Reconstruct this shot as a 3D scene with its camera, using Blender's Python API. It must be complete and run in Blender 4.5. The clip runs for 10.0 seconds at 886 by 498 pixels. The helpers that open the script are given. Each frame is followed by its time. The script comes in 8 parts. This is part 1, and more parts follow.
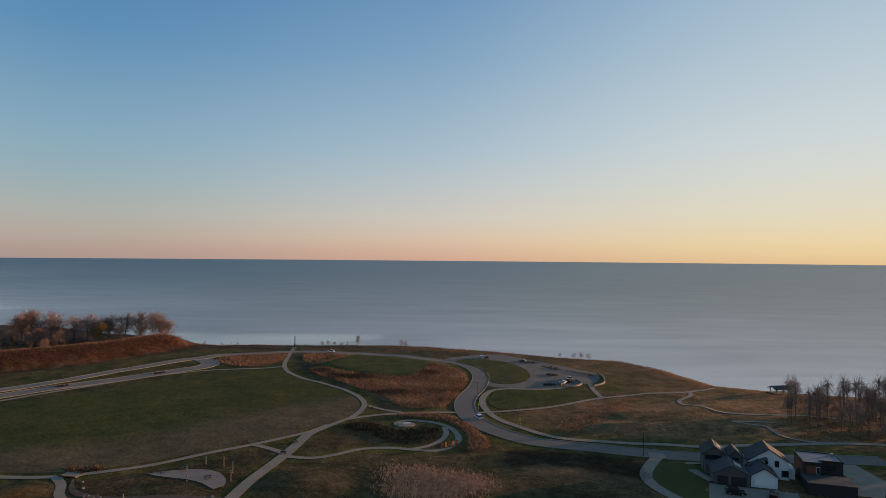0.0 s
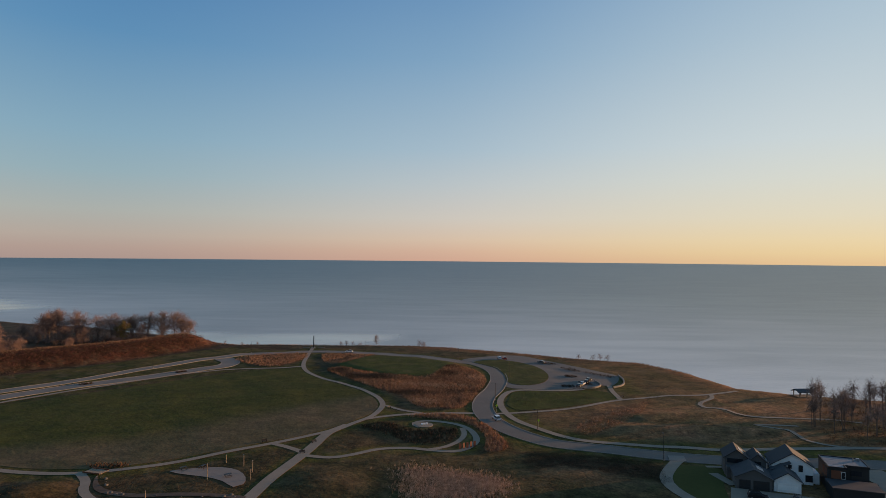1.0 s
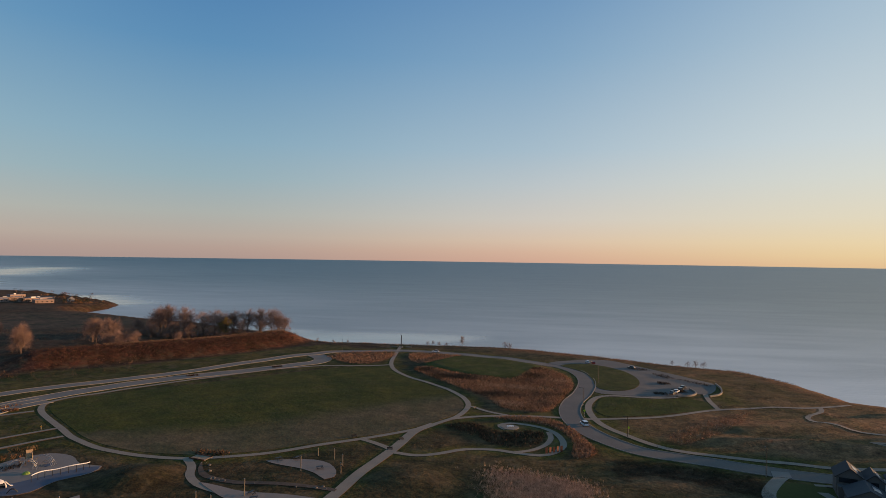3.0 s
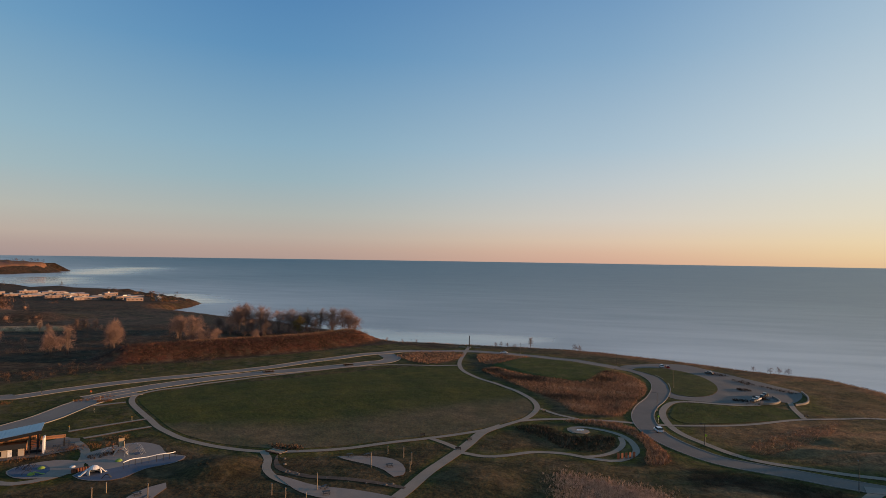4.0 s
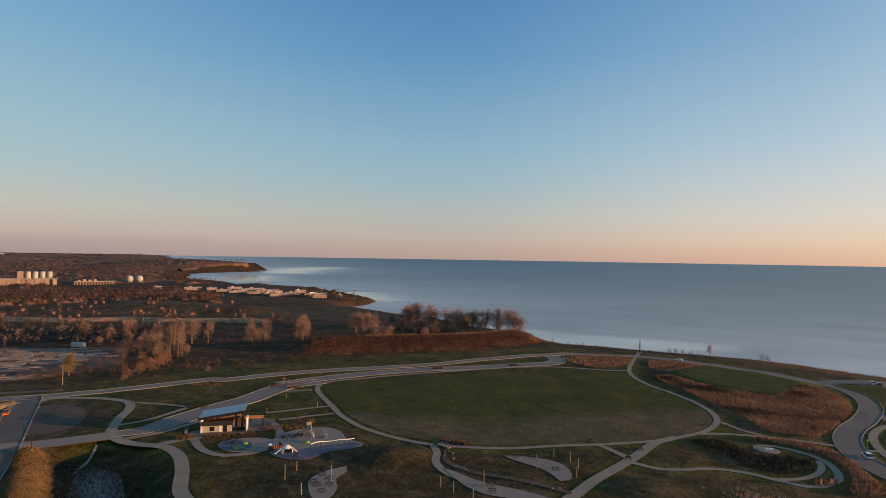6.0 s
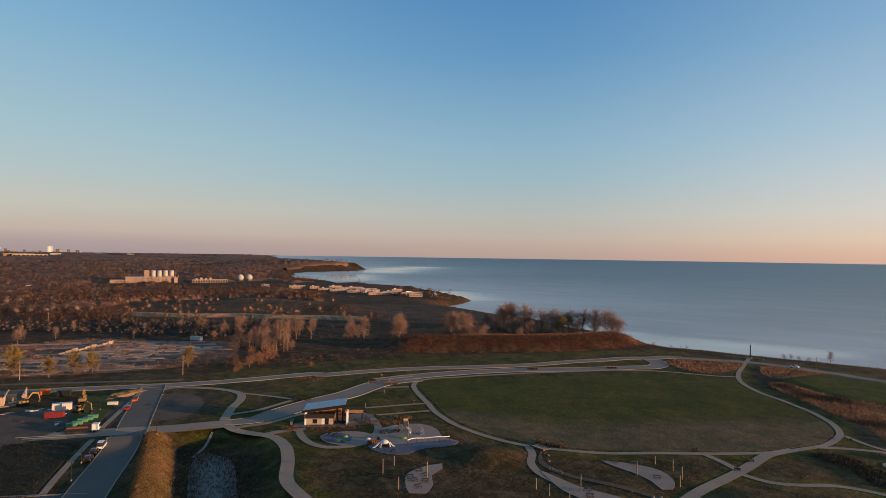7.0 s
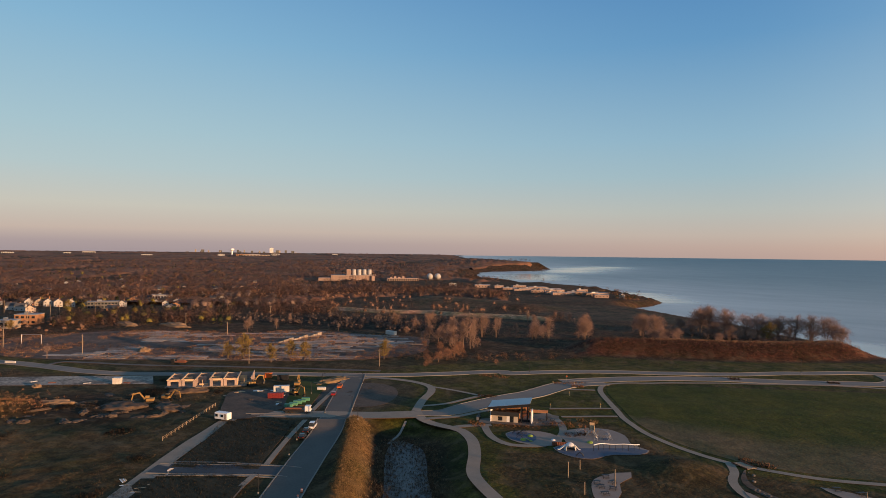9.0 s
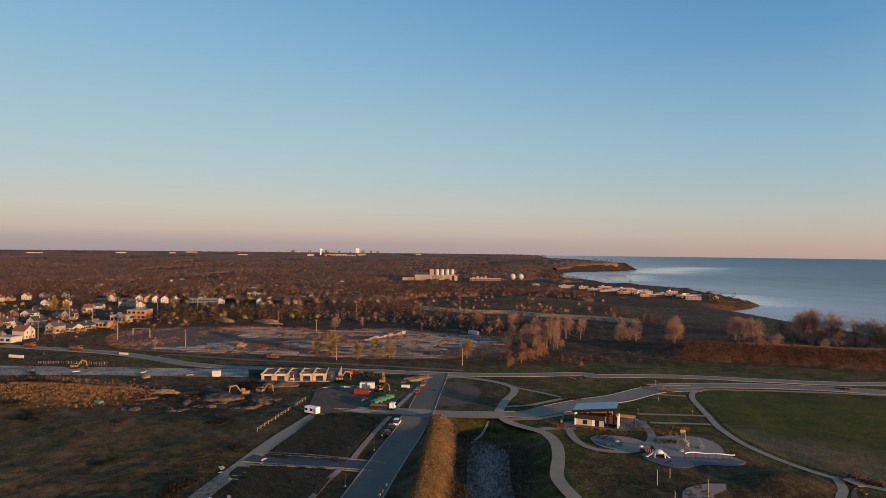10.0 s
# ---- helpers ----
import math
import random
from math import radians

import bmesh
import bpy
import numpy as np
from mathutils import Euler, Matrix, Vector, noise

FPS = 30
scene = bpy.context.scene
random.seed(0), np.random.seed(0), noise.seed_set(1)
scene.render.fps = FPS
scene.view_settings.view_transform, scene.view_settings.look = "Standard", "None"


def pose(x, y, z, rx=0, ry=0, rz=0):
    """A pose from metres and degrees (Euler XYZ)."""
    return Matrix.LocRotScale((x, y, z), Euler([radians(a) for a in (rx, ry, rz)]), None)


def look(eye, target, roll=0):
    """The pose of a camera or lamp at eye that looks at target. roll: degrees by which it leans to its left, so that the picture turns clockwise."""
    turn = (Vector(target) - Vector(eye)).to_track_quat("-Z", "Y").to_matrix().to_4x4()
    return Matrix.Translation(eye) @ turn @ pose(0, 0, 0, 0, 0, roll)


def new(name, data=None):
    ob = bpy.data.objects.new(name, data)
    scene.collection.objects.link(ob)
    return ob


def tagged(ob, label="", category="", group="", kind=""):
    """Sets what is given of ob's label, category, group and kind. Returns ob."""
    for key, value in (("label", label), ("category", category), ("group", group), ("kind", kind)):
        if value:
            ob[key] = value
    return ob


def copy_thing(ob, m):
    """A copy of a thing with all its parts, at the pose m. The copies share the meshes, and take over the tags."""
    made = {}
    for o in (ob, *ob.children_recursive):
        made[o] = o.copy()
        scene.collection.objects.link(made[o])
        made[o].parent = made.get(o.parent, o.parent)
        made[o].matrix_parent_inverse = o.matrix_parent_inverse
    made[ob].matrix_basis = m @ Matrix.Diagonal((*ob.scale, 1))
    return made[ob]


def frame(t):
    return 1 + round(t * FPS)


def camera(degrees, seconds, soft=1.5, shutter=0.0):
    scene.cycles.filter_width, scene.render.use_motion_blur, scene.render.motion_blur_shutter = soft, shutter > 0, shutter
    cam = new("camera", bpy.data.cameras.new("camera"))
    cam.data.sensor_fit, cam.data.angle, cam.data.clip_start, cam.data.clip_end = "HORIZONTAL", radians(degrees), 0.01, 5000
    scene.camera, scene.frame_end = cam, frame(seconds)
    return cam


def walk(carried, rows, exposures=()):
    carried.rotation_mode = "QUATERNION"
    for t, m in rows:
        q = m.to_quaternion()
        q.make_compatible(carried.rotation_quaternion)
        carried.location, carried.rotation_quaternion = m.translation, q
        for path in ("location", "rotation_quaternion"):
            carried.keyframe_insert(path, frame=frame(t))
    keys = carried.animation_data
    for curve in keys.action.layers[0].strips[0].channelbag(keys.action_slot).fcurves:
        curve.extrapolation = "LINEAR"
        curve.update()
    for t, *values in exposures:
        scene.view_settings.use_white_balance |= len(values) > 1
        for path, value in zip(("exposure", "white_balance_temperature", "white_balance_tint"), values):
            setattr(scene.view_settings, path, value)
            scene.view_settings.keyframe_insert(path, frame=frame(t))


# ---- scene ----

# ---- the camera: it hovers over the park and turns to its left ----
cam = camera(71.52, 10.0, soft=0.85)
EYE = 60.0
ROWS = [
    (0.0, -0.00, 0.85, 0.50),
    (0.5, 0.25, 0.86, 0.52),
    (1.0, 1.68, 0.89, 0.56),
    (1.5, 3.30, 0.92, 0.65),
    (2.0, 4.91, 0.93, 0.79),
    (2.2, 5.58, 0.935, 0.80),
    (3.3, 11.61, 0.895, 0.87),
    (3.5, 12.91, 0.89, 0.87),
    (4.0, 16.01, 0.88, 0.86),
    (4.5, 19.14, 0.86, 0.87),
    (5.0, 22.69, 0.83, 0.91),
    (5.5, 27.00, 0.78, 0.92),
    (5.7, 28.70, 0.76, 0.91),
    (6.8, 38.31, 0.59, 0.81),
    (7.0, 40.05, 0.56, 0.80),
    (7.5, 44.33, 0.51, 0.80),
    (8.0, 48.50, 0.46, 0.72),
    (8.5, 52.76, 0.38, 0.71),
    (9.0, 57.04, 0.33, 0.63),
    (9.5, 62.11, 0.28, 0.47),
    (10.0, 64.71, 0.25, 0.60),
]
walk(cam, [(t, pose(0, 0, EYE, 90 + tilt, 0, yaw) @ pose(0, 0, 0, 0, 0, roll)) for t, yaw, tilt, roll in ROWS],
     exposures=[(0.0, -0.12), (2.0, -0.12), (5.0, 0.0), (7.5, 0.08), (10.0, 0.1)])

# ---- the sky of a clear dawn, and a low sun over the lake ----
SUN_AZ, SUN_EL = -67.0, 5.0       # degrees to the left of +y, degrees up
GLOW_AZ = -62.0                   # the brightest part of the dawn sky
sun_way = Vector((-math.sin(radians(SUN_AZ)) * math.cos(radians(SUN_EL)), math.cos(radians(SUN_AZ)) * math.cos(radians(SUN_EL)), math.sin(radians(SUN_EL))))
sun = new("sun", bpy.data.lights.new("sun", "SUN"))
sun.data.energy, sun.data.angle, sun.data.color = 8.6, radians(0.8), (1.0, 0.57, 0.29)
sun.matrix_world = look(sun_way * 500, (0, 0, 0))


def srgb(r, g, b):
    return tuple((c / 255 / 12.92 if c <= 10 else ((c / 255 + 0.055) / 1.055) ** 2.4) for c in (r, g, b)) + (1.0,)


world = bpy.data.worlds.new("dawn")
world.use_nodes = True
scene.world = world
wt = world.node_tree
wt.nodes.clear()
w_out = wt.nodes.new("ShaderNodeOutputWorld")
w_bg = wt.nodes.new("ShaderNodeBackground")
w_sky = wt.nodes.new("ShaderNodeTexSky")
w_sky.sky_type, w_sky.sun_disc = "NISHITA", False
w_sky.sun_elevation, w_sky.sun_rotation = radians(SUN_EL), radians(-SUN_AZ)
w_sky.air_density, w_sky.dust_density, w_sky.ozone_density = 1.0, 1.5, 2.0
w_co = wt.nodes.new("ShaderNodeTexCoord")
w_xyz = wt.nodes.new("ShaderNodeSeparateXYZ")
wt.links.new(w_co.outputs["Generated"], w_xyz.inputs[0])
w_up = wt.nodes.new("ShaderNodeMapRange")
w_up.inputs["From Min"].default_value, w_up.inputs["From Max"].default_value = -0.01, 0.5
wt.links.new(w_xyz.outputs["Z"], w_up.inputs["Value"])
w_dot = wt.nodes.new("ShaderNodeVectorMath")
w_dot.operation = "DOT_PRODUCT"
w_dot.inputs[1].default_value = (-math.sin(radians(GLOW_AZ)), math.cos(radians(GLOW_AZ)), 0)
wt.links.new(w_co.outputs["Generated"], w_dot.inputs[0])


def sky_ramp(stops):
    """Colours of the clear sky by height over the horizon (sine), for one bearing from the sun."""
    n = wt.nodes.new("ShaderNodeValToRGB")
    n.color_ramp.interpolation = "LINEAR"
    while len(n.color_ramp.elements) < len(stops):
        n.color_ramp.elements.new(0.5)
    for e, (z, col) in zip(n.color_ramp.elements, stops):
        e.position, e.color = (z + 0.01) / 0.51, srgb(*col)
    wt.links.new(w_up.outputs[0], n.inputs[0])
    return n


near = sky_ramp([(-0.008, (240, 200, 152)), (0.012, (246, 218, 167)), (0.03, (246, 224, 180)), (0.065, (238, 228, 202)), (0.12, (227, 229, 219)), (0.174, (216, 226, 228)), (0.31, (189, 209, 222)), (0.45, (160, 190, 215))])
cross = sky_ramp([(-0.008, (222, 176, 154)), (0.012, (228, 190, 165)), (0.03, (230, 204, 180)), (0.065, (220, 212, 202)), (0.12, (200, 208, 212)), (0.174, (178, 200, 215)), (0.31, (140, 176, 206)), (0.45, (105, 150, 195))])
away = sky_ramp([(-0.008, (182, 158, 150)), (0.012, (190, 167, 156)), (0.03, (192, 178, 167)), (0.065, (182, 186, 181)), (0.12, (158, 184, 194)), (0.174, (142, 178, 199)), (0.31, (99, 150, 192)), (0.45, (72, 125, 180))])
anti = sky_ramp([(-0.008, (160, 146, 150)), (0.012, (172, 156, 156)), (0.03, (196, 178, 167)), (0.065, (198, 194, 183)), (0.12, (178, 196, 199)), (0.174, (165, 193, 203)), (0.31, (132, 177, 206)), (0.45, (100, 152, 197))])


def sky_mix(a, b, lo, hi):
    m = wt.nodes.new("ShaderNodeMix")
    m.data_type = "RGBA"
    r = wt.nodes.new("ShaderNodeMapRange")
    r.interpolation_type = "SMOOTHSTEP"
    r.inputs["From Min"].default_value, r.inputs["From Max"].default_value = lo, hi
    wt.links.new(w_dot.outputs["Value"], r.inputs["Value"])
    wt.links.new(r.outputs[0], m.inputs["Factor"])
    wt.links.new(a, m.inputs["A"])
    wt.links.new(b, m.inputs["B"])
    return m.outputs["Result"]


w_grad = sky_mix(sky_mix(sky_mix(anti.outputs[0], away.outputs[0], -0.92, 0.0), cross.outputs[0], -0.1, 0.58), near.outputs[0], 0.4, 0.9)
w_air = wt.nodes.new("ShaderNodeVectorMath")
w_air.operation = "SCALE"
w_air.inputs["Scale"].default_value = 0.1
wt.links.new(w_sky.outputs[0], w_air.inputs[0])
w_all = wt.nodes.new("ShaderNodeMix")
w_all.data_type = "RGBA"
w_all.inputs["Factor"].default_value = 0.93
wt.links.new(w_air.outputs[0], w_all.inputs["A"])
wt.links.new(w_grad, w_all.inputs["B"])
wt.links.new(w_all.outputs["Result"], w_bg.inputs["Color"])
w_bg.inputs["Strength"].default_value = 1.0
wt.links.new(w_bg.outputs[0], w_out.inputs[0])


# ---- materials ----
def material(name, base, rough=0.8, metal=0.0, dark=None, scale=1.0, fine=12.0, bump=0.0, spread=0.5, spec=0.3, coords="Object", tint=None, patch=None):
    """A surface: two noises (wide and fine) mix dark into base; bump from the fine one; tint: a random tone per object."""
    m = bpy.data.materials.new(name)
    m.use_nodes = True
    t = m.node_tree
    b = t.nodes["Principled BSDF"]
    b.inputs["Roughness"].default_value, b.inputs["Metallic"].default_value = rough, metal
    b.inputs["Specular IOR Level"].default_value = spec
    dark = dark or tuple(c * 0.6 for c in base)
    co = t.nodes.new("ShaderNodeTexCoord")
    n1, n2 = t.nodes.new("ShaderNodeTexNoise"), t.nodes.new("ShaderNodeTexNoise")
    n1.inputs["Scale"].default_value, n2.inputs["Scale"].default_value = scale, fine
    n1.inputs["Detail"].default_value, n2.inputs["Detail"].default_value = 4, 3
    for n in (n1, n2):
        t.links.new(co.outputs[coords], n.inputs["Vector"])
    add = t.nodes.new("ShaderNodeMath")
    add.operation = "MULTIPLY_ADD"
    add.inputs[1].default_value = 0.55
    t.links.new(n1.outputs[0], add.inputs[0])
    mul = t.nodes.new("ShaderNodeMath")
    mul.operation = "MULTIPLY"
    mul.inputs[1].default_value = 0.45
    t.links.new(n2.outputs[0], mul.inputs[0])
    t.links.new(mul.outputs[0], add.inputs[2])
    r = t.nodes.new("ShaderNodeMapRange")
    r.inputs["From Min"].default_value, r.inputs["From Max"].default_value = 0.5 - spread / 2, 0.5 + spread / 2
    t.links.new(add.outputs[0], r.inputs["Value"])
    mix = t.nodes.new("ShaderNodeMix")
    mix.data_type = "RGBA"
    mix.inputs["A"].default_value, mix.inputs["B"].default_value = (*dark, 1), (*base, 1)
    t.links.new(r.outputs[0], mix.inputs["Factor"])
    out = mix.outputs["Result"]
    if tint:
        info = t.nodes.new("ShaderNodeObjectInfo")
        hsv = t.nodes.new("ShaderNodeHueSaturation")
        rr = t.nodes.new("ShaderNodeMapRange")
        rr.inputs["To Min"].default_value, rr.inputs["To Max"].default_value = 1 - tint, 1 + tint
        t.links.new(info.outputs["Random"], rr.inputs["Value"])
        t.links.new(rr.outputs[0], hsv.inputs["Value"])
        t.links.new(out, hsv.inputs["Color"])
        out = hsv.outputs["Color"]
    t.links.new(out, b.inputs["Base Color"])
    if bump:
        bp = t.nodes.new("ShaderNodeBump")
        bp.inputs["Strength"].default_value, bp.inputs["Distance"].default_value = min(bump, 1), 0.05 * max(bump, 1)
        t.links.new(add.outputs[0], bp.inputs["Height"])
        t.links.new(bp.outputs[0], b.inputs["Normal"])
    return m


def cover_material(name, thatch=0.55, relief=0.45, contrast=1.0):
    """Land: the cover colour is kept on the mesh; tussocks, thatch and bare spots come from noises at three scales."""
    m = bpy.data.materials.new(name)
    m.use_nodes = True
    t = m.node_tree
    b = t.nodes["Principled BSDF"]
    b.inputs["Roughness"].default_value, b.inputs["Specular IOR Level"].default_value = 0.95, 0.1
    at = t.nodes.new("ShaderNodeAttribute")
    at.attribute_name = "cover"
    co = t.nodes.new("ShaderNodeTexCoord")
    out = at.outputs["Color"]
    # greener and browner drifts, some ten metres across
    n = t.nodes.new("ShaderNodeTexNoise")
    n.inputs["Scale"].default_value, n.inputs["Detail"].default_value, n.inputs["Distortion"].default_value = 0.05, 6, 0.6
    t.links.new(co.outputs["Object"], n.inputs["Vector"])
    ramp = t.nodes.new("ShaderNodeValToRGB")
    e = ramp.color_ramp.elements
    e[0].position, e[0].color = 0.34, (1 - 0.42 * contrast, 1 - 0.26 * contrast, 1 - 0.4 * contrast, 1)
    e[1].position, e[1].color = 0.68, (1 + 0.5 * contrast, 1 + 0.26 * contrast, 1 + 0.3 * contrast, 1)
    t.links.new(n.outputs[0], ramp.inputs[0])
    mul = t.nodes.new("ShaderNodeVectorMath")
    mul.operation = "MULTIPLY"
    t.links.new(out, mul.inputs[0])
    t.links.new(ramp.outputs[0], mul.inputs[1])
    out = mul.outputs[0]
    for sc, lo, hi, det in ((0.22, 1 - 0.4 * contrast, 1 + 0.4 * contrast, 5), (0.7, 1 - 0.3 * contrast, 1 + 0.3 * contrast, 4), (1.6, 1 - 0.36 * contrast, 1 + 0.36 * contrast, 4)):
        n = t.nodes.new("ShaderNodeTexNoise")
        n.inputs["Scale"].default_value, n.inputs["Detail"].default_value = sc, det
        t.links.new(co.outputs["Object"], n.inputs["Vector"])
        r = t.nodes.new("ShaderNodeMapRange")
        r.inputs["From Min"].default_value, r.inputs["From Max"].default_value = 0.3, 0.7
        r.inputs["To Min"].default_value, r.inputs["To Max"].default_value = lo, hi
        t.links.new(n.outputs[0], r.inputs["Value"])
        s = t.nodes.new("ShaderNodeVectorMath")
        s.operation = "SCALE"
        t.links.new(out, s.inputs[0])
        t.links.new(r.outputs[0], s.inputs["Scale"])
        out = s.outputs[0]
    # straw-coloured thatch in streaks
    n = t.nodes.new("ShaderNodeTexNoise")
    n.inputs["Scale"].default_value, n.inputs["Detail"].default_value, n.inputs["Distortion"].default_value = 0.12, 6, 1.2
    t.links.new(co.outputs["Object"], n.inputs["Vector"])
    r = t.nodes.new("ShaderNodeMapRange")
    r.inputs["From Min"].default_value, r.inputs["From Max"].default_value, r.inputs["To Max"].default_value = 0.5, 0.75, thatch
    t.links.new(n.outputs[0], r.inputs["Value"])
    mx = t.nodes.new("ShaderNodeMix")
    mx.data_type = "RGBA"
    mx.inputs["B"].default_value = (0.15, 0.098, 0.05, 1)
    t.links.new(r.outputs[0], mx.inputs["Factor"])
    t.links.new(out, mx.inputs["A"])
    t.links.new(mx.outputs["Result"], b.inputs["Base Color"])
    n3 = t.nodes.new("ShaderNodeTexNoise")
    n3.inputs["Scale"].default_value, n3.inputs["Detail"].default_value = 0.7, 8
    t.links.new(co.outputs["Object"], n3.inputs["Vector"])
    bp = t.nodes.new("ShaderNodeBump")
    bp.inputs["Strength"].default_value, bp.inputs["Distance"].default_value = 0.9, relief
    t.links.new(n3.outputs[0], bp.inputs["Height"])
    t.links.new(bp.outputs[0], b.inputs["Normal"])
    return m


def water_material(name, base, rough, scale, dist, spec=0.5):
    m = bpy.data.materials.new(name)
    m.use_nodes = True
    t = m.node_tree
    b = t.nodes["Principled BSDF"]
    b.inputs["Roughness"].default_value, b.inputs["IOR"].default_value = rough, 1.33
    b.inputs["Specular IOR Level"].default_value = spec
    co = t.nodes.new("ShaderNodeTexCoord")
    mp = t.nodes.new("ShaderNodeMapping")
    mp.inputs["Rotation"].default_value[2] = radians(-12)
    mp.inputs["Scale"].default_value = (0.3, 1, 1)
    t.links.new(co.outputs["Object"], mp.inputs[0])
    n0 = t.nodes.new("ShaderNodeTexNoise")
    n0.inputs["Scale"].default_value, n0.inputs["Detail"].default_value, n0.inputs["Distortion"].default_value = 0.02, 8, 0.3
    t.links.new(mp.outputs[0], n0.inputs["Vector"])
    mx = t.nodes.new("ShaderNodeMix")
    mx.data_type = "RGBA"
    mx.inputs["A"].default_value, mx.inputs["B"].default_value = (*(c * 0.94 for c in base), 1), (*(c * 1.06 for c in base), 1)
    t.links.new(n0.outputs[0], mx.inputs["Factor"])
    # pale tone towards the shore: reflected sky brightness painted into the base colour
    at = t.nodes.new("ShaderNodeAttribute")
    at.attribute_name = "shore_sheen"
    sheen_tint = t.nodes.new("ShaderNodeMix")
    sheen_tint.data_type = "RGBA"
    sheen_tint.inputs["B"].default_value = (0.60, 0.57, 0.51, 1)
    band = t.nodes.new("ShaderNodeMapRange")
    band.inputs["From Min"].default_value, band.inputs["From Max"].default_value = 0.3, 0.68
    band.inputs["To Min"].default_value, band.inputs["To Max"].default_value = 0.82, 1.18
    t.links.new(n0.outputs[0], band.inputs["Value"])
    much = t.nodes.new("ShaderNodeMath")
    much.operation = "MULTIPLY"
    much.use_clamp = True
    t.links.new(at.outputs["Fac"], much.inputs[0])
    t.links.new(band.outputs[0], much.inputs[1])
    t.links.new(much.outputs[0], sheen_tint.inputs["Factor"])
    t.links.new(mx.outputs["Result"], sheen_tint.inputs["A"])
    t.links.new(sheen_tint.outputs["Result"], b.inputs["Base Color"])
    rr = t.nodes.new("ShaderNodeMapRange")
    rr.inputs["From Min"].default_value, rr.inputs["From Max"].default_value = 0.3, 0.7
    rr.inputs["To Min"].default_value, rr.inputs["To Max"].default_value = rough * 1.03, rough * 0.97
    t.links.new(n0.outputs[0], rr.inputs["Value"])
    calm = t.nodes.new("ShaderNodeAttribute")
    calm.attribute_name = "calm"
    still = t.nodes.new("ShaderNodeMix")
    still.inputs["B"].default_value = 0.05
    t.links.new(calm.outputs["Fac"], still.inputs["Factor"])
    t.links.new(rr.outputs[0], still.inputs["A"])
    t.links.new(still.outputs["Result"], b.inputs["Roughness"])
    n1 = t.nodes.new("ShaderNodeTexNoise")
    n1.inputs["Scale"].default_value, n1.inputs["Detail"].default_value = scale, 6
    t.links.new(mp.outputs[0], n1.inputs["Vector"])
    bp = t.nodes.new("ShaderNodeBump")
    bp.inputs["Strength"].default_value, bp.inputs["Distance"].default_value = 1.0, dist
    t.links.new(n1.outputs[0], bp.inputs["Height"])
    flat = t.nodes.new("ShaderNodeMath")
    flat.operation = "SUBTRACT"
    flat.inputs[0].default_value = 1.0
    t.links.new(calm.outputs["Fac"], flat.inputs[1])
    t.links.new(flat.outputs[0], bp.inputs["Strength"])
    t.links.new(bp.outputs[0], b.inputs["Normal"])
    return m


def rounded(m):
    """Fine twigs take the light like the round crown that they fill: its way out is kept on the mesh."""
    t = m.node_tree
    at = t.nodes.new("ShaderNodeAttribute")
    at.attribute_name = "round"
    t.links.new(at.outputs["Vector"], t.nodes["Principled BSDF"].inputs["Normal"])
    return m


def toned_material(name, rough=0.95):
    """Plants in the mass: each plant's own tone is kept on the mesh."""
    m = bpy.data.materials.new(name)
    m.use_nodes = True
    t = m.node_tree
    b = t.nodes["Principled BSDF"]
    b.inputs["Roughness"].default_value, b.inputs["Specular IOR Level"].default_value = rough, 0.1
    at = t.nodes.new("ShaderNodeAttribute")
    at.attribute_name = "tone"
    n = t.nodes.new("ShaderNodeTexNoise")
    n.inputs["Scale"].default_value = 0.8
    co = t.nodes.new("ShaderNodeTexCoord")
    t.links.new(co.outputs["Object"], n.inputs["Vector"])
    r = t.nodes.new("ShaderNodeMapRange")
    r.inputs["From Min"].default_value, r.inputs["From Max"].default_value = 0.3, 0.7
    r.inputs["To Min"].default_value, r.inputs["To Max"].default_value = 0.7, 1.3
    t.links.new(n.outputs[0], r.inputs["Value"])
    s = t.nodes.new("ShaderNodeVectorMath")
    s.operation = "SCALE"
    t.links.new(at.outputs["Color"], s.inputs[0])
    t.links.new(r.outputs[0], s.inputs["Scale"])
    t.links.new(s.outputs[0], b.inputs["Base Color"])
    return m


M = {}
M["toned"] = toned_material("plant_tones")
M["crowns"] = rounded(toned_material("crown_tones"))
M["land"] = cover_material("land_cover", relief=0.22, contrast=1.1)
M["turf"] = cover_material("mown_turf", 0.12, 0.14, 0.62)
M["lake"] = water_material("lake_water", (0.022, 0.050, 0.055), 0.34, 0.42, 0.26)
M["pond"] = water_material("pond_water", (0.050, 0.046, 0.042), 0.42, 0.8, 0.08)
M["lawn"] = material("mown_lawn", (0.066, 0.066, 0.016), 0.95, dark=(0.044, 0.047, 0.011), scale=0.05, fine=0.9, bump=0.6, spread=0.4, spec=0.1)
M["asphalt"] = material("asphalt", (0.104, 0.092, 0.077), 0.9, dark=(0.066, 0.058, 0.049), scale=0.12, fine=1.5, spread=0.5)
M["old_asphalt"] = material("worn_asphalt", (0.185, 0.156, 0.127), 0.9, dark=(0.125, 0.105, 0.085), scale=0.12, fine=1.5, spread=0.5)
M["drive_asphalt"] = material("grey_asphalt", (0.142, 0.122, 0.102), 0.9, dark=(0.095, 0.082, 0.068), scale=0.12, fine=1.5, spread=0.5)
M["new_asphalt"] = material("new_asphalt", (0.04, 0.04, 0.044), 0.7, dark=(0.028, 0.028, 0.03), scale=0.2, fine=2.0)
M["concrete"] = material("concrete", (0.255, 0.200, 0.146), 0.95, dark=(0.175, 0.137, 0.10), scale=0.25, fine=2.5, spread=0.5)
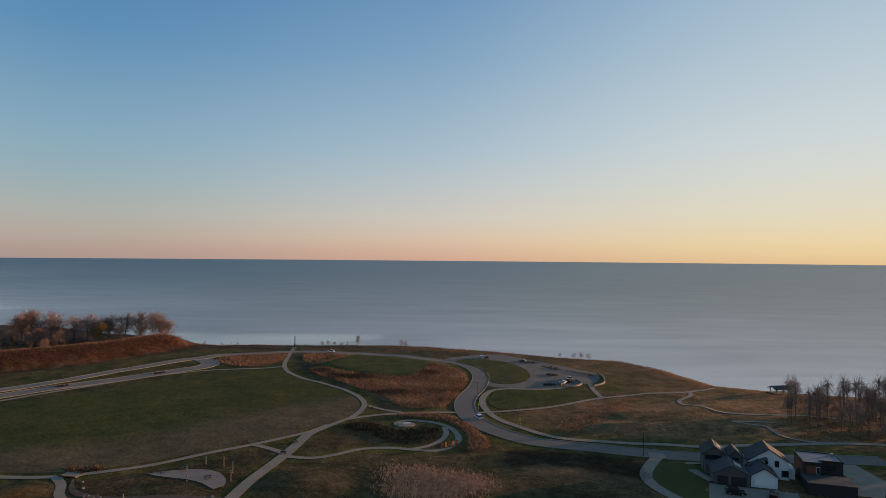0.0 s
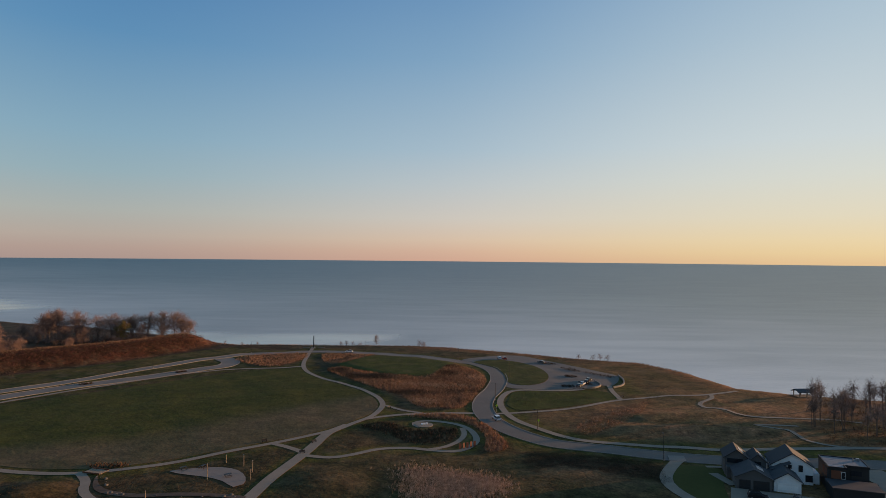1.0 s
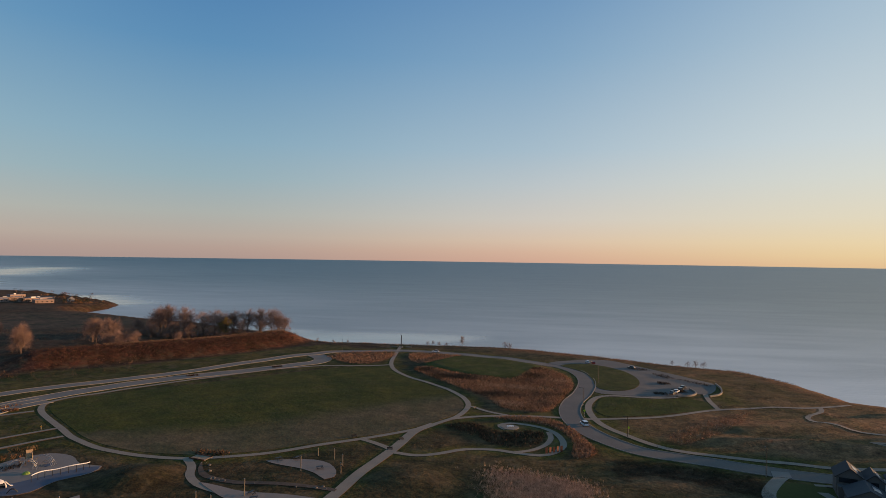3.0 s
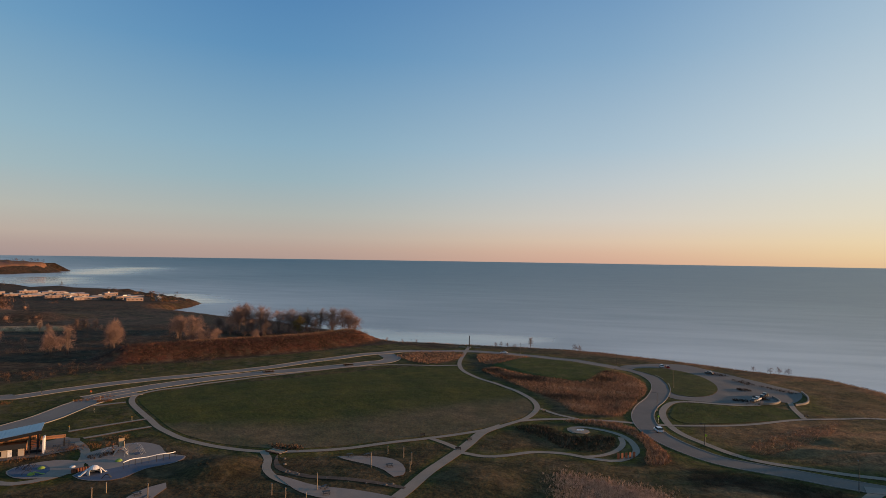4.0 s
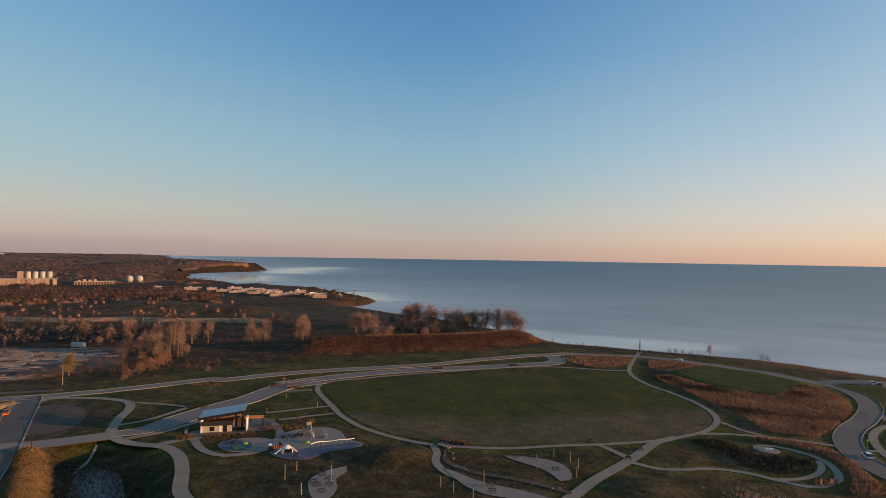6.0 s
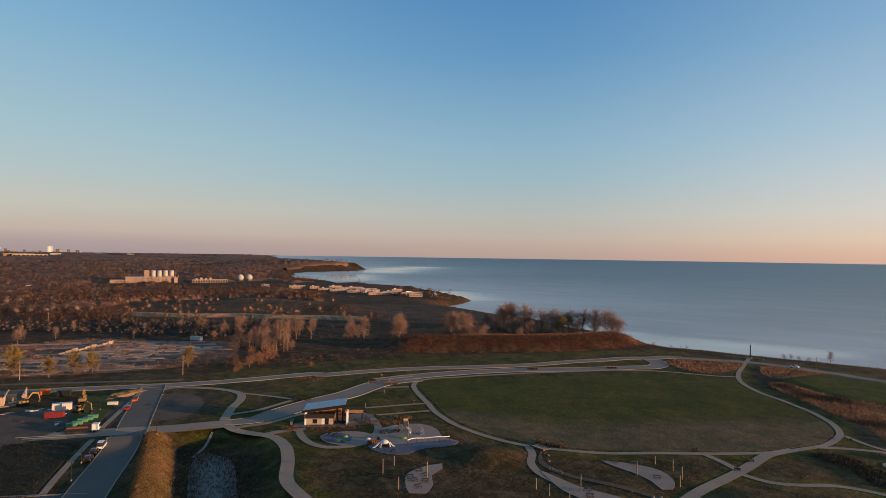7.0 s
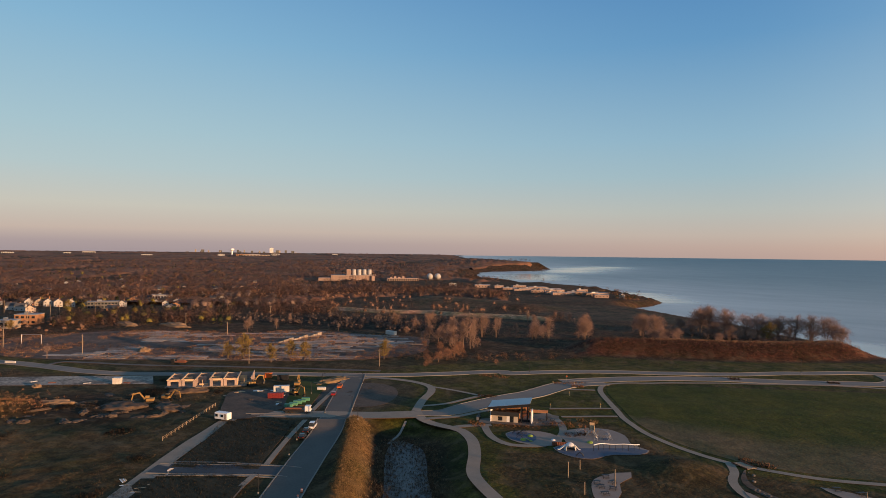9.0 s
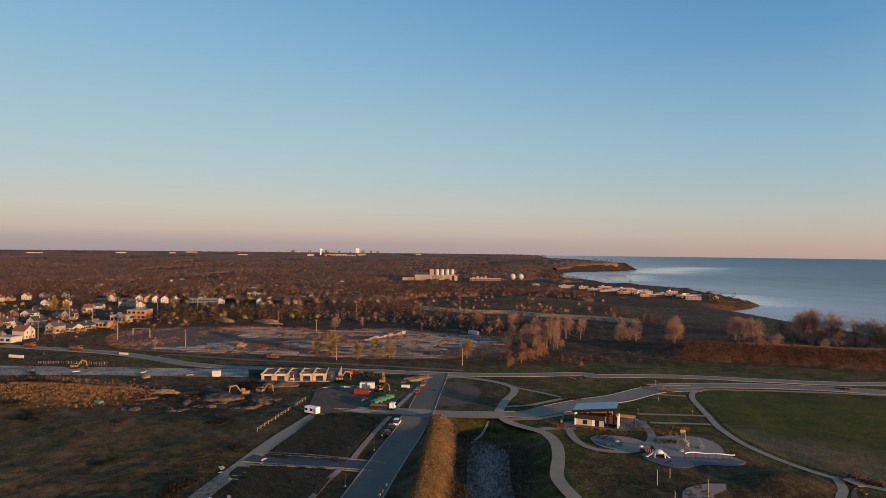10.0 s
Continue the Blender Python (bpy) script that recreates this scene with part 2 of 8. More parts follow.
M["kerb"] = material("kerb_concrete", (0.22, 0.19, 0.155), 0.9, dark=(0.165, 0.14, 0.115), scale=0.3, fine=3.0)
M["old_slab"] = material("old_slab", (0.30, 0.245, 0.20), 0.95, dark=(0.15, 0.115, 0.088), scale=0.09, fine=0.6, spread=0.24, tint=0.22)
M["wet_slab"] = material("stained_slab", (0.34, 0.275, 0.21), 0.9, dark=(0.085, 0.070, 0.056), scale=0.1, fine=0.7, spread=0.2)
M["pavers"] = material("brown_pavers", (0.17, 0.132, 0.10), 0.9, dark=(0.11, 0.085, 0.064), scale=0.3, fine=2.5)
M["rubble"] = material("rubble_ground", (0.13, 0.075, 0.05), 0.95, dark=(0.045, 0.028, 0.02), scale=0.06, fine=0.35, spread=0.22, bump=1.0)
M["yellow_dirty"] = material("dusty_machine_yellow", (0.30, 0.17, 0.045), 0.7, dark=(0.16, 0.095, 0.04), scale=0.8, fine=3.0)
M["plaster"] = material("pale_wall_panels", (0.38, 0.28, 0.23), 0.85, dark=(0.24, 0.17, 0.135), scale=0.5, fine=2.5, spread=0.4, tint=0.15)
M["dusty_white"] = material("dusty_white_sheet", (0.55, 0.53, 0.49), 0.6, dark=(0.36, 0.33, 0.29), scale=0.5, fine=3.0)
M["mud"] = material("bare_soil", (0.105, 0.068, 0.044), 0.95, dark=(0.040, 0.028, 0.019), scale=0.09, fine=0.6, bump=1.0, spread=0.3)
M["yard"] = material("churned_earth", (0.095, 0.066, 0.046), 0.95, dark=(0.034, 0.026, 0.019), scale=0.12, fine=0.9, bump=1.0, spread=0.3)
M["rubber_blue"] = material("blue_rubber", (0.082, 0.098, 0.13), 0.9, dark=(0.056, 0.066, 0.09), scale=0.3, fine=3.0)
M["rubber_tan"] = material("tan_rubber", (0.24, 0.185, 0.145), 0.9, dark=(0.18, 0.14, 0.11), scale=0.3, fine=3.0)
M["wood"] = material("weathered_wood", (0.30, 0.22, 0.14), 0.8, dark=(0.2, 0.14, 0.09), scale=0.8, fine=6.0)
M["bark"] = material("bark", (0.19, 0.125, 0.09), 0.95, dark=(0.11, 0.072, 0.052), scale=1.0, fine=8.0, tint=0.2)
M["twigs"] = material("bare_twigs", (0.29, 0.175, 0.128), 0.95, dark=(0.17, 0.105, 0.078), scale=0.3, fine=2.0, tint=0.25)
M["twigs_russet"] = material("russet_twigs", (0.25, 0.115, 0.062), 0.95, dark=(0.145, 0.068, 0.038), scale=0.3, fine=2.0, tint=0.25)
M["twigs_grey"] = material("grey_twigs", (0.36, 0.25, 0.20), 0.95, dark=(0.22, 0.15, 0.12), scale=0.3, fine=2.0, tint=0.25)
M["leaf_yellow"] = material("yellow_leaves", (0.20, 0.13, 0.03), 0.9, dark=(0.10, 0.07, 0.02), scale=0.3, fine=2.0, tint=0.2)
M["leaf_green"] = material("dark_evergreen", (0.03, 0.038, 0.018), 0.9, dark=(0.015, 0.02, 0.01), scale=0.3, fine=2.0, tint=0.2)
M["grass_red"] = material("red_prairie_grass", (0.20, 0.088, 0.042), 0.95, dark=(0.10, 0.05, 0.027), scale=0.06, fine=0.8, spread=0.4, spec=0.1)
M["grass_straw"] = material("straw_grass", (0.21, 0.135, 0.07), 0.95, dark=(0.12, 0.08, 0.042), scale=0.06, fine=0.8, spec=0.1)
M["brush_dark"] = material("dark_brush", (0.075, 0.045, 0.028), 0.95, dark=(0.04, 0.026, 0.017), scale=0.06, fine=0.8, spec=0.1)
M["paint_white"] = material("white_paint", (0.74, 0.73, 0.70), 0.55, dark=(0.62, 0.60, 0.57), scale=0.3, fine=3.0, tint=0.06)
M["siding_white"] = material("white_siding", (0.38, 0.36, 0.34), 0.7, dark=(0.27, 0.255, 0.24), scale=0.4, fine=3.0)
M["siding_bright"] = material("bright_white_siding", (0.68, 0.67, 0.65), 0.7, dark=(0.58, 0.57, 0.55), scale=0.4, fine=3.0)
M["siding_grey"] = material("grey_siding", (0.10, 0.095, 0.09), 0.7, dark=(0.075, 0.07, 0.066), scale=0.4, fine=3.0)
M["siding_black"] = material("black_siding", (0.028, 0.027, 0.027), 0.6, dark=(0.02, 0.02, 0.02), scale=0.4, fine=3.0)
M["silo_white"] = material("chalky_white_steel", (0.36, 0.345, 0.325), 0.7, dark=(0.28, 0.265, 0.245), scale=0.15, fine=1.0)
M["siding_tan"] = material("tan_siding", (0.40, 0.31, 0.23), 0.7, dark=(0.28, 0.21, 0.155), scale=0.3, fine=2.0, tint=0.3)
M["brick"] = material("orange_brick", (0.34, 0.17, 0.085), 0.85, dark=(0.25, 0.12, 0.06), scale=0.4, fine=4.0, tint=0.15)
M["stone_buff"] = material("buff_masonry", (0.29, 0.20, 0.16), 0.85, dark=(0.20, 0.14, 0.11), scale=0.1, fine=1.0, tint=0.15)
M["roof_dark"] = material("dark_shingles", (0.055, 0.053, 0.054), 0.85, dark=(0.036, 0.035, 0.036), scale=0.5, fine=5.0, tint=0.3)
M["roof_metal"] = material("standing_seam_metal", (0.33, 0.36, 0.39), 0.35, metal=0.7, dark=(0.28, 0.30, 0.33), scale=0.3, fine=3.0)
M["roof_flat"] = material("membrane_roof", (0.20, 0.20, 0.21), 0.6, dark=(0.14, 0.14, 0.15), scale=0.3, fine=2.0, tint=0.25)
M["glass"] = material("window_glass", (0.02, 0.024, 0.028), 0.08, spec=0.6)
M["metal_dark"] = material("dark_metal", (0.03, 0.03, 0.032), 0.5, metal=0.4)
M["metal_grey"] = material("galvanised_steel", (0.35, 0.35, 0.35), 0.45, metal=0.7)
M["rust"] = material("weathering_steel", (0.15, 0.06, 0.034), 0.85, dark=(0.15, 0.05, 0.025), scale=0.8, fine=6.0)
M["orange"] = material("orange_paint", (0.55, 0.13, 0.03), 0.5)
M["red"] = material("red_paint", (0.20, 0.02, 0.018), 0.6, dark=(0.10, 0.016, 0.014), fine=3.0)
M["yellow"] = material("machine_yellow", (0.55, 0.30, 0.03), 0.45)
M["lime"] = material("lime_plastic", (0.22, 0.30, 0.04), 0.5)
M["sign_lime"] = material("fluorescent_sign", (0.60, 0.72, 0.05), 0.4)
M["green_wrap"] = material("green_wrap", (0.08, 0.24, 0.14), 0.6, dark=(0.05, 0.14, 0.085), fine=3.0)
M["car_white"] = material("white_car_paint", (0.72, 0.72, 0.72), 0.2, spec=0.5)
M["car_grey"] = material("grey_car_paint", (0.16, 0.165, 0.17), 0.25, metal=0.3, spec=0.5)
M["car_black"] = material("black_car_paint", (0.015, 0.015, 0.017), 0.15, spec=0.5)
M["car_red"] = material("red_car_paint", (0.30, 0.02, 0.02), 0.2, spec=0.5)
M["tyre"] = material("tyre_rubber", (0.02, 0.02, 0.02), 0.9)
M["boulder"] = material("boulder_stone", (0.13, 0.112, 0.095), 0.9, dark=(0.07, 0.06, 0.05), scale=1.0, fine=5.0, tint=0.2)
M["lumber"] = material("framing_lumber", (0.55, 0.38, 0.22), 0.8, dark=(0.45, 0.30, 0.17), scale=0.5, fine=4.0)
M["lamp_red"] = material("tail_lens", (0.4, 0.02, 0.01), 0.3)
M["net_white"] = material("white_fabric", (0.62, 0.60, 0.57), 0.8)

# ---- the plan, in metres: centre lines and outlines ----
LOOP_DRIVE = [(133.9, 186), (119.6, 187.2), (102.6, 187.3), (89, 187.4), (80.7, 188.3), (72.7, 189.7), (64.7, 191.6), (56.5, 193.6), (48.4, 196.8), (40, 199.6), (33, 201.8), (26.2, 206.6), (19.4, 214.5), (14.1, 224.5), (10.5, 236.5), (9.3, 251.8), (11.4, 268.3), (16.3, 287.2), (19.5, 308.8), (18.9, 328.9), (14.4, 344.1), (7.4, 354.9), (-0.7, 358.3)]
SHORE_DRIVE = [(-14.2, 365.6), (-28.3, 375.4), (-46.5, 383.2), (-64.6, 386.7), (-83.1, 390.3), (-96.7, 388.5), (-113.4, 380.8), (-130.8, 375.4), (-141.5, 362.7), (-151.7, 350.5), (-161.8, 331.8), (-171.1, 314.5), (-177, 299.6), (-187, 281.9), (-204.6, 258.5), (-220.5, 237.4), (-231.9, 215.4), (-240.2, 194.2), (-244.5, 195.4), (-258.3, 158.2), (-273.4, 128.7), (-293.7, 97.7), (-315.4, 60.1), (-330.7, 34.7), (-348.1, 16.8), (-372.9, 0.8), (-399.2, -19.7), (-426.8, -50.6), (-453.6, -83.1)]
PARK_DRIVE = LOOP_DRIVE + SHORE_DRIVE
LOT_OUTER = [(0.9, 364.4), (16.6, 380), (34.5, 385.4), (49.9, 369), (63.5, 350.2), (75.7, 333.2), (81.2, 323.7), (79.6, 311.5), (73, 297.3), (67.5, 297.1), (57.9, 290.2), (46.6, 285.9), (31, 286.5), (22.3, 289.9), (19.4, 311.8), (14.9, 340.6)]
LOT_ISLAND = [(7.8, 358.8), (19.4, 367.4), (29.2, 363.9), (38.3, 354.6), (44.3, 338.5), (45.6, 319), (41, 302.7), (33.3, 295.6), (26.6, 296.6), (23.3, 303.3), (22.9, 321), (20.3, 337.3), (13.7, 349.6)]
EAST_WALK = [(145.8, 202.6), (133.8, 203.5), (118.3, 202.4), (100.8, 200.7), (83.5, 199), (73.2, 200.5), (62.4, 201.4), (51.9, 203.6), (41.3, 206.4), (34.6, 211.5), (27.9, 219.7), (22.7, 227.9), (18.9, 238.5), (16.9, 252.1), (17.9, 266.3), (22.6, 280.1), (30.7, 284.1), (46.2, 283.5), (57.4, 287.6)]
BLUFF_WALK = [(14.2, 240), (26.4, 243.1), (38.1, 247.2), (50.8, 254.3), (65.1, 265), (78.9, 270.9), (93.4, 277.1), (106.7, 278.8), (119.1, 284), (128, 289.3)]
S_WALK = [(112.9, 281.4), (110.1, 273.2), (101.9, 264.2), (100.3, 257.1), (106.2, 247.7), (114.7, 241.8), (127.3, 240.5), (140.3, 240), (150.4, 235.3)]
RAVINE_WALK = [(123.7, 229.6), (115.5, 230.2), (108.3, 229.9), (113.5, 226.2), (115.9, 218.9), (117.3, 210.7), (122, 205.6), (128.1, 203.3)]
PLAZA_LINK = [(71.3, 297.2), (69.8, 284.4), (69.3, 268.3)]
LAWN_RING = [(-98.1, 410), (-92.7, 372.7), (-87.3, 341.8), (-79.6, 320.5), (-68.5, 305.2), (-56, 292.6), (-44.5, 280.1), (-36.3, 266.8), (-31.9, 254.6), (-31.4, 244.1), (-33.6, 232.3), (-38.3, 222.9), (-44.4, 212.6), (-52.4, 204.2), (-61.7, 195.5), (-70.8, 187.8), (-80.7, 178.6), (-89.5, 172.6), (-100.8, 168.1), (-105.9, 166.6), (-114, 166.4), (-125.5, 167.6), (-136.7, 170.5), (-150.8, 177.5), (-164.2, 187.1), (-179.4, 197.9), (-190.5, 207.2), (-196.4, 216.5), (-195.4, 225.8), (-188.4, 238.2), (-180.6, 253.2), (-164.2, 278), (-146.9, 301.6), (-135.8, 314.1), (-119.9, 325.2), (-98.4, 330.8), (-85.9, 336.4)]
DIAG_WALK = [(-40, 220.6), (-44.7, 209.5), (-46.4, 195.7), (-47.6, 185.9), (-50.8, 166.7), (-52.1, 151.3), (-52.9, 143.8)]
LINK_A = [(-60.1, 196.8), (-53.2, 192.9), (-47, 187.9)]
SPIRAL_WALK = [(-46.9, 185.9), (-38.9, 184.5), (-32.7, 187.3), (-24.9, 193.6), (-16.2, 195), (-9, 192.9), (-1.9, 192), (2.5, 195.5), (5.6, 202.9), (5.2, 211.3), (2.8, 218.9), (-1.3, 224), (-7.5, 226.9), (-12.8, 227.5), (-16.3, 224.3), (-14.7, 219.8), (-12, 221.4)]
SPIRAL_INNER = [(-9.4, 193.5), (-4.7, 196.5), (-0.2, 203.3), (1.7, 211.2), (1, 218.9)]
LINK_B = [(-35.4, 228.3), (-28.1, 233.5), (-17.7, 237.2), (-4.7, 239.4), (5.8, 239.7)]
LINK_C = [(-30.1, 250.3), (-22.6, 243.2), (-14.5, 239)]
STUMP_WALK = [(-104, 166.8), (-98.7, 160.8), (-95.1, 154.1), (-89.5, 148.9), (-83, 146), (-76.7, 143.7), (-69.9, 143), (-62.2, 145.2), (-52.8, 144.6)]
STREET = [(-138.3, 43.3), (-147.5, 49.4), (-168.2, 63.1), (-201.1, 84.9), (-234.6, 104.6), (-275.1, 128.2)]
CROSS_STREET = [(-230, 63.1), (-222.6, 72), (-216.1, 83.1), (-208.9, 93.9), (-201.9, 104.4), (-195.9, 116.5)]
SIDE_STREET = [(-184.5, 25.8), (-180.4, 31.5), (-172.9, 42.7), (-165.6, 53.7), (-161.5, 57.6)]
ALLEY = [(-154.6, 7.9), (-179.3, 23.6), (-205.1, 41.2), (-226.8, 58)]
TRAIL = [(-374.9, 0.8), (-381.4, 9.5), (-369.6, 23.7), (-352.3, 42.7), (-326.2, 80), (-299.7, 115), (-276.9, 142.9)]
PARK_STREET = [(-197.5, 116.8), (-192.8, 126.5), (-194.6, 137.7), (-197.3, 150.5), (-198.8, 163.2), (-199.5, 176.3), (-204.7, 194.5), (-204.8, 207.5), (-200.3, 220.4)]
PARKING_STRIP = [(-210.7, 204.4), (-208, 214), (-203.1, 229.2), (-195.3, 246.8), (-186.6, 261.5), (-176.3, 276), (-159.9, 293.9), (-147.2, 309.1), (-136.5, 323.8), (-129.2, 333.4), (-129.9, 346.3), (-139.1, 358.7)]
POND_WALK = [(-200.2, 118.4), (-189.2, 115), (-178.1, 116.9), (-170.9, 118.9), (-159.9, 115.5), (-148.3, 108.2), (-137.2, 99.6), (-128.6, 95.8), (-116.7, 92.8)]
RING_WALK = [(-200.2, 118.4), (-214.5, 130.3), (-224.8, 140.5), (-234.7, 145.5), (-246.8, 144), (-256.7, 138.4), (-264.5, 131.5), (-263.3, 125.6)]
LINK_D = [(-233.4, 145.3), (-221.3, 150.7), (-209.8, 154)]
LINK_E = [(-205.8, 123.1), (-204, 133.8), (-206.4, 146), (-208.2, 155.8)]
PAV_WALK = [(-189.8, 115.4), (-186.1, 126.9), (-187, 137.4), (-187.4, 144.3)]
PAV_WALK_B = [(-175.7, 117.6), (-173.8, 125.5), (-170.9, 131.7)]
PAV_LOOP = [(-171.4, 129.1), (-163.6, 124.9), (-155.8, 122.4), (-149.6, 123.1), (-145.2, 128.6), (-144.2, 134.9), (-147.7, 142), (-153.1, 148.8), (-160.2, 153.9), (-167.6, 157.4), (-178.4, 159.2)]
LAWN_PATH_A = [(-177, 164.7), (-170.2, 177.4), (-164.6, 186.3)]
LAWN_PATH_B = [(-166, 160.3), (-160.8, 170.8), (-155.8, 178.8)]
LAWN_PATH_C = [(-203.8, 191.9), (-198.6, 195.8), (-190.9, 204.4)]
PLAY_SMALL = [(-160.4, 129.7), (-160.3, 135.5), (-155.9, 141.2), (-149.7, 142.6), (-144.3, 139.8), (-142.4, 133.8), (-147.2, 128), (-153.6, 126.4)]
PLAY_BIG = [(-140.8, 132.5), (-142.2, 139.5), (-149.4, 143.8), (-152.3, 150.4), (-150.3, 157.5), (-146, 162.6), (-138, 161.9), (-130.2, 156.2), (-123.3, 156), (-122.3, 150.2), (-126.4, 143.2), (-126.8, 135.1), (-131, 131.6), (-136.9, 131.1)]
FIT_PAD = [(-80.7, 169.7), (-74.2, 172.8), (-67.3, 173.9), (-61.9, 171.6), (-57.9, 166.4), (-56.8, 161.4), (-58.7, 159.3), (-63.1, 163.3), (-68.7, 166.2), (-73.7, 167.4)]
STUMP_PAD = [(-89.6, 150.2), (-84.3, 149.3), (-75.5, 146.8), (-64.7, 147.0), (-57.0, 146.3), (-53.0, 145.6), (-57.1, 143.4), (-66.5, 140.3), (-71.6, 139.5), (-77.9, 141.5), (-84.8, 146.4)]
SWING_PAD = [(-113.8, 120.9), (-116, 126), (-115.6, 132.3), (-113.7, 136.2), (-111.1, 133.3), (-109.9, 127.3), (-105.5, 122.9), (-102.3, 116.1), (-105.4, 113.6)]
LAWN = [(-85, 332.9), (-73, 309.7), (-55, 287.5), (-43.6, 274.3), (-36.1, 261.3), (-32.9, 248.2), (-35, 234.4), (-43.6, 218.3), (-52.9, 206.2), (-64.2, 197.2), (-79.3, 184.3), (-91.1, 175.7), (-102.6, 171.1), (-116.5, 169.9), (-128.3, 171.2), (-144.4, 177), (-161.3, 188.3), (-180.8, 202.6), (-190.6, 211.8), (-191.3, 221.1), (-182.1, 238.2), (-169.2, 255.2), (-150.7, 277.2), (-130.3, 301.6), (-111.7, 321), (-97.4, 327.4)]
MEADOW_A = [(-70.5, 324.6), (-64.8, 333.2), (-47.2, 317.8), (-28.9, 309.6), (-14.8, 310.2), (-6.9, 339.5), (2.4, 340), (10.6, 323.6), (12.7, 301.5), (7.5, 272.6), (0.8, 248.6), (-9.4, 246.4), (-17.5, 249.9), (-24.7, 265.8), (-36.4, 280.1), (-49.5, 297.4)]
MEADOW_B = [(-84.8, 378.8), (-70.8, 381.8), (-51.8, 376.2), (-59.7, 357.2), (-66.2, 343.7), (-77.2, 350.5)]
MEADOW_C = [(-131.8, 357.2), (-122.6, 373.9), (-106.1, 381.6), (-93.7, 379.6), (-92.2, 354.4), (-101.5, 335.5), (-114.2, 338)]
MEADOW_D = [(-19.5, 232.9), (-9, 237.5), (1.8, 234.5), (9.9, 222.9), (13.2, 210.2), (15.7, 197.7), (11.2, 191.8), (7.8, 192.3), (8.9, 206.8), (6.2, 219), (-0.3, 227.9), (-8.7, 230.8)]
MEADOW_E = [(-35.3, 219.2), (-27, 224.7), (-16.1, 216.2), (-8.2, 217.9), (-1.2, 218.1), (-0.6, 208.4), (-6.6, 200), (-14.8, 199.2), (-23, 207.8)]
MEADOW_F = [(43, 225.5), (63.7, 249.9), (79.5, 264.4), (69.7, 242.8), (58, 227.5), (44.5, 212.5)]
PALE_DIRT = [(22, 176), (28, 181), (38, 178), (53, 170), (57, 163), (36, 163)]
CATTAILS = [(-14.8, 171.2), (-9.6, 174.1), (-1.6, 170.7), (7.6, 168.3), (13.4, 164.2), (9.6, 150.3), (-12.2, 148.2)]
DARK_BRUSH = [(20.9, 192.1), (31.5, 192.4), (45, 190), (54.4, 186.5), (62.5, 185.2), (57.7, 168.6), (41.4, 168.2), (26.8, 173.1), (20.1, 176.7)]
BASIN = [(-140.5, 52.8), (-165, 70.6), (-189.7, 85.3), (-196, 96.9), (-182, 111.7), (-159.9, 108.4), (-136.1, 92.4), (-122.1, 79.8)]
MUD = [(-251.5, 91.4), (-271.8, 104.4), (-268.1, 120.2), (-250.9, 138.4), (-232.6, 136.8), (-215.8, 124.3), (-207.5, 109.7), (-215.9, 89.9), (-224.9, 84.1)]
BARRELS = [(-147.0, 54.3), (-143.8, 52.2), (-141.8, 50.7)]
FENCE_A, FENCE_B = ((-377.2, -52.7), (-361.1, -20.5))
RUIN = [(-508, 25), (-500, 60), (-480, 95), (-452, 122), (-447, 166), (-402, 200), (-369.7, 224), (-336, 207), (-312, 183), (-312.4, 148), (-330, 105), (-358, 63), (-382, 20), (-410, -12), (-440, -25), (-495, -22)]
FAR_FIELD = [(-615.7, 545.2), (-548.5, 620.1), (-443.7, 584.7), (-368.2, 538.4), (-370.9, 474.3), (-425.9, 445), (-504.8, 447.1)]
FIELD_B = [(-752, 422.6), (-789.7, 482.4), (-717.2, 531.9), (-592.8, 489.8), (-565.6, 419.6), (-633.1, 371.3)]
DARK_BELT = [(-530, 132), (-484, 172), (-450, 190), (-414, 212), (-385, 240), (-385, 290), (-415, 325), (-470, 310), (-520, 268), (-552, 210), (-580, 150)]
SCRAPE = [(-630.2, 281.8), (-617.5, 339.7), (-567.6, 383.1), (-516.5, 419.4), (-495.9, 395.7), (-546.7, 334.2), (-591.4, 277.6)]

# ---- tools ----
def spline(pts, step=4.0, closed=False):
    """A smooth line (Catmull-Rom) through plan points, cut at about even steps."""
    p = [Vector((*q, 0)) for q in pts]
    n = len(p)
    out = []
    for i in range(n if closed else n - 1):
        if closed:
            a, b, c, d = p[i - 1], p[i], p[(i + 1) % n], p[(i + 2) % n]
        else:
            b, c = p[i], p[i + 1]
            a = p[i - 1] if i else b * 2 - c
            d = p[i + 2] if i + 2 < n else c * 2 - b
        k = max(1, round((c - b).length / step))
        for j in range(k):
            u = j / k
            out.append(0.5 * ((2 * b) + (c - a) * u + (2 * a - 5 * b + 4 * c - d) * u * u + (3 * b - a - 3 * c + d) * u ** 3))
    if not closed:
        out.append(p[-1])
    return [(v.x, v.y) for v in out]


def line_distance(X, Y, pts):
    """Distance to a polyline, and the side (positive: to the left of its way)."""
    best = np.full(X.shape, 1e9)
    side = np.zeros(X.shape)
    for (ax, ay), (bx, by) in zip(pts[:-1], pts[1:]):
        dx, dy = bx - ax, by - ay
        u = np.clip(((X - ax) * dx + (Y - ay) * dy) / (dx * dx + dy * dy), 0, 1)
        d = np.hypot(X - ax - u * dx, Y - ay - u * dy)
        s = np.sign(dx * (Y - ay) - dy * (X - ax))
        near_ = d < best - 1e-9
        best = np.where(near_, d, best)
        side = np.where(near_, s, side)
    return best, side


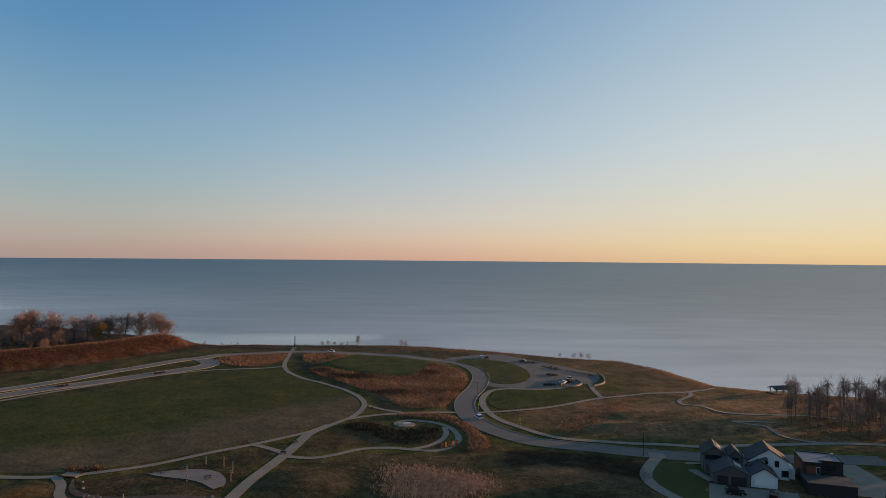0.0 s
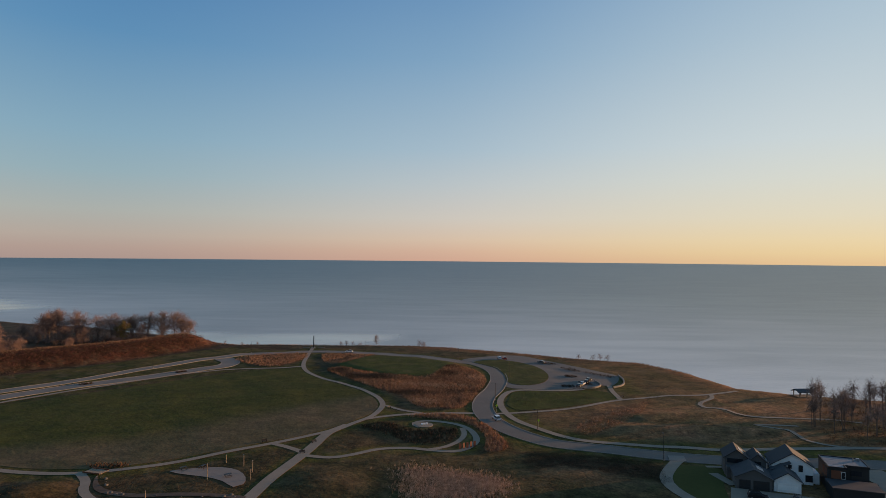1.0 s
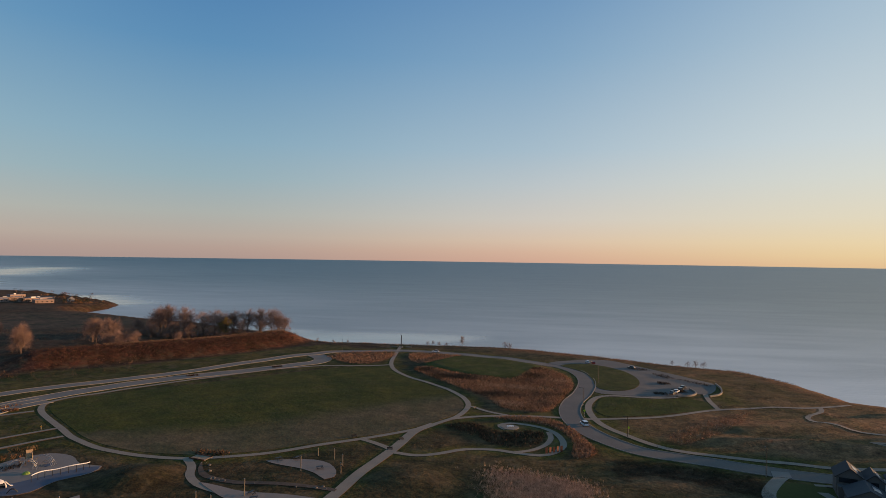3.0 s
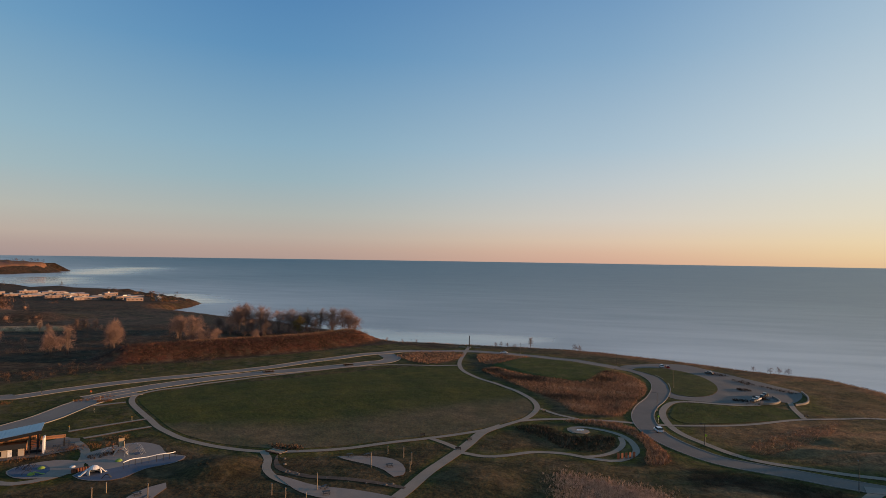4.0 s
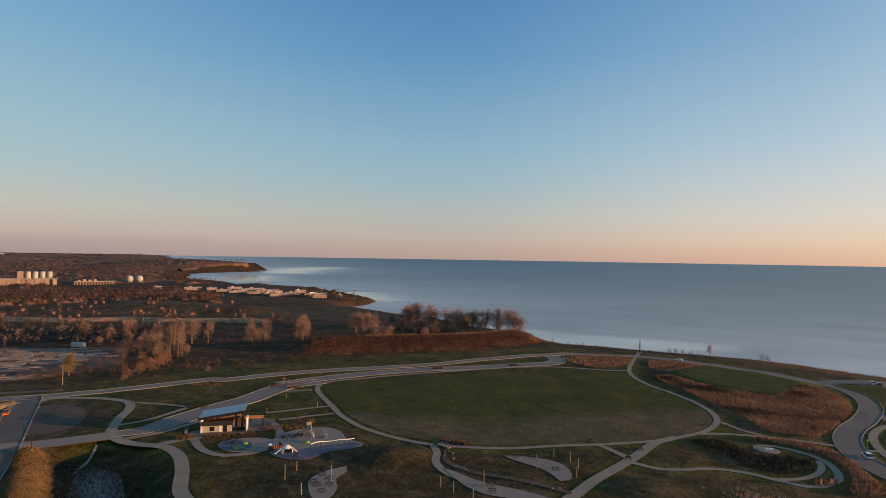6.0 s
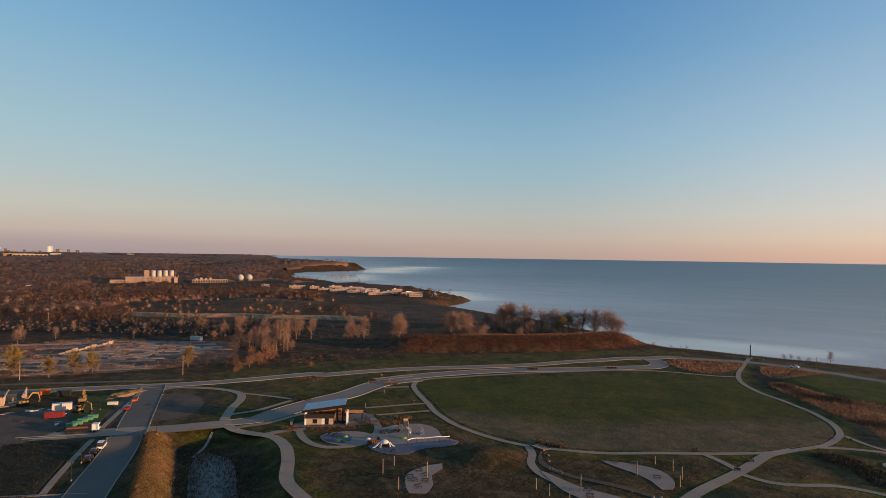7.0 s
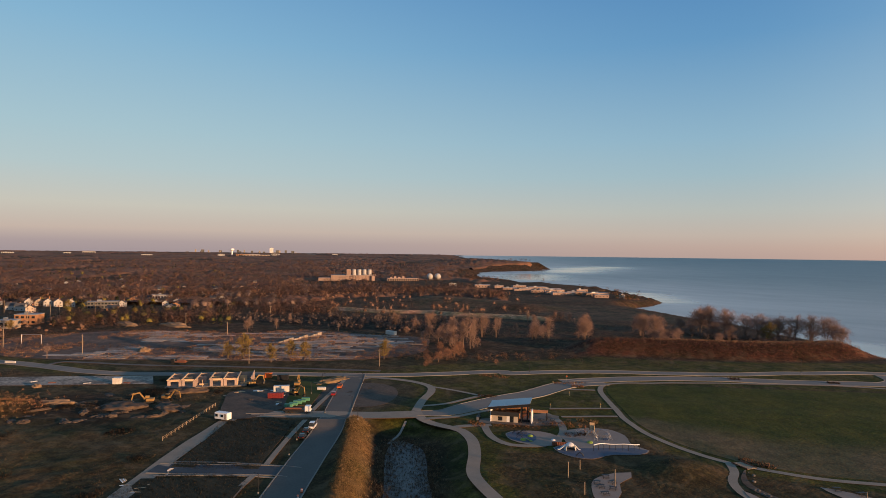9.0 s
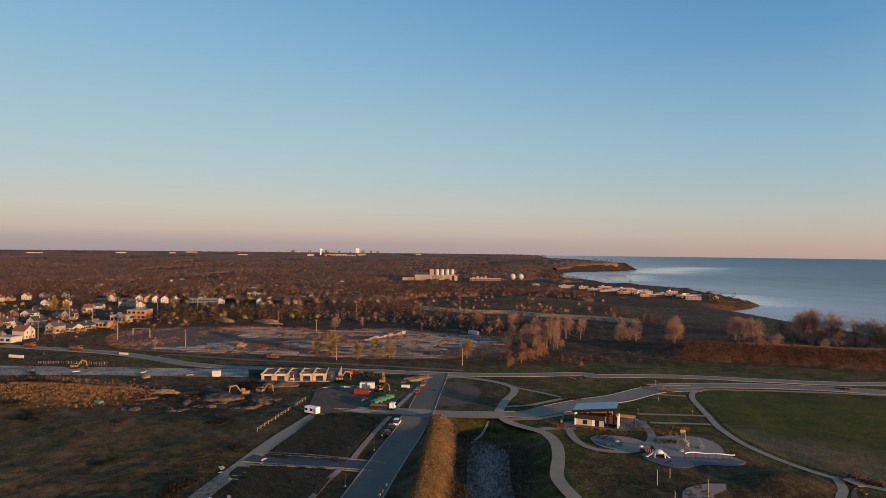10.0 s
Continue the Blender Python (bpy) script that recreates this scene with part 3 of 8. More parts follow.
def inside(X, Y, pts):
    res = np.zeros(np.shape(X), bool)
    for (ax, ay), (bx, by) in zip(pts, pts[1:] + pts[:1]):
        c = (ay > Y) != (by > Y)
        with np.errstate(divide="ignore", invalid="ignore"):
            res ^= c & (X < (bx - ax) * (Y - ay) / (by - ay if by != ay else 1e-9) + ax)
    return res


def smooth(x, lo, hi):
    u = np.clip((x - lo) / (hi - lo), 0, 1)
    return u * u * (3 - 2 * u)


# the shore's upper edge, from the far south-east round to the north
COAST = [(5200, -2600), (2500, -700), (1000, 60), (450, 225), (300, 255), (195, 271), (155, 283), (130, 297), (121.6, 333), (106, 364), (68, 378), (32, 399), (-9, 417), (-36, 423), (-86, 420),
         (-132, 420), (-152, 416), (-178, 428), (-215, 458), (-262, 478), (-325, 530), (-380, 560), (-455, 602), (-519, 628), (-560, 640), (-610, 690), (-672, 764), (-684, 835), (-714, 902), (-796, 957), (-908, 1027),
         (-1147, 1178), (-1253, 1167), (-1352, 1117), (-1514, 1122), (-1700, 1200), (-1850, 1300), (-1960, 1440), (-2045, 1610), (-2035, 1740), (-2060, 1835), (-2110, 1880), (-2210, 1890), (-2560, 1960), (-3300, 2290), (-5200, 3570)]
LAND = COAST + [(-9000, 5000), (-9000, -9000), (5200, -9000)]
RIDGE = [(-269, 292), (-249, 318), (-225, 343), (-203, 370), (-186, 409)]      # overgrown bank north of the drive
BANK = [(-196, 92), (-182, 85.4), (-167, 77.4), (-147, 66.6), (-133, 58.6), (-117, 48.4)]   # bank between the street and the pond
TERRACE = [(-62, 343), (-53, 368), (-30, 364), (-13, 353), (-7, 344), (-12, 335), (-18, 315), (-29, 314), (-45, 323)]
CUT = [(-640, 268), (-605, 281), (-568, 297), (-548, 338), (-504, 345), (-461, 378), (-432, 388)]
POND_MID = [(-180, 98), (-160, 91), (-140, 80), (-118, 68), (-100, 58)]


def height(X, Y):
    """The land's height over the park's level, in metres."""
    X, Y = np.asarray(X, float), np.asarray(Y, float)
    R = np.hypot(X, Y)
    north = smooth(-0.72 * X + 0.69 * Y, 480, 760)
    base = -7.0 * north - 9.0 * smooth(R, 850, 1150) * (X < 0)
    lake_z = np.minimum(-25 + 65 * np.clip((R - 1200) / 3400, 0, 1.2) ** 2, 60 - R * math.tan(radians(0.25)))
    base = np.where(R > 1300, np.maximum(base, lake_z + 9 * smooth(R, 1300, 1900) - 9 * smooth(R, 3600, 4700)), base)
    base = base + 16 * (1 - smooth(np.hypot(X + 2330, Y - 1800), 180, 430)) + 9 * smooth(R, 1700, 2400) * (1 - smooth(R, 3300, 4300))
    d, s = line_distance(X, Y, RIDGE)
    base = base + 7.2 * (1 - smooth(d, 3, 25)) * smooth(-X + 0.3 * (Y - 380), 150, 195)
    # soft swells, a knoll and two low berms
    swell = np.sin(X * 0.21 + 1.3 * np.sin(Y * 0.083)) * np.sin(Y * 0.19 + 1.1 * np.sin(X * 0.071 + 1)) + 0.6 * np.sin(0.11 * X - 0.13 * Y + 2)
    base = base + 0.08 * swell * (1 - smooth(R, 420, 520))
    # the vacant lot: graded humps, a long grassy mound and a dug hollow
    lot = smooth(-0.545 * (X + 154.6) - 0.838 * (Y - 7.9), 7, 20) * (1 - smooth(np.hypot(X + 255, Y + 30), 105, 135)) * smooth(line_distance(X, Y, [(-376, -75), (-308, 60)])[0], 34, 48)
    hump = np.sin(X * 0.33 + 1.9 * np.sin(Y * 0.11 + 2)) * np.sin(Y * 0.29 + 1.7 * np.sin(X * 0.13)) + 0.7 * np.sin(0.71 * X + 0.2 * Y) * np.sin(0.63 * Y - 0.3 * X + 1.4 * np.sin(X * 0.2))
    base = base + lot * (0.32 * hump + 2.2 * (1 - smooth(line_distance(X, Y, [(-322, -52), (-296, -28), (-280, -10)])[0], 2, 15)))
    base = base + 2.0 * (1 - smooth(np.hypot(X + 108, Y - 150), 2, 13))
    d, s = line_distance(X, Y, TERRACE + TERRACE[:1])
    base = base + 1.3 * (1 - smooth(np.where(inside(X, Y, TERRACE), 0, d), 0, 13))   # a lawn on a low terrace
    base = base + 0.9 * (1 - smooth(np.hypot(X + 36, Y - 166), 3, 14))
    base = base + 1.2 * (1 - smooth(line_distance(X, Y, [(60, 221), (85, 223), (112, 219)])[0], 1, 7)) + 1.0 * (1 - smooth(line_distance(X, Y, [(70, 238), (95, 244), (112, 254)])[0], 1, 8))
    # beyond the road: a pale cut bank and a low brown hill
    base = base + 3.5 * (1 - smooth(line_distance(X, Y, CUT)[0], 3, 13)) + 6.0 * (1 - smooth(line_distance(X, Y, [(-720, 465), (-580, 485)])[0], 8, 70))
    d, s = line_distance(X, Y, BANK)
    base = base + 3.2 * (1 - smooth(d, 0.8, 7.0))
    d, s = line_distance(X, Y, POND_MID)
    base = base - 3.6 * (1 - smooth(d, 9, 22))
    d, s = line_distance(X, Y, COAST)
    s = np.where(inside(X, Y, LAND), d, -d)
    sea_floor = lake_z - 7
    k = smooth(-s, -2, 45)
    base = base * (1 - k) + (sea_floor - 4) * k
    far = smooth(R, 900, 1400)
    k = smooth(s, 0, 120 - 85 * smooth(R, 1900, 2300)) * far + (1 - far)
    return np.where(s > 0, base * k + (1 - k) * (lake_z + 2), base)


def ground(x, y):
    return float(height(np.array([x]), np.array([y]))[0])


def mesh_object(name, verts, faces, mat, parent=None, smooth_it=False):
    me = bpy.data.meshes.new(name)
    me.from_pydata(verts, [], faces)
    if mat:
        me.materials.append(mat)
    if smooth_it:
        me.shade_smooth()
    ob = new(name, me)
    ob.parent = parent
    return ob


def steps(lo, hi, fine_lo, fine_hi, d):
    """Grid lines: even in the middle, ever wider outwards."""
    v = list(np.arange(fine_lo, fine_hi + d / 2, d))
    g = d
    while v[-1] < hi:
        g *= 1.05
        v.append(v[-1] + g)
    g = d
    while v[0] > lo:
        g *= 1.05
        v.insert(0, v[0] - g)
    return np.array(v)


xs, ys = steps(-4950, 4000, -430, 240, 3.5), steps(-3500, 4900, -90, 470, 3.5)
xs = np.unique(np.concatenate([xs, np.arange(-2560, -2170, 24.0)]))   # a closer mesh at the headland
ys = np.unique(np.concatenate([ys, np.arange(1860, 2100, 24.0)]))
xs = np.unique(np.concatenate([xs, np.arange(-204.0, -108.0, 1.75)]))      # and at the grassy bank
ys = np.unique(np.concatenate([ys, np.arange(42.0, 112.0, 1.75)]))
GX, GY = np.meshgrid(xs, ys)
GZ = height(GX, GY)
rough_noise = np.array([noise.noise((x * 0.02, y * 0.02, 0)) for x, y in zip(GX.ravel(), GY.ravel())]).reshape(GX.shape)
nx, ny = len(xs), len(ys)
idx = np.arange(nx * ny).reshape(ny, nx)
quads = np.stack([idx[:-1, :-1], idx[:-1, 1:], idx[1:, 1:], idx[1:, :-1]], -1).reshape(-1, 4)
land = mesh_object("ground", np.stack([GX, GY, GZ], -1).reshape(-1, 3).tolist(), quads.tolist(), M["land"], smooth_it=True)
tagged(land, "late-autumn grassland, brown and dull green, reaching the horizon", "ground", kind="structure")

# what grows where; some haze, dawn glow and shadow are mixed into these colours
cover = np.zeros((ny, nx, 3)) + (0.082, 0.066, 0.033)


def grow(mask, col):
    global cover
    cover = cover * (1 - mask[..., None]) + np.array(col) * mask[..., None]


def zone(pts, soft=5.0):
    d, _ = line_distance(GX, GY, pts + pts[:1])
    return smooth(np.where(inside(GX, GY, pts), d, -d), -soft, soft)


def along(pts, lo, hi):
    return 1 - smooth(line_distance(GX, GY, pts)[0], lo, hi)


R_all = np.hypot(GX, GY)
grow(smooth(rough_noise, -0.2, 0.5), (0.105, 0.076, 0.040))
# the east side warmed and brightened: glow of the dawn sky put into the cover
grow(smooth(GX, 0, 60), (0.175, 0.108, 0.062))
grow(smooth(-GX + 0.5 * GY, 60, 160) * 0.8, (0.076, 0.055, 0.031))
# beyond 520 m the cover pales to mauve: distance haze put into the colour
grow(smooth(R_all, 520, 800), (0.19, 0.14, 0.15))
grow(smooth(-0.72 * GX + 0.69 * GY, 330, 380) * (GX < 40), (0.075, 0.046, 0.030))
GREEN = (0.084, 0.079, 0.018)
for line_, w in ((PARK_DRIVE, 16), (PARK_STREET, 24), (PARKING_STRIP, 20), (LAWN_RING, 8), (DIAG_WALK, 5), (POND_WALK, 10), (RING_WALK, 8), (EAST_WALK, 9), (SPIRAL_WALK, 6), (LINK_B, 8), (PAV_LOOP, 8)):
    grow(along(line_, w * 0.45, w), GREEN)
grow(zone(LOT_OUTER, 10), GREEN)
grow(zone([(-85, 378), (-50, 372), (-10, 350), (-8, 325), (-30, 312), (-66, 335)], 4), GREEN)
grow(zone([(22, 284), (60, 285), (68, 268), (38, 250), (20, 246)], 3), GREEN)
grow(zone([(75, 320), (88, 318), (84, 275), (70, 280)], 6), GREEN)
grow(zone([(83, 362), (110, 350), (118, 318), (120, 292), (85, 285), (88, 330)], 8), (0.105, 0.072, 0.034))
grow(along(COAST[5:14], 4, 18), (0.18, 0.086, 0.045))
grow(zone(MEADOW_F, 6), (0.26, 0.115, 0.062))
# brown meadow berms, their tone raised to paint in the warm low light
grow(zone([(90, 262), (150, 262), (150, 210), (100, 208), (52, 210), (60, 232)], 10), (0.21, 0.125, 0.078))
grow(zone(MEADOW_A, 3), (0.18, 0.092, 0.052))
grow(zone(MEADOW_B, 3), (0.15, 0.075, 0.038))
grow(zone(MEADOW_C, 3), (0.15, 0.075, 0.038))
grow(zone(MEADOW_D, 2), (0.15, 0.075, 0.036))
grow(zone(MEADOW_E, 2), (0.07, 0.050, 0.026))
grow(zone(CATTAILS, 3), (0.16, 0.10, 0.055))
grow(zone(DARK_BRUSH, 6), (0.040, 0.028, 0.018))
grow(zone(PALE_DIRT, 2.5), (0.14, 0.098, 0.066))
grow(zone([(-30, 180), (20, 176), (60, 170), (60, 120), (-40, 120), (-48, 160)], 8) * 0.6, (0.055, 0.050, 0.026))
grow(along(RIDGE, 20, 24), (0.10, 0.046, 0.032))
grow(along([(x_ - 5, y_ + 6) for x_, y_ in RIDGE[1:]], 5, 11), (0.23, 0.135, 0.075))
grow(zone([(118, 203), (128, 232), (146, 262), (230, 265), (230, 190), (150, 195)], 8), (0.24, 0.125, 0.075))
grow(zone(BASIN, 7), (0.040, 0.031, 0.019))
# golden strip, ending about 5 m from the bank's crest line
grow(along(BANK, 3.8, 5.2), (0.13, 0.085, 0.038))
grow(zone(MUD, 5), (0.085, 0.068, 0.050))
grow(zone(FAR_FIELD, 15), (0.085, 0.066, 0.055))
grow(zone(FIELD_B, 15), (0.17, 0.10, 0.065))
grow(zone(DARK_BELT, 12), (0.034, 0.026, 0.020))
grow(along(CUT, 9, 14), (0.58, 0.36, 0.27))
grow(zone([(-345, 60), (-300, 85), (-215, 50), (-175, 10), (-190, -60), (-330, -90), (-350, -20)], 14), (0.078, 0.060, 0.034))
grow(along([(-318, -40), (-290, -20), (-270, 2)], 5, 16), (0.125, 0.085, 0.036))
grow(zone([(-343, -63), (-318, -15), (-295, -13), (-275, -29), (-266, -48), (-300, -75)], 8), (0.13, 0.085, 0.034))
grow(zone([(-291, -4), (-296, 14), (-276, 34), (-244, 34), (-236, 12), (-247, -5), (-264, -13)], 7), (0.040, 0.027, 0.019))
# dark strip by the alley: a long cast shadow painted into the grass colour
grow(zone([(-173, -21), (-184, 5), (-196, 26), (-179, 16), (-165, -2), (-140, -30)], 7), (0.036, 0.036, 0.018))
grow(zone([(-250, -30), (-262, -5), (-238, 6), (-205, 2), (-185, -20), (-170, -45), (-205, -60)], 14), (0.105, 0.080, 0.045))
grow(zone([(-285, 160), (-272, 194), (-256, 250), (-254, 272), (-232, 289), (-211, 314), (-190, 344), (-167, 382), (-150, 404), (-120, 394), (-141, 362), (-162, 331), (-187, 281), (-220, 236), (-240, 194), (-258, 158)], 1.5), (0.098, 0.088, 0.026))
grow(zone([(-198, 200), (-190, 203.5), (-178, 195), (-150, 176), (-150, 165), (-168, 160), (-190, 165), (-194, 178)], 3), GREEN)
grow(zone([(-232, 150), (-210, 158), (-206, 190), (-222, 228), (-240, 180)], 4), GREEN)
# the whole cover toned down, up to a fifth darker towards the west
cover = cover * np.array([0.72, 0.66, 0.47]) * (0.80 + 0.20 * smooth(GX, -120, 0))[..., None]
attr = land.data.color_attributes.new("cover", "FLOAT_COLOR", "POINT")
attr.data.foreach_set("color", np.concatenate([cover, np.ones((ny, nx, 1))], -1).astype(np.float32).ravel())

# the lake: level, and lifting a little far out where the sheet ends
lx, ly = steps(-4950, 4900, -600, 700, 50.0), steps(-3500, 4950, 150, 1200, 50.0)
LX, LY = np.meshgrid(lx, ly)
LR = np.hypot(LX, LY)
LZ = np.minimum(-25 + 65 * np.clip((LR - 1200) / 3400, 0, 1.2) ** 2, 60 - LR * math.tan(radians(0.25)))
idx = np.arange(LX.size).reshape(LX.shape)
quads = np.stack([idx[:-1, :-1], idx[:-1, 1:], idx[1:, 1:], idx[1:, :-1]], -1).reshape(-1, 4)
lake = mesh_object("water", np.stack([LX, LY, LZ], -1).reshape(-1, 3).tolist(), quads.tolist(), M["lake"], smooth_it=True)
# where the painted sky reflection lies: strongest inshore, more so to the east
shore_sheen = np.minimum(1, 1.25 * np.exp(-line_distance(LX, LY, COAST)[0] / 480.0)) * (0.62 + 0.38 * smooth(LX + 0.2 * LY, -150, 350))
la = lake.data.attributes.new("shore_sheen", "FLOAT", "POINT")
la.data.foreach_set("value", shore_sheen.astype(np.float32).ravel())
CALM = (([(-1850, 1800), (-2040, 2080), (-2090, 2300)], 190.0), ([(-900, 1080), (-830, 1010), (-740, 950)], 85.0), ([(-360, 640), (-240, 610), (-120, 640)], 60.0), ([(-1500, 1300), (-1700, 1500)], 150.0))   # smooth sheltered water
calm = sum(1 - smooth(line_distance(LX, LY, l_)[0], 0.2 * w_, w_) for l_, w_ in CALM)
la = lake.data.attributes.new("calm", "FLOAT", "POINT")
la.data.foreach_set("value", (0.9 * np.clip(calm, 0, 1)).astype(np.float32).ravel())
tagged(lake, "wide calm grey-blue lake with faint ripples at dawn", "lake", kind="structure")

LEVEL = [0.06]


def ribbon(name, pts, width, mat, label, category, parent=None, lift=0.0, step=3.0, closed=False, kerbs=0.0, taper=None, kind="structure", depth=0.25):
    """A paved way along a plan line, laid on the land, with a real thickness; kerbs: raised concrete edges on both sides."""
    LEVEL[0] += 0.002
    c = spline(pts, step, closed)
    n = len(c)
    nrm = []
    for i in range(n):
        a, b = (c[i - 1], c[(i + 1) % n]) if closed else (c[max(i - 1, 0)], c[min(i + 1, n - 1)])
        d = Vector((b[0] - a[0], b[1] - a[1])).normalized()
        nrm.append((-d.y, d.x))
    side_ = [[(p[0] + q[0] * s_ * width / 2, p[1] + q[1] * s_ * width / 2) for p, q in zip(c, nrm)] for s_ in (-1, 0, 1)]
    zc = np.max([height([p[0] for p in l_], [p[1] for p in l_]) for l_ in side_], axis=0)
    zc = zc + LEVEL[0] + lift

    def strip(o1, o2, up, name_, mat_, parent_):
        v, f = [], []
        for i, (p, q) in enumerate(zip(c, nrm)):
            w = 1.0 if taper is None else taper(i / (n - 1))
            for o, dz in ((o1, -depth), (o1, up), (o2, up), (o2, -depth)):
                v.append((p[0] + q[0] * o * w, p[1] + q[1] * o * w, zc[i] + dz))
        m = n if closed else n - 1
        for i in range(m):
            a, b = 4 * i, 4 * ((i + 1) % n)
            for k in range(3):
                f.append((a + k, b + k, b + k + 1, a + k + 1))
        ob_ = mesh_object(name_, v, f, mat_, parent_)
        if mat_ is not M["kerb"]:        # the paving's flanks stand in soil and grass
            ob_.data.materials.append(M["brush_dark"])
            ob_.data.polygons.foreach_set("material_index", [0 if i % 3 == 1 else 1 for i in range(len(f))])
        return ob_

    ob = strip(width / 2, -width / 2, 0, name, mat, parent)
    tagged(ob, label, category, kind=kind)
    if kerbs:
        for sgn in (1, -1):
            strip(sgn * (width / 2 + 0.32 * (sgn > 0)), sgn * (width / 2) - 0.32 * (sgn < 0), kerbs, "kerb", M["kerb"], ob)
    return ob


def patch(name, pts, mat, label, category, lift=0.0, grid=8.0, step=3.0, curve=True, depth=0.25, parent=None, kind="structure"):
    """A level piece of ground or paving with an outline, laid on the land."""
    from mathutils.geometry import delaunay_2d_cdt
    LEVEL[0] += 0.002
    c = spline(pts, step, True) if curve else list(pts)
    x0, x1 = min(p[0] for p in c), max(p[0] for p in c)
    y0, y1 = min(p[1] for p in c), max(p[1] for p in c)
    gx, gy = np.meshgrid(np.arange(x0, x1, grid), np.arange(y0, y1, grid))
    ok = inside(gx, gy, c) & (line_distance(gx, gy, c + c[:1])[0] > grid * 0.4)
    pts_in = [Vector(p) for p in c] + [Vector((float(a), float(b))) for a, b in zip(gx[ok], gy[ok])]
    n = len(c)
    vs, es, fs, *_ = delaunay_2d_cdt(pts_in, [(i, (i + 1) % n) for i in range(n)], [list(range(n))], 2, 1e-4)
    z = height([v.x for v in vs], [v.y for v in vs]) + LEVEL[0] + lift
    verts = [(v.x, v.y, float(q)) for v, q in zip(vs, z)]
    faces = [tuple(f) for f in fs]
    k = len(verts)
    edge = [(p[0], p[1], ground(*p) + LEVEL[0] + lift) for p in c]
    verts += edge + [(p[0], p[1], p[2] - depth) for p in edge]
    faces += [(k + i, k + (i + 1) % n, k + n + (i + 1) % n, k + n + i) for i in range(n)]
    ob = mesh_object(name, verts, faces, mat, parent)
    if depth < 0.29:
        ob.data.materials.append(M["brush_dark"])
        ob.data.polygons.foreach_set("material_index", [0] * (len(faces) - n) + [1] * n)
    if parent is None:
        tagged(ob, label, category, kind=kind)
    return ob


# ---- lawns, roads and paths ----
def turf(ob, green, brown, worn):
    """Colours a lawn: green, and worn brown along a line."""
    me = ob.data
    co = np.array([v.co[:2] for v in me.vertices])
    w = worn(co[:, 0], co[:, 1])[:, None]
    col = np.array(green) * (1 - w) + np.array(brown) * w
    at = me.color_attributes.new("cover", "FLOAT_COLOR", "POINT")
    at.data.foreach_set("color", np.concatenate([col, np.ones((len(col), 1))], -1).astype(np.float32).ravel())
    me.materials[0] = M["turf"]


oval = patch("lawn", LAWN, M["lawn"], "large oval mown green lawn, worn brown along one side", "lawn", lift=0.0, depth=0.3, grid=4.0)
WORN = [(-136, 190), (-108, 199), (-85, 226), (-58, 254), (-39, 270)]
turf(oval, (0.049, 0.048, 0.007), (0.098, 0.071, 0.036), lambda x, y: 0.9 * smooth(np.where(line_distance(x, y, WORN)[1] < 0, 1, -1) * line_distance(x, y, WORN)[0], -9, 11))
patch("bare_soil", [(-247, 96), (-262, 106), (-260, 117), (-248, 130), (-234, 129), (-221, 120), (-215, 109), (-221, 96), (-228, 91)], M["yard"], "oval of bare brown soil inside a path", "soil", lift=-0.03)
patch("clay_patch", [(-250, 106), (-254, 113), (-246, 121), (-240, 116), (-236, 120), (-232, 113), (-240, 106)], M["mud"], "worn pale clay in the middle of bare soil", "soil", lift=-0.03)
patch("parking_lot", LOT_OUTER, M["drive_asphalt"], "grey asphalt car park with a rounded end", "car park", lift=0.0)
NOT_WORN = lambda x, y: 0.25 * (np.sin(x * 0.4) * np.sin(y * 0.3) > 0.5)
turf(patch("lawn_island", LOT_ISLAND, M["lawn"], "kidney-shaped grass island inside the car park", "lawn", lift=0.12, grid=4.0), (0.050, 0.050, 0.010), (0.09, 0.07, 0.03), NOT_WORN)
turf(patch("lawn", [(-66, 346), (-53, 371), (-30, 368), (-12, 357), (-3, 346), (-9, 338), (-16, 312), (-29, 311.5), (-47, 320), (-64, 336)], M["lawn"], "smooth mown lawn ringed by prairie grass", "lawn", lift=0.02, grid=4.0), (0.044, 0.049, 0.007), (0.09, 0.07, 0.03), NOT_WORN)
turf(patch("lawn", [(20.5, 262), (26, 280), (46, 280.5), (58, 284.5), (67, 282), (67.5, 269), (50, 257), (36, 250), (25, 246), (20, 252)], M["lawn"], "mown lawn strip between two park paths", "lawn", lift=0.02, grid=4.0), (0.044, 0.049, 0.007), (0.09, 0.07, 0.03), NOT_WORN)
ribbon("park_drive", PARK_DRIVE[:23], 8.0, M["drive_asphalt"], "grey asphalt park road with concrete kerbs", "road", kerbs=0.1)
ribbon("shore_drive", PARK_DRIVE[22:], 7.5, M["old_asphalt"], "long curving asphalt road along the shore", "road", kerbs=0.1)
ribbon("parking_strip", PARKING_STRIP, 9.5, M["old_asphalt"], "asphalt parking road beside the lawn", "road", kerbs=0.1)
ribbon("park_street", PARK_STREET, 11.0, M["old_asphalt"], "wide asphalt street beside the pavilion", "road", kerbs=0.1, taper=lambda u: 0.55 + 0.45 * min(1, u * 4) if u < 0.25 else 1.0)
ribbon("street", [(-104, 20)] + STREET, 9.6, M["asphalt"], "straight grey asphalt residential street", "road", kerbs=0.1)
ribbon("side_street", SIDE_STREET, 7.0, M["new_asphalt"], "short street of new black asphalt", "road", kerbs=0.1)
ribbon("cross_street", CROSS_STREET, 9.0, M["concrete"], "pale concrete crossing street", "road", lift=0.03)
ribbon("alley", [(-130, -8)] + ALLEY, 5.2, M["concrete"], "straight pale concrete alley", "road")
ribbon("trail", TRAIL, 3.2, M["asphalt"], "asphalt trail beside the road", "path")
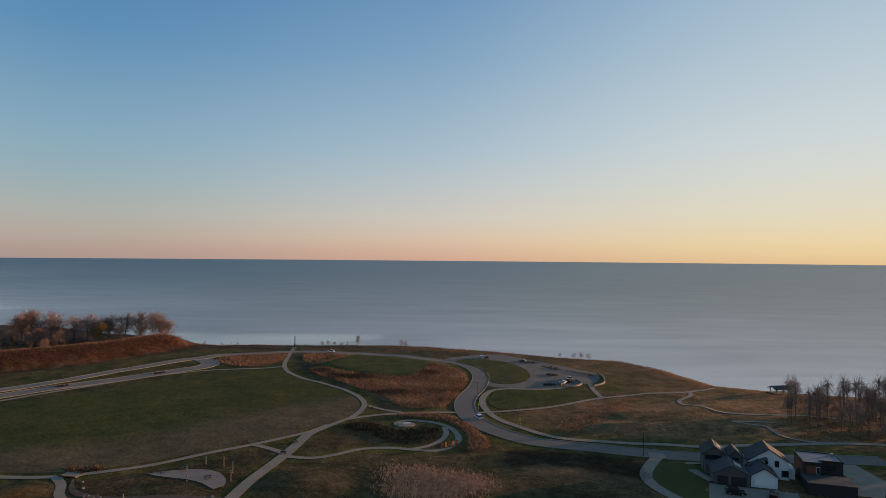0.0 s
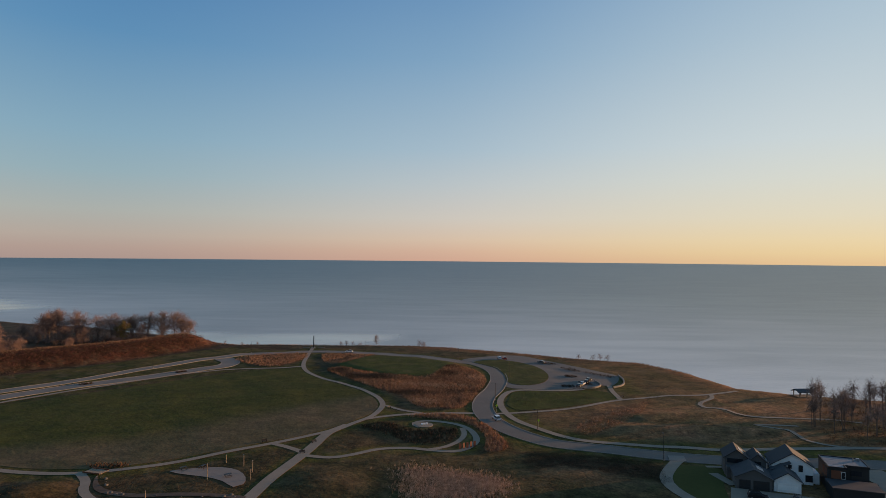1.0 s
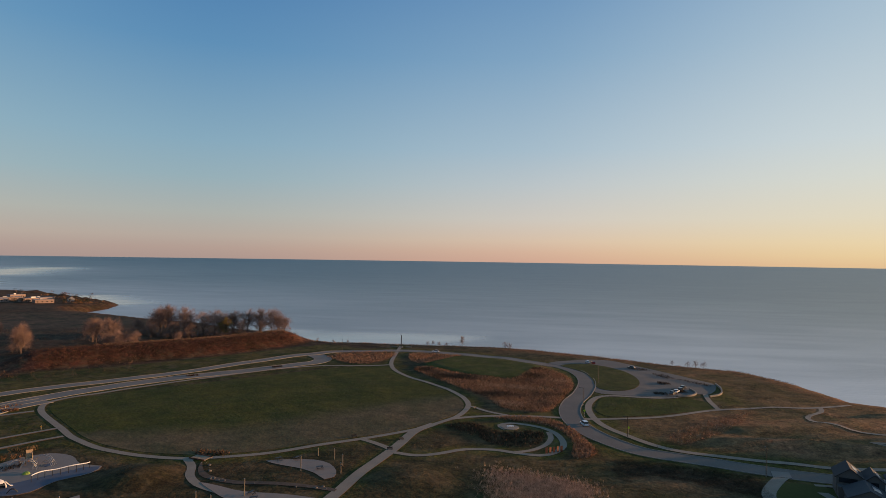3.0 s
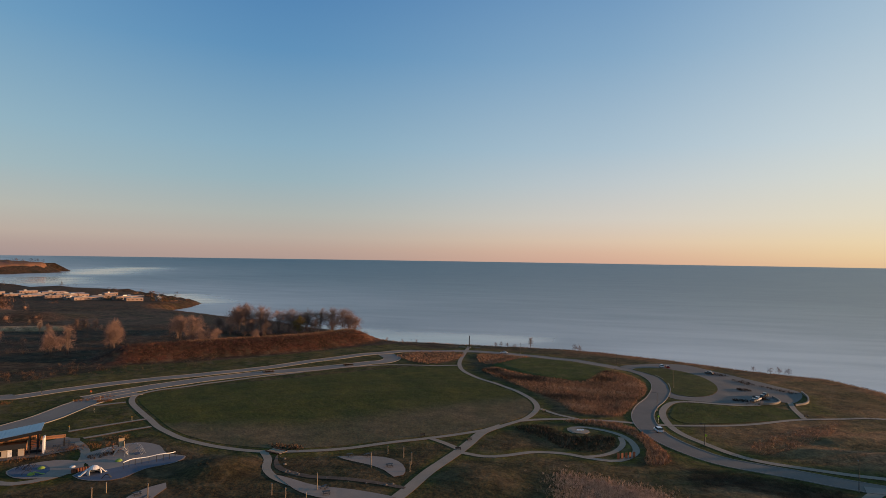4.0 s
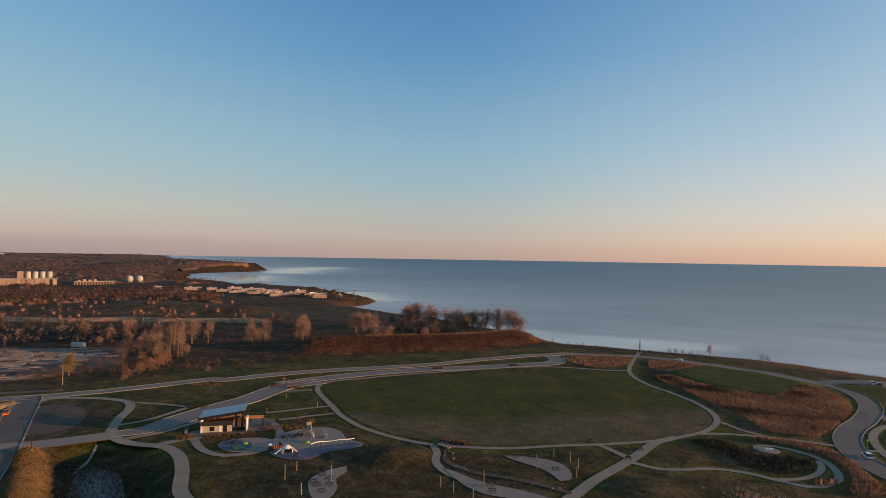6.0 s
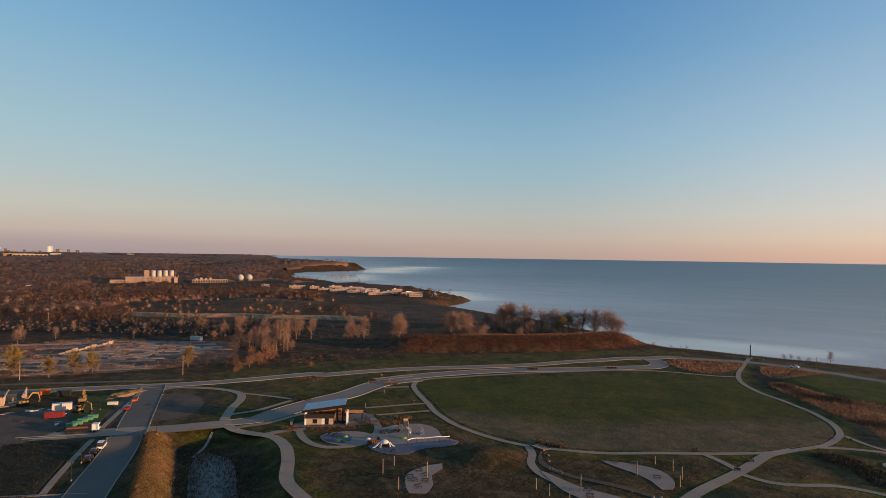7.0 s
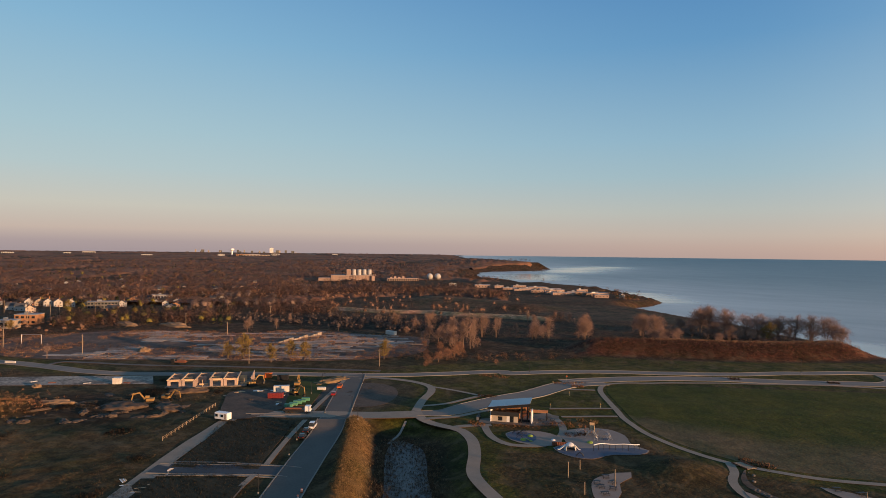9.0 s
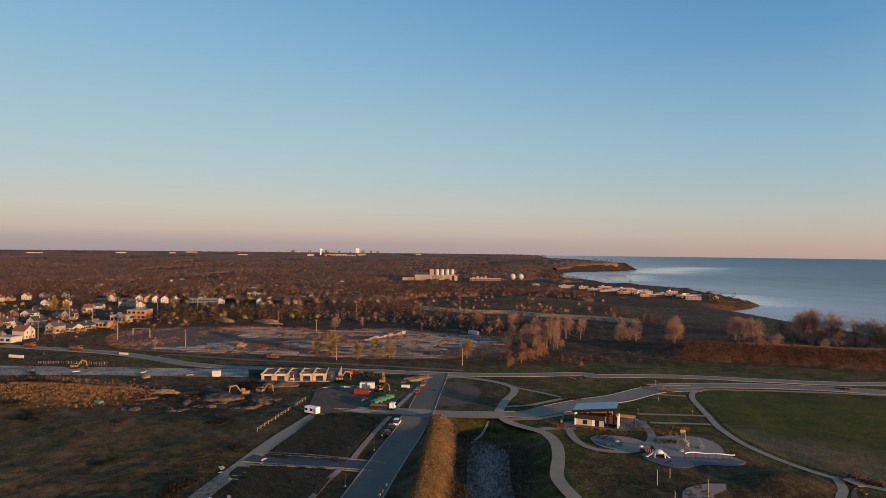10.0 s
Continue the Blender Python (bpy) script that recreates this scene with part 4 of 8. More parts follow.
WALK = "pale concrete footpath through the park"
for line_, w in ((LAWN_RING, 2.3), (DIAG_WALK, 3.5), (LINK_A, 2.2), (SPIRAL_WALK, 2.2), (SPIRAL_INNER, 1.9), (LINK_B, 2.4), (LINK_C, 1.9), (STUMP_WALK, 2.4), (EAST_WALK, 2.7), (BLUFF_WALK, 2.2), (S_WALK, 1.9),
                 (RAVINE_WALK, 1.6), (PLAZA_LINK, 2.2), (POND_WALK, 3.8), (RING_WALK, 3.4), (LINK_D, 2.0), (LINK_E, 2.0), (PAV_WALK, 2.4), (PAV_WALK_B, 2.8), (PAV_LOOP, 2.6), (LAWN_PATH_A, 1.7), (LAWN_PATH_B, 1.7), (LAWN_PATH_C, 2.0)):
    ribbon("path", line_, w, M["concrete"], WALK, "path")
patch("play_surface", PLAY_SMALL, M["rubber_tan"], "small tan rubber playground surface", "play surface", lift=0.02)
patch("play_surface", PLAY_BIG, M["rubber_tan"], "large tan rubber playground surface with wavy edge", "play surface", lift=0.02)
patch("play_surface", [(-140.4, 132.7), (-141, 136), (-136, 139), (-132, 146), (-127.5, 154), (-123.6, 155.6), (-122.6, 150.2), (-126.6, 143.2), (-127, 135.3), (-131, 131.9), (-136.8, 131.4)], M["rubber_blue"], "wavy band of blue rubber playground surface", "play surface", lift=0.04)
patch("play_surface", [(-159.8, 129.7), (-159.6, 134.8), (-155, 137), (-150, 134), (-149, 129.4), (-153.6, 126.9)], M["rubber_blue"], "blue patch of rubber playground surface", "play surface", lift=0.045)
patch("paved_pad", FIT_PAD, M["rubber_tan"], "kidney-shaped tan paved seating pad", "paving")
patch("paved_pad", SWING_PAD, M["rubber_tan"], "tan paved pad with picnic tables", "paving")
ruin = patch("cleared_site", RUIN, M["rubble"], "rubble and weeds over a cleared factory site", "rubble ground", lift=-0.02)
r0 = random.Random(31)
RU, RV = Vector((0.545, 0.838)), Vector((-0.838, 0.545))   # along and across the old building lines
for iv in range(-2, 30):
    v0 = iv * 6.2
    u0 = -130.0
    while u0 < 210:
        L_ = r0.uniform(10, 34)
        c_ = Vector((-395, 85)) + RU * (u0 + L_ / 2) + RV * (v0 - 70)
        nz = noise.noise((c_.x * 0.02, c_.y * 0.02, 4)) + 0.5 * noise.noise((c_.x * 0.06, c_.y * 0.06, 9))
        if nz > -0.12 - 0.0022 * (u0 - 40) and all(inside(np.array([(c_ + RU * s_ * L_ * 0.5).x]), np.array([(c_ + RU * s_ * L_ * 0.5).y]), RUIN)[0] for s_ in (-1, 1)):
            q_ = []
            for s_, w_ in ((-1, -1), (0, -1), (1, -1), (1, 1), (0.2, 1), (-1, 1)):
                p_ = c_ + RU * s_ * (L_ / 2 - 0.5 + r0.uniform(-1, 0.6)) + RV * w_ * (2.8 + r0.uniform(-1.3, 0.25))
                q_.append((p_.x, p_.y))
            slab_ = patch("slab", q_, M["old_slab"], "", "", curve=False, lift=0.08 + r0.uniform(0, 0.12), grid=20.0, depth=0.3, parent=ruin)
            LEVEL[0] -= 0.002
        u0 += L_ + r0.choice((0.3, 0.3, 0.3, 4.0, 9.0))
SLAB = [(-376, -69), (-357, -30), (-338, 8.5), (-319, 44), (-300, 41.6), (-317, 8), (-335, -28), (-349, -64)]
patch("concrete_slab", SLAB, M["wet_slab"], "new pale concrete building slab", "slab", curve=False)
POND = [(-182, 100), (-171, 103), (-159, 98), (-147, 91), (-135, 85), (-121, 74), (-117, 66), (-130, 67), (-143, 75), (-156, 82), (-172, 91)]
patch("water", POND, M["pond"], "shallow grey muddy pond in the grassy basin", "pond", lift=0.05)
for line_ in ([(57.5, 288), (64, 291.5), (67.5, 298), (66.5, 306)], [(72, 292), (78, 298), (81.5, 310), (82, 322)]):
    ribbon("seat_wall", line_, 0.6, M["kerb"], "low curved pale concrete seat wall at the car park", "wall", lift=0.6, depth=0.8, step=1.5)


# ---- tools for things ----
def thing(name, label, category, x, y, turn=0.0, z=None, group="", kind=""):
    ob = new(name)
    ob.matrix_world = pose(x, y, ground(x, y) if z is None else z, 0, 0, turn)
    return tagged(ob, label, category, group, kind)


def part(name, bm, mat, parent, label=""):
    me = bpy.data.meshes.new(name)
    bmesh.ops.recalc_face_normals(bm, faces=bm.faces)
    bm.to_mesh(me)
    bm.free()
    me.materials.append(mat)
    ob = new(name, me)
    ob.parent = parent
    return tagged(ob, label)


def box(x0, x1, y0, y1, z0, z1, bm=None, bevel=0.0):
    bm = bm or bmesh.new()
    v = [bm.verts.new(p) for p in ((x0, y0, z0), (x1, y0, z0), (x1, y1, z0), (x0, y1, z0), (x0, y0, z1), (x1, y0, z1), (x1, y1, z1), (x0, y1, z1))]
    fs = [bm.faces.new([v[i] for i in q]) for q in ((0, 3, 2, 1), (4, 5, 6, 7), (0, 1, 5, 4), (1, 2, 6, 5), (2, 3, 7, 6), (3, 0, 4, 7))]
    if bevel:
        bmesh.ops.bevel(bm, geom=list({e for f in fs for e in f.edges}), offset=bevel, segments=1, affect="EDGES")
    return bm


def prism(profile, y0, y1, bm=None, axis="y"):
    """A profile of (x, z) points drawn out along y (or, axis x, of (y, z) points along x)."""
    bm = bm or bmesh.new()
    put = (lambda a, b, c: (a, c, b)) if axis == "y" else (lambda a, b, c: (c, a, b))
    lo = [bm.verts.new(put(a, b, y0)) for a, b in profile]
    hi = [bm.verts.new(put(a, b, y1)) for a, b in profile]
    bm.faces.new(lo)
    bm.faces.new(hi[::-1])
    for i in range(len(lo)):
        j = (i + 1) % len(lo)
        bm.faces.new((lo[i], hi[i], hi[j], lo[j]))
    return bm


def tube(p, q, r0, r1=None, bm=None, n=6):
    bm = bm or bmesh.new()
    p, q = Vector(p), Vector(q)
    r1 = r0 if r1 is None else r1
    d = (q - p).normalized()
    a = d.orthogonal().normalized()
    b = d.cross(a)
    rings = [[bm.verts.new(c + (a * math.cos(6.2832 * i / n) + b * math.sin(6.2832 * i / n)) * r) for i in range(n)] for c, r in ((p, r0), (q, r1))]
    for i in range(n):
        bm.faces.new((rings[0][i], rings[0][(i + 1) % n], rings[1][(i + 1) % n], rings[1][i]))
    bm.faces.new(rings[0][::-1])
    bm.faces.new(rings[1])
    return bm


def bent(points, r, bm=None, n=6):
    bm = bm or bmesh.new()
    for a, b in zip(points[:-1], points[1:]):
        tube(a, b, r, r, bm, n)
    return bm


def dome(r, z=0.0, squash=1.0, bm=None, seg=14, rings=7, half=False):
    bm = bm or bmesh.new()
    bmesh.ops.create_uvsphere(bm, u_segments=seg, v_segments=rings * (2 if half else 1), radius=r)
    if half:
        bmesh.ops.delete(bm, geom=[v for v in bm.verts if v.co.z < -0.01 * r], context="VERTS")
    for v in bm.verts:
        v.co.z = v.co.z * squash + z
    return bm


rnd = random.Random(7)


# ---- plants in the mass ----
def scatter(name, label, category, xy, size, wide, tones, k, lean=0.6, blade=0.12, seed=1, thin=0.35, low=0.15, drift=0.0, soft=False, low_growth=False, lump=0.0, dim=1.0):
    """Many plants as one mesh of slender blades: k blades each, in a rounded crown of the given height and width."""
    rs = np.random.RandomState(seed)
    xy = np.asarray(xy, float)
    n = len(xy)
    size, wide = np.broadcast_to(size, n).astype(float), np.broadcast_to(wide, n).astype(float)
    base_z = height(xy[:, 0], xy[:, 1])
    az = rs.rand(n, k) * 2 * np.pi
    u = low + (1 - low) * rs.rand(n, k) ** 0.8
    rad = np.sqrt(rs.rand(n, k)) * np.sqrt(np.clip(1 - (2 * u - 0.9) ** 2 * 0.8, 0.08, 1))
    px = xy[:, :1] + np.cos(az) * rad * wide[:, None] / 2
    py = xy[:, 1:] + np.sin(az) * rad * wide[:, None] / 2
    pz = base_z[:, None] + u * size[:, None] * 0.9
    ln = size[:, None] * thin * (0.6 + 0.8 * rs.rand(n, k))
    tilt = lean * rad * (0.5 + rs.rand(n, k))
    az2 = az + rs.randn(n, k) * 0.7
    dx, dy, dz = np.cos(az2) * np.sin(tilt), np.sin(az2) * np.sin(tilt), np.cos(tilt)
    az3 = rs.rand(n, k) * 2 * np.pi
    w = ln * blade
    sx, sy, sz = np.cos(az3) * w, np.sin(az3) * w, rs.randn(n, k) * w * 0.3
    P = np.stack([px, py, pz], -1)
    D = np.stack([dx, dy, dz], -1) * ln[..., None]
    S = np.stack([sx, sy, sz], -1)
    if soft:                             # twigs lie along the round of the crown
        out = np.stack([np.cos(az) * rad, np.sin(az) * rad, (u - 0.35) * 1.4], -1) + 0.22 * rs.randn(n, k, 3)
        out /= np.linalg.norm(out, axis=-1, keepdims=True) + 1e-6
        D = np.cross(out, rs.randn(n, k, 3))
        D /= np.linalg.norm(D, axis=-1, keepdims=True) + 1e-6
        S = np.cross(out, D) * w[..., None]
        D = D * ln[..., None]
    if soft:
        round_ = np.stack([np.cos(az) * rad, np.sin(az) * rad, (u - 0.3) * 1.1 + 0.45], -1) + 0.25 * rs.randn(n, k, 3)
    else:                                # low growth follows the lie of the land
        hx = height(xy[:, 0] + 1.0, xy[:, 1]) - height(xy[:, 0] - 1.0, xy[:, 1])
        hy = height(xy[:, 0], xy[:, 1] + 1.0) - height(xy[:, 0], xy[:, 1] - 1.0)
        lie = np.stack([-hx / 2, -hy / 2, np.ones(n)], -1)
        round_ = lie[:, None, :] + 0.5 * np.stack([np.cos(az) * rad, np.sin(az) * rad, 0 * rad], -1) + 0.15 * rs.randn(n, k, 3)
    round_ /= np.linalg.norm(round_, axis=-1, keepdims=True) + 1e-6
    A, B, C = P - D * 0.45 - S, P - D * 0.45 + S, P + D * 0.55
    V = np.stack([A, B, C], 2).reshape(-1, 3)
    ROUND = np.repeat(round_.reshape(-1, 3), 3, axis=0)
    if lump:                             # the dense, uneven heart of each crown, of a few facets
        el = np.array([-0.5, 0.1, 0.75])
        ring = np.arange(5) * 2 * np.pi / 5
        shape = np.array([[math.cos(b_) * math.cos(e_), math.sin(b_) * math.cos(e_), math.sin(e_)] for e_ in el for b_ in ring] + [[0, 0, 1.0]])
        jig = 0.72 + 0.5 * rs.rand(n, len(shape), 1)
        half = np.stack([wide / 2, wide / 2, size * 0.42], -1)[:, None, :] * lump
        hub = np.stack([xy[:, 0], xy[:, 1], base_z + size * 0.5], -1)[:, None, :]
        LV = hub + shape[None] * half * jig
        tri = []
        for e_ in range(2):
            for b_ in range(5):
                p_, q_ = e_ * 5 + b_, e_ * 5 + (b_ + 1) % 5
                tri += [(p_, q_, q_ + 5), (p_, q_ + 5, p_ + 5)]
        tri += [(10 + b_, 10 + (b_ + 1) % 5, 15) for b_ in range(5)]
        tri = np.array(tri).ravel()
        V = np.concatenate([V, LV[:, tri].reshape(-1, 3)])
        ROUND = np.concatenate([ROUND, np.tile(shape[tri] + (0, 0, 0.7), (n, 1)) + 0.12 * rs.randn(n * len(tri), 3)])
    me = bpy.data.meshes.new(name)
    m = len(V) // 3
    me.vertices.add(len(V))
    me.vertices.foreach_set("co", V.astype(np.float32).ravel())
    me.loops.add(len(V))
    me.loops.foreach_set("vertex_index", np.arange(len(V), dtype=np.int32))
    me.polygons.add(m)
    me.polygons.foreach_set("loop_start", np.arange(0, 3 * m, 3, dtype=np.int32))
    me.polygons.foreach_set("loop_total", np.full(m, 3, np.int32))
    me.update()
    tones = np.asarray(tones, float)
    pick = rs.rand(n)
    if drift:                            # like plants stand together
        pick = np.clip(0.5 + 0.9 * np.array([noise.noise((x * drift, y * drift, seed)) for x, y in xy]) + 0.3 * (pick - 0.5), 0, 0.999)
        tones = np.asarray(tones)[np.argsort(np.sum(tones, axis=1) * (0.7 + 0.6 * rs.rand(len(tones))))]
    tn = tones[(pick * len(tones)).astype(int)]
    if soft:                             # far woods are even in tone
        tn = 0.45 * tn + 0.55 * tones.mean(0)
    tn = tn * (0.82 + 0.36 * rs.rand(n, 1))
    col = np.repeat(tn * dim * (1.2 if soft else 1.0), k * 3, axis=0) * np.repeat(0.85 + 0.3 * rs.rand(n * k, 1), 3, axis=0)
    if lump:
        col = np.concatenate([col, np.repeat(tn * dim, len(tri), axis=0)])
    at = me.color_attributes.new("tone", "FLOAT_COLOR", "POINT")
    at.data.foreach_set("color", np.concatenate([col, np.ones((len(col), 1))], -1).astype(np.float32).ravel())
    at = me.attributes.new("round", "FLOAT_VECTOR", "POINT")
    at.data.foreach_set("vector", ROUND.astype(np.float32).ravel())
    me.materials.append(M["crowns" if soft or low_growth else "toned"])
    return tagged(new(name, me), label, category, kind="stuff")


def points_in(pts, count, seed, edge=0.0):
    rs = np.random.RandomState(seed)
    c = spline(pts, 4, True)
    a = np.array(c)
    lo, hi = a.min(0), a.max(0)
    q = lo + rs.rand(count * 5, 2) * (hi - lo)
    ok = inside(q[:, 0], q[:, 1], c)
    return q[ok][:count]


def points_by(line_, count, spread, seed):
    rs = np.random.RandomState(seed)
    c = np.array(spline(line_, 2.0))
    q = c[rs.randint(0, len(c), count)] + rs.randn(count, 2) * spread
    return q


RED = [(0.34, 0.176, 0.098), (0.28, 0.145, 0.08), (0.40, 0.235, 0.14), (0.21, 0.115, 0.07)]
STRAW = [(0.24, 0.155, 0.075), (0.19, 0.12, 0.06), (0.28, 0.19, 0.10)]
DARK = [(0.07, 0.042, 0.026), (0.05, 0.034, 0.02), (0.10, 0.055, 0.03)]
BARE = [(0.20, 0.122, 0.082), (0.17, 0.105, 0.075), (0.23, 0.135, 0.085), (0.15, 0.105, 0.085), (0.24, 0.13, 0.072)]
RUSSET = [(0.25, 0.12, 0.058), (0.21, 0.10, 0.05), (0.27, 0.145, 0.068)]
GOLD = [(0.22, 0.15, 0.035), (0.17, 0.13, 0.03), (0.10, 0.085, 0.025)]

MAROON = [(0.115, 0.047, 0.033), (0.08, 0.036, 0.026), (0.15, 0.066, 0.042)]

scatter("prairie_grass", "tall red-brown prairie grass in a sunken meadow", "prairie grass", points_in(MEADOW_A, 9000, 1), 1.0, 1.3, DARK[:1] + RED, 9, blade=0.045, seed=1, thin=0.75, low=0.0, drift=0.06)
scatter("prairie_grass", "low patch of orange-brown prairie grass", "prairie grass", points_in(MEADOW_B, 1500, 2), 0.8, 1.0, RED, 8, seed=2, blade=0.06, thin=0.8, low=0.0)
scatter("prairie_grass", "low patch of orange-brown prairie grass", "prairie grass", points_in(MEADOW_C, 1500, 3), 0.8, 1.0, RED, 8, seed=3, blade=0.06, thin=0.8, low=0.0)
scatter("prairie_grass", "strip of rust-coloured tall grass round a spiral path", "prairie grass", points_in(MEADOW_D, 1300, 4), 1.0, 1.0, RED, 9, seed=4, blade=0.06, thin=0.8, low=0.0)
scatter("prairie_grass", "dull brown planting inside a spiral path", "prairie grass", points_in(MEADOW_E, 1100, 5), 0.7, 0.9, DARK + RED[:1], 6, low_growth=True, seed=5, blade=0.1, thin=0.8, low=0.0)
scatter("reeds", "tall straw-coloured reeds in a wet hollow", "reeds", points_by([(-12, 172), (-2, 168), (8, 165), (0, 158), (-10, 160)], 7000, 3.4, 6), 0.75, 0.8, [(0.52, 0.36, 0.26), (0.43, 0.28, 0.19), (0.33, 0.21, 0.14)], 7, seed=6, blade=0.035, thin=0.8, low=0.0)
scatter("brush", "dark tangled brush on a slope", "brush", np.array([p_ for p_ in points_in(DARK_BRUSH, 4200, 7) if not inside(p_[:1], p_[1:], PALE_DIRT)[0] and line_distance(p_[:1], p_[1:], PARK_DRIVE[:14])[0][0] > 6.5 and p_[0] < 58]), 0.45, 1.4, DARK + DARK + MAROON[:1] + [(0.06, 0.055, 0.025)], 9, seed=7, blade=0.06, low_growth=True, thin=0.6)
scatter("brush", "orange-brown scrub on a grassy slope", "brush", points_in(MEADOW_F, 700, 8), 0.7, 1.1, RED, 6, seed=8, thin=0.6)
scatter("bank_grass", "tall golden grass on a bank", "grass", np.array([p_ for p_ in points_by(BANK, 10000, 3.0, 9) if line_distance(p_[:1], p_[1:], BANK)[0][0] < 4.7]), 0.42, 0.8, [(0.175, 0.11, 0.048), (0.135, 0.085, 0.038), (0.21, 0.13, 0.06), (0.095, 0.062, 0.028)], 7, seed=9, blade=0.05, thin=0.8, low=0.0)
scatter("ridge_scrub", "dense dark maroon scrub on a long bank's foot", "scrub", np.array([p_ for p_ in points_by([(x_ + 7, y_ - 5) for x_, y_ in RIDGE], 6500, 6, 10) if line_distance(p_[:1], p_[1:], RIDGE)[0][0] < 20.5]), 0.9, 2.0, MAROON + DARK[:2], 10, seed=10, blade=0.09, thin=0.6)
scatter("ridge_grass", "tall tawny grass along a bank's top", "grass", points_by([(x_ - 3, y_ + 4) for x_, y_ in RIDGE[1:]], 2200, 4.5, 43), 0.9, 1.6, RED[:3] + STRAW + MAROON[:1], 8, seed=43, blade=0.09, thin=0.7, low=0.0)
scatter("ridge_thicket", "dense bare thicket between trees on a bank", "thicket", points_by([(-310, 418), (-280, 412), (-250, 418), (-225, 430), (-200, 440)], 260, 8, 44), np.random.RandomState(44).uniform(2.5, 6, 260), 5.0, BARE + [(0.28, 0.165, 0.115)], 80, seed=44, blade=0.04, thin=0.28, low=0.0, soft=True)
scatter("shore_scrub", "dry scrub along the bluff's edge", "scrub", points_by(COAST[8:19], 3200, 2.6, 11), 0.5, 1.6, RED + STRAW[:1] + DARK, 7, seed=11, thin=0.6)
rs0 = np.random.RandomState(5)
mead = np.stack([rs0.uniform(20, 150, 9000), rs0.uniform(208, 300, 9000)], -1)
keep = np.array([noise.noise((x * 0.05, y * 0.05, 3)) > 0.12 for x, y in mead])
scatter("meadow_tussocks", "scattered brown tussocks in a rough meadow", "grass", mead[keep & (height(mead[:, 0], mead[:, 1]) > -1)][:2200], 0.45, 0.9, [(0.13, 0.085, 0.045), (0.10, 0.07, 0.04)], 5, seed=12, thin=0.7, low_growth=True, low=0.0)
west = np.stack([rs0.uniform(-345, -150, 50000), rs0.uniform(-110, 70, 50000)], -1)
keep = np.array([noise.noise((x * 0.035, y * 0.035, 8)) > 0.1 for x, y in west]) & (line_distance(west[:, 0], west[:, 1], ALLEY)[0] > 5) & ~inside(west[:, 0], west[:, 1], SLAB) & (line_distance(west[:, 0], west[:, 1], PARK_DRIVE[40:])[0] > 9)
keep &= (1.0 * (west[:, 1] - 8) < (west[:, 0] + 154) * -0.66 - 6)
scatter("weeds", "rough brown weeds over a vacant building plot", "weeds", west[keep][:14000], 0.36, 1.2, [(0.05, 0.036, 0.021), (0.065, 0.043, 0.026), (0.04, 0.032, 0.018), (0.036, 0.036, 0.016), (0.09, 0.06, 0.036)], 5, seed=13, thin=0.7, low=0.0)
clump = west[np.array([noise.noise((x * 0.09, y * 0.09, 2)) > 0.3 for x, y in west]) & keep][:1500]
scatter("weeds", "tall tawny weed clumps over a vacant plot", "weeds", clump, 0.9, 1.8, [(0.12, 0.066, 0.038), (0.09, 0.056, 0.033)] + DARK, 9, seed=15, thin=0.6, low_growth=True, low=0.0)
mound = points_by([(-322, -52), (-296, -28), (-280, -10)], 2600, 9, 16)
scatter("mound_grass", "golden-brown grass over a long low mound", "grass", mound, 0.8, 1.3, RUSSET + [(0.17, 0.115, 0.05), (0.13, 0.085, 0.04)], 11, seed=16, blade=0.06, thin=0.7, low=0.0)
plot_w = np.concatenate([points_in([(-222, 55), (-211, 75), (-181, 56), (-170, 49.5), (-183, 31), (-203, 43)], 2600, 17), points_in([(-177, 22.5), (-164, 45), (-134, 27), (-150, 6)], 2200, 18)])
scatter("weeds", "dark brown-green weeds filling a building plot", "weeds", plot_w, 0.5, 1.1, [(0.075, 0.055, 0.028), (0.05, 0.046, 0.02), (0.11, 0.075, 0.035), (0.15, 0.09, 0.045)], 6, seed=17, thin=0.7, low_growth=True, low=0.0)

scatter("reeds", "thin dark reeds standing in a muddy pool", "reeds", np.concatenate([points_in(POND, 1300, 42), points_by(POND + POND[:1], 3600, 2.4, 45)]), 0.55, 1.1, DARK + [(0.12, 0.085, 0.05), (0.16, 0.12, 0.075)], 6, seed=42, thin=0.8, low=0.0)
rough = np.concatenate([points_in(c_, n_, 90 + i_) for i_, (c_, n_) in enumerate((([(-47, 135), (-44, 178), (-30, 181), (-16, 190), (-3, 188), (18, 186), (22, 172), (56, 164), (54, 145), (30, 125), (-30, 125)], 4200),
        ([(-152, 100), (-146, 120), (-124, 130), (-117, 148), (-103, 162), (-98, 155), (-93, 143), (-84, 140), (-80, 120), (-110, 85)], 3600), ([(-92, 158), (-84, 172), (-66, 182), (-52, 178), (-54, 158), (-70, 156)], 900),
        ([(-42, 190), (-33, 191), (-25, 197), (-18, 205), (-28, 214), (-38, 212)], 700), ([(30, 240), (64, 262), (95, 274), (98, 262), (104, 248), (114, 238), (100, 215), (60, 206), (40, 212)], 3200), ([(84, 285), (92, 330), (104, 350), (118, 325), (124, 294), (100, 282)], 1500)))])
rough = rough[np.array([noise.noise((x * 0.07, y * 0.07, 6)) + 0.6 * noise.noise((x * 0.21, y * 0.21, 1)) > -0.1 for x, y in rough])]
